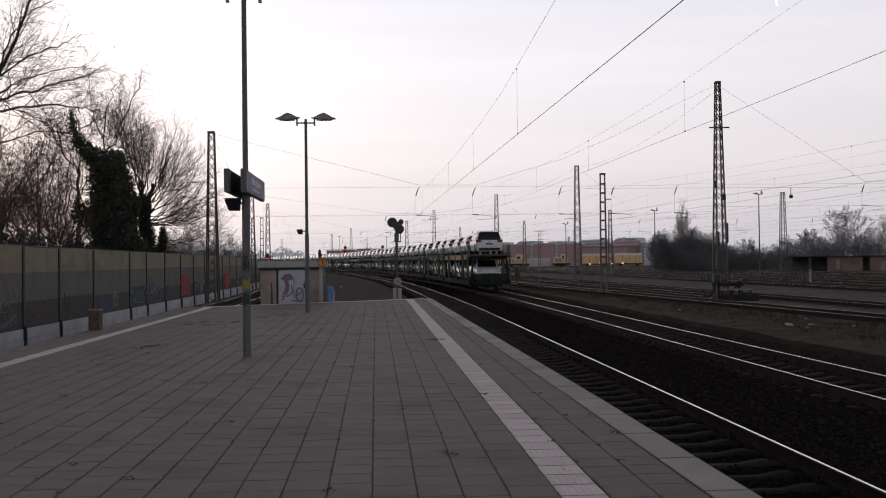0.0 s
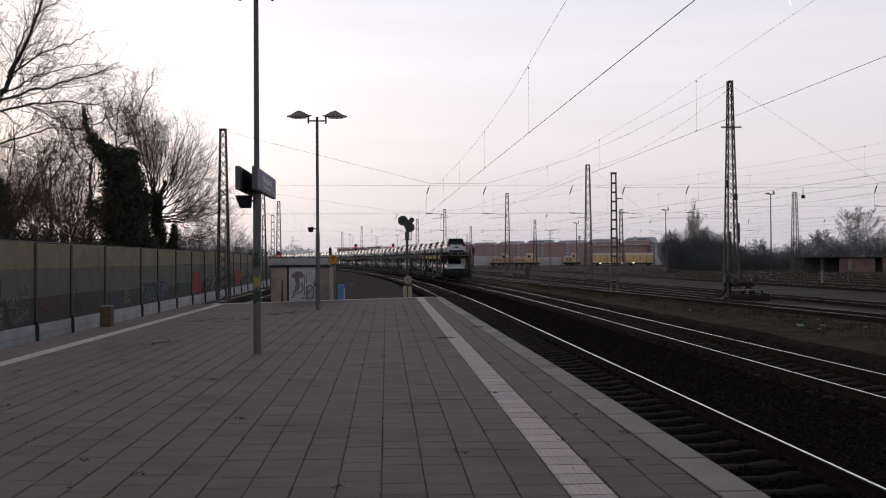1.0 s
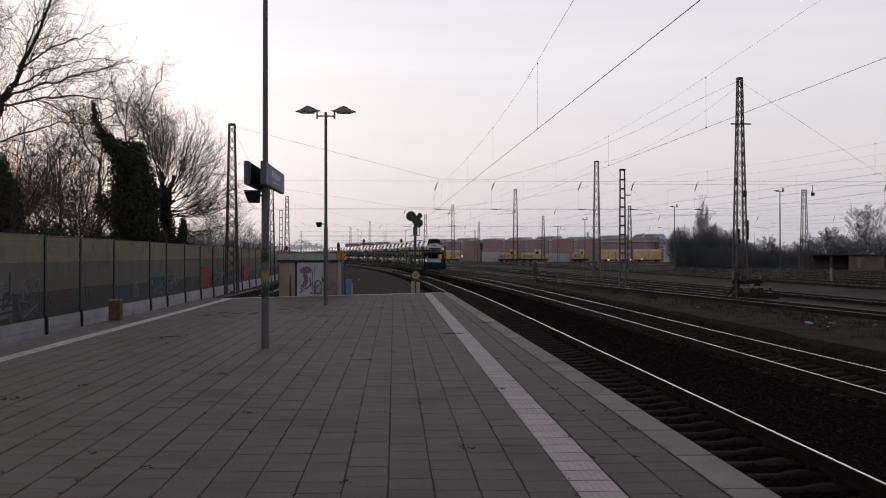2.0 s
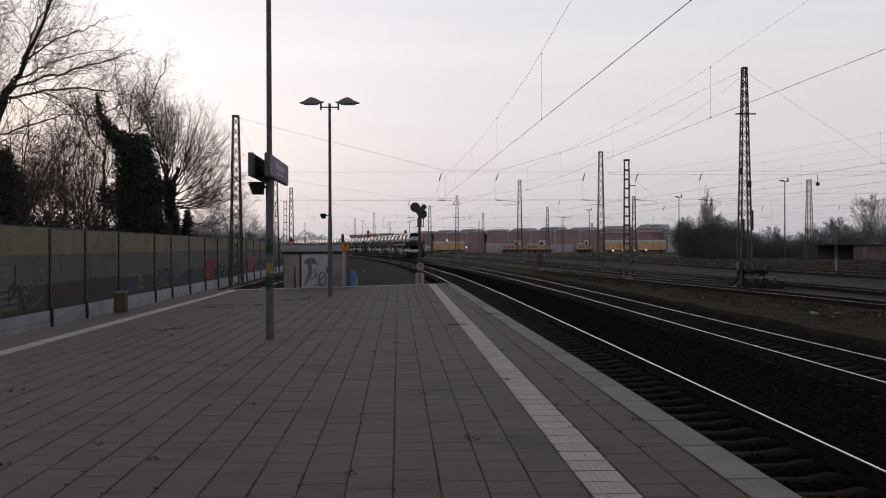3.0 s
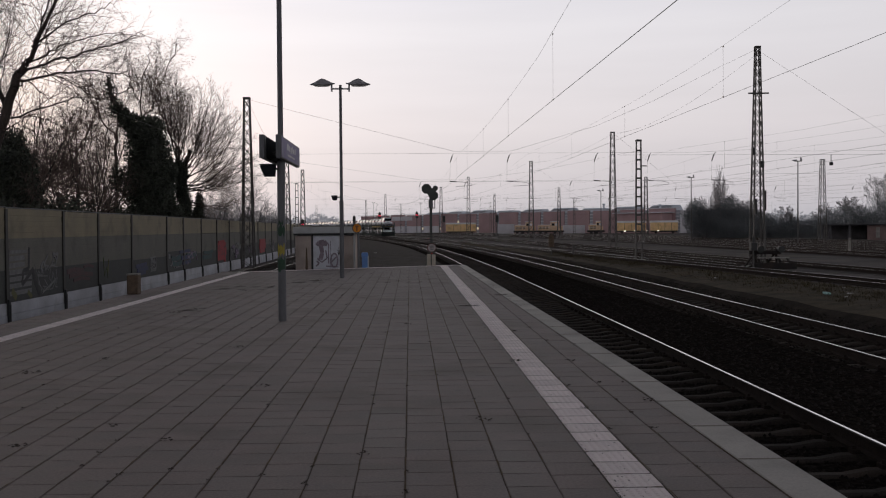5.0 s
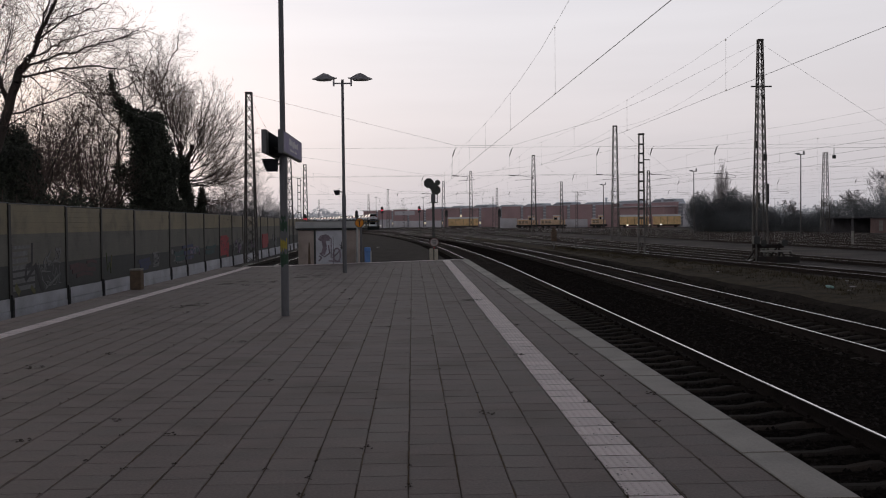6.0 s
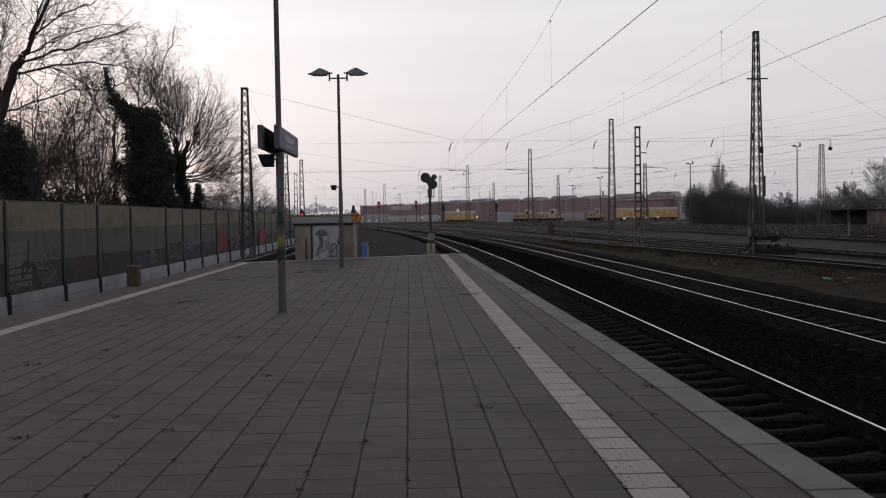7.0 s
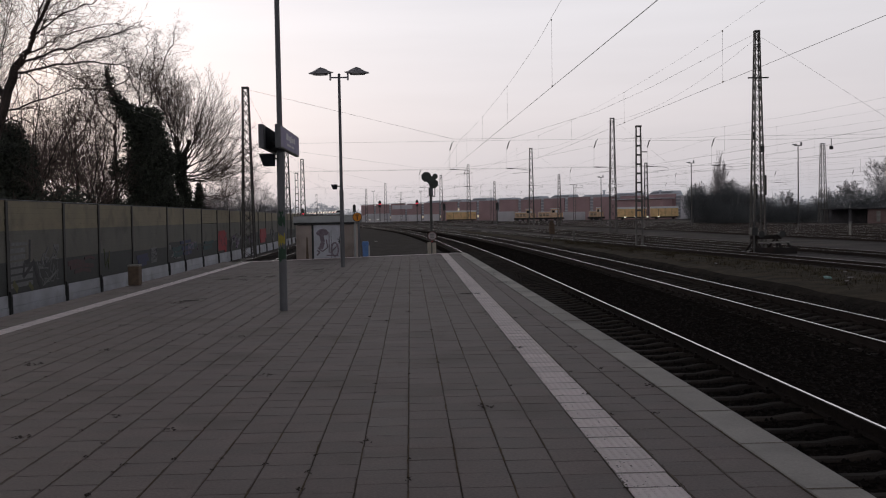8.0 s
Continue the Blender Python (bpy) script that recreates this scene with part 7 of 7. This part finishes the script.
def fan_tree():
    """A wide fan of limbs that curve outwards and up from a forked, ivy-hung trunk."""
    rng = random.Random(52)
    stems = [([(0, 0, 0), (0.05, 0, 3.0), (0.1, 0, 5.6), (0.5, 0, 7.2)], 0.26, 0.10, False), ([(0.05, 0, 3.2), (-0.4, 0.2, 5.4), (-0.2, 0.2, 7.4)], 0.16, 0.07, False)]
    for k in range(34):
        t = (k + 0.5) / 34
        lean = radians(-34 + 134 * t)                     # from up-left over the top to low on the other side
        le = (5.3 - 1.0 * abs(t - 0.5)) * rng.uniform(0.8, 1.06)
        y = (-1) ** k * rng.uniform(0.3, 2.2)
        z0 = 7.0 - 2.5 * t + rng.uniform(-0.5, 0.5)
        x0 = 0.08 + 0.1 * max(0, z0 - 5) if t > 0.35 else -0.25
        turn = lean - 0.55 * math.sin(lean) * rng.uniform(0.5, 1.3)   # the outer half bends upwards
        a, b = Vector((math.sin(lean + 0.12), math.cos(lean + 0.12))), Vector((math.sin(turn), math.cos(turn)))
        p1 = a * le * 0.3
        p2 = p1 + (a + b) * 0.5 * le * 0.35
        p3 = p2 + b * le * 0.38
        stems.append(([(x0, 0, z0)] + [(x0 + p.x, y * f, z0 + p.y) for p, f in ((p1, 0.35), (p2, 0.75), (p3, 1.0))], 0.044 - 0.008 * t, 0.006, True))
    spec = ((4.6, 34, 0.36, 4, 0.05, 0.12, 0.16), (6.0, 36, 0.42, 2, 0.04, 0.12, 0.15), (7.0, 36, 0.45, 1, 0.03, 0.08, 0.2))
    grown_tree("round-crowned bare tree with a fan of fine branches", (-13.55, 58.5, GZ), stems, spec, 53, fine=0.005, crook=0.05)


fan_tree()
SPRAY_THICK = ((3.6, 46, 0.42, 4, 0.02, 0.18, 0.15), (4.6, 48, 0.48, 2, -0.02, 0.15, 0.15), (5.5, 46, 0.55, 1, -0.06, 0.1, 0.2))
for k, (x, y, h) in enumerate(((-17.6, 45.0, 9.2), (-20.0, 51.0, 10.6), (-15.3, 47.0, 7.6), (-22.0, 58.0, 11.4), (-18.4, 57.0, 10.0), (-16.9, 53.0, 8.4), (-24.0, 68.0, 12.0), (-19.6, 64.0, 10.6),
                               (-14.8, 39.0, 6.2))):
    rng_t = random.Random(60 + k)
    grown_tree("slender bare young tree in the thicket", (x, y, GZ), crown_stems(rng_t, h, 0.06 + 0.004 * h, h * 0.42, 7, h * 0.55, 4, 66), SPRAY_THICK, 160 + k, fine=0.005, crook=0.07)
for k in range(6):
    rng_t = random.Random(300 + k)
    h = 3.6 + rng_t.uniform(0, 1.3)
    x, y = -15.6 - (k * 37 % 11) * 0.55, 54 + k * 3.4
    stems = [([(rng_t.gauss(0, 0.25), rng_t.gauss(0, 0.25), 0), (rng_t.gauss(0, 0.5), rng_t.gauss(0, 0.5), h * 0.5), (rng_t.gauss(0, 1.1), rng_t.gauss(0, 1.1), h * rng_t.uniform(0.8, 1.1))], 0.045, 0.008, True) for _ in range(9)]
    grown_tree("bushy bare hazel in the undergrowth", (x, y, GZ), stems, ((3.2, 34, 0.34, 3, 0.04, 0.12, 0.2), (4.5, 38, 0.42, 2, 0.02, 0.12, 0.2), (6.0, 38, 0.45, 1, 0, 0.1, 0.2)), 320 + k, fine=0.005, crook=0.05, name="hazel_bush")


def ivy_tree():
    tr = thing("ivy_covered_tree", "leaning dead tree wrapped in thick dark ivy", "tree", at=pose(-14.45, 52.5, GZ))
    path = [(0.5, 0, 0), (0.35, 0, 2.5), (0.15, 0, 5.0), (-0.1, 0, 7.2), (-0.9, 0, 8.7), (-1.4, 0, 9.7), (-1.55, 0, 10.6)]
    trunk = Geo()
    for k, (p, q) in enumerate(zip(path, path[1:])):
        trunk.tube(p, q, 0.28 - 0.035 * k, 0.28 - 0.035 * (k + 1), n=9, caps=False)
    part("trunk", trunk, M_BARK, tr)
    lobes = [(0.52 + 0.12 * math.sin(k * 1.9), 0, 0.8 + 0.75 * k, 1.5 - 0.035 * k + 0.14 * math.sin(k * 2.7), 1.2, 0.95) for k in range(10)]
    lobes += [(0.75, 0, 8.1, 0.75, 0.7, 0.6), (-0.15, 0, 8.2, 0.65, 0.6, 0.6), (-0.6, 0, 8.5, 0.5, 0.5, 0.6), (-1.05, 0, 9.0, 0.46, 0.45, 0.6), (-1.4, 0, 9.8, 0.34, 0.34, 0.55), (-1.5, 0, 10.4, 0.22, 0.22, 0.4),
              (1.7, 0, 5.6, 0.4, 0.4, 0.9), (1.9, 0, 3.4, 0.5, 0.5, 1.0), (-1.1, 0, 5.3, 0.45, 0.45, 0.8), (-1.2, 0, 3.2, 0.5, 0.5, 0.8)]
    part("ivy", leaves(lobes, 66000, 0.085, 5), M_IVY, tr, "dense dark green ivy")
    _t, limb, twig = grow((-1.2, 0, 8.6), 4.5, 0.08, 77, spread=0.7, limbs=7, subs=5, twigs=4, tips=3, up=0.4)
    tagged(part("branchwork", limb, M_BARK, tr), kind="stuff")
    tagged(part("twig_crown", twig, M_TWIG, tr), kind="stuff")


ivy_tree()


def ivy_trunk(x, y, h, w, seed):
    b = thing("ivy_column", "dark ivy climbing a tree trunk in the thicket", "ivy", at=pose(x, y, GZ), group="ivy in the thicket")
    rng = random.Random(seed)
    lobes = [(rng.uniform(-0.2, 0.2), 0, z, w * rng.uniform(0.7, 1.1), w, 0.9) for z in [0.5 + 0.9 * k for k in range(int(h / 0.9))]]
    part("stem", Geo().tube((0, 0, 0), (0, 0, h * 0.95), 0.18, 0.06, n=7), M_BARK, b)
    part("foliage", leaves(lobes, int(3200 * h * w), 0.075, seed), M_IVY, b)


for x, y, h, w, seed in ((-16.5, 40.0, 7.0, 0.62, 3), (-15.9, 40.5, 6.6, 0.5, 4), (-15.3, 39.5, 5.6, 0.85, 7), (-16.2, 39.0, 5.4, 0.9, 8), (-14.15, 57.6, 6.9, 0.55, 6), (-13.3, 58.0, 6.9, 0.42, 11),
                         (-13.35, 62.0, 5.1, 0.34, 12), (-17.5, 46.0, 5.2, 0.5, 13)):
    ivy_trunk(x, y, h, w, seed)


def shrub(label, x, y, lobes, count, size, seed, material, far=False, stems=14, h=3.0, group="shrubs"):
    sh = thing("shrub", label, "shrub", at=pose(x, y, GZ), group=group)
    rng = random.Random(seed)
    st = Geo()
    for _ in range(stems):
        l = rng.choice(lobes)
        p = Vector((l[0] + rng.uniform(-0.6, 0.6) * l[3], l[1] + rng.uniform(-0.6, 0.6) * l[4], 0))
        q = p + Vector((rng.gauss(0, 0.3), rng.gauss(0, 0.3), h * rng.uniform(0.7, 1.15)))
        mid = (p + q) / 2 + Vector((rng.gauss(0, 0.12), rng.gauss(0, 0.12), 0))
        st.tube(p, mid, 0.035 * h / 3, 0.025 * h / 3, n=4, caps=False)
        st.tube(mid, q, 0.025 * h / 3, 0.008, n=4, caps=False)
    tagged(part("stem_thicket", st, M_TWIG_FAR if far else M_TWIG, sh), kind="stuff")
    tagged(part("foliage", leaves(lobes, count, size, seed), material, sh), kind="stuff")
    return sh


# dark undergrowth along the barrier
for k in range(15):
    rr = random.Random(100 + k)
    y = 20 + k * 3.3
    x = bend(-13.7, 50, 1500, y)[0] - rr.uniform(0, 1.4)
    lob = [(rr.uniform(-1.0, 1.0), rr.uniform(-1.6, 1.6), rr.uniform(0.8, 3.2), 1.1, 1.5, rr.uniform(0.6, 1.0)) for _ in range(6)]
    shrub("dark evergreen undergrowth behind the noise barrier", x, y, lob, 4600, 0.09, 200 + k, M_IVY, stems=4, h=3.4, group="undergrowth")
SPRAY_ROUND = ((4.2, 40, 0.42, 3, 0.03, 0.12, 0.1), (4.6, 42, 0.48, 2, 0.0, 0.1, 0.1), (4.6, 40, 0.5, 1, 0.0, 0.08, 0.1))
for k, (x, y, h) in enumerate(((-20.2, 96, 6.2), (-18.4, 99, 7.4), (-16.9, 101, 7.8), (-15.5, 103, 6.8), (-21.5, 104, 7.0), (-14.2, 106, 5.4), (-17.6, 92, 5.4), (-19.2, 94, 5.8), (-15.9, 96, 5.2), (-22.6, 99, 6.4), (-13.8, 100, 4.4))):
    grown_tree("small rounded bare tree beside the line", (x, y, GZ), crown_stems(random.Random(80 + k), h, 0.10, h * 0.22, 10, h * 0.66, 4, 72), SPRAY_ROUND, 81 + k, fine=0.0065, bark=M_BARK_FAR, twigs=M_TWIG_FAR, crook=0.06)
shrub("low bare thicket beside the line", -16.0, 74, [(0, 0, 1.4, 2.0, 4.0, 1.4), (-2, 6, 1.8, 2, 4, 1.6), (-3, 14, 1.6, 2, 5, 1.6)], 6000, 0.14, 9, M_TWIG, stems=60, h=3.6)
shrub("low bare thicket beside the line", -24.0, 112, [(0, 0, 1.8, 4.0, 4.0, 2.0), (-5, 6, 2.2, 4, 4, 2.2), (4, 10, 1.6, 3, 5, 1.8)], 7000, 0.2, 10, M_TWIG_FAR, far=True, stems=70, h=4.6)

# the dark clump and the trees across the yard, with haze painted into their colours
# poplar twigs painted pale grey in place of the haze in front of them
M_POPLAR = mat("poplar_bark_hazed", (0.40, 0.37, 0.37), 0.9, var=0.2, scale=0.4, bump=0)
shrub("dense dark evergreen clump across the yard, paled for haze", 55.5, 178, [(-2.6, 0, 3.6, 2.4, 3, 3.8), (0.6, 0, 3.0, 3.0, 3, 3.3), (4.0, 1, 3.9, 3.0, 3, 4.2), (7.6, 2, 3.2, 2.8, 3, 3.6), (11.0, 2, 2.4, 3.0, 3, 2.5), (3.5, -1, 1.6, 7, 2, 1.8)],
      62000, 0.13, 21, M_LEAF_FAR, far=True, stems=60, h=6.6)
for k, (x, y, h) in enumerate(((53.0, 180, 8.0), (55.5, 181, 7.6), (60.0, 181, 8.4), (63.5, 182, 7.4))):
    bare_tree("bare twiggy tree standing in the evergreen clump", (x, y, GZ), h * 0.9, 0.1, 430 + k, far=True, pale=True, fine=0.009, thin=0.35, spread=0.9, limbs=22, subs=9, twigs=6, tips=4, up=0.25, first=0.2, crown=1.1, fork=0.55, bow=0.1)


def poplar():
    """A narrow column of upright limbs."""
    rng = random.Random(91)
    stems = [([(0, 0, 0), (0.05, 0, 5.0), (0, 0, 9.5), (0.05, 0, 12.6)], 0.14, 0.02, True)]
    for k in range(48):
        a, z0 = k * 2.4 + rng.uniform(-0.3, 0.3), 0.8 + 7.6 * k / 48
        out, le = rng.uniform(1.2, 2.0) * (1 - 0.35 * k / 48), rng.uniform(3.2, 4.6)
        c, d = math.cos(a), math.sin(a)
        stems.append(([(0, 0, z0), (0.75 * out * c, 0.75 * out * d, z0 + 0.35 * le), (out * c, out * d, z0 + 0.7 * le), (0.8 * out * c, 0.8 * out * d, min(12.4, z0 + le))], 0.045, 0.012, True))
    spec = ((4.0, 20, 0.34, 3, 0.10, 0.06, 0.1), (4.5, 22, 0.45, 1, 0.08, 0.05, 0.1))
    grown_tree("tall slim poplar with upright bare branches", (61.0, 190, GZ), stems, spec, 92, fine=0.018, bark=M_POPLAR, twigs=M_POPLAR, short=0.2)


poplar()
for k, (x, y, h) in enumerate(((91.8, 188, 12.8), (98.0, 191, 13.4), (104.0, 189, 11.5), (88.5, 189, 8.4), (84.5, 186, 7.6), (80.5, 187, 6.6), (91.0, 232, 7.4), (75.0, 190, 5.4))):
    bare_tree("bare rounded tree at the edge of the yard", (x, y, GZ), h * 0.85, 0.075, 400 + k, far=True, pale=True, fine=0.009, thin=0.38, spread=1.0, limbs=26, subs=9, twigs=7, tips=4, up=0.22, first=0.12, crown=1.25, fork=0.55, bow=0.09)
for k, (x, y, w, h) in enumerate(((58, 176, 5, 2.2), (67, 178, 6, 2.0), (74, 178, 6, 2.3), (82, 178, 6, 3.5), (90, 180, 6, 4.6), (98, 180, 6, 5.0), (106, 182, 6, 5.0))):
    shrub("dark thicket at the edge of the yard, paled for haze", x, y, [(0, 0, h * 0.8, w, 3, h), (w * 0.6, 1, h * 0.7, w * 0.6, 2, h * 0.8)], 12000, 0.135, 500 + k, M_LEAF_FAR, far=True, stems=10, h=h * 1.4)


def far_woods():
    """The line of woods along the horizon; haze is painted into its pale, glowing colour."""
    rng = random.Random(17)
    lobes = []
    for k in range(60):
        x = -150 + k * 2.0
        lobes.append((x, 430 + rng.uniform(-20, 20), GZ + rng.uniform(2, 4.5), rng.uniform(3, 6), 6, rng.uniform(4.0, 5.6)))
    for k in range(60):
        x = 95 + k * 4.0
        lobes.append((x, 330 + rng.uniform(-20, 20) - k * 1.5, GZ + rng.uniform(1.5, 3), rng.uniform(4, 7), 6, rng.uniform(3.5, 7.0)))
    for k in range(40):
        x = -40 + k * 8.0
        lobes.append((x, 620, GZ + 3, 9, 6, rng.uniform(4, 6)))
    tagged(part("backdrop", leaves(lobes, 60000, 0.6, 18, (0.9, 1.0)), M_LEAF_HAZE), "line of distant bare woods on the horizon, haze painted as pale glow", "woods", kind="structure")


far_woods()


def motions():
    """The train runs away along the second track."""
    times = [k * 1.0 for k in range(9)]
    for ob, a, b, z, turn in TRAIN:
        rows = []
        for t in times:
            s = tail_at(t)
            xa, ya, _h = bend(8.52, 35, 1150, s + a)
            xb, yb, _h = bend(8.52, 35, 1150, s + b)
            h = math.degrees(math.atan2(-(xb - xa), yb - ya))
            if turn:
                rows.append((t, pose((xa + xb) / 2, (ya + yb) / 2, RAIL_Z + z, 0, 0, h + turn)))
            elif z > 0:
                rows.append((t, pose((xa + xb) / 2, (ya + yb) / 2, RAIL_Z + z, 0, 0, h)))
            else:
                rows.append((t, pose(xa, ya, RAIL_Z, 0, 0, h)))
        walk(ob, rows)


motions()
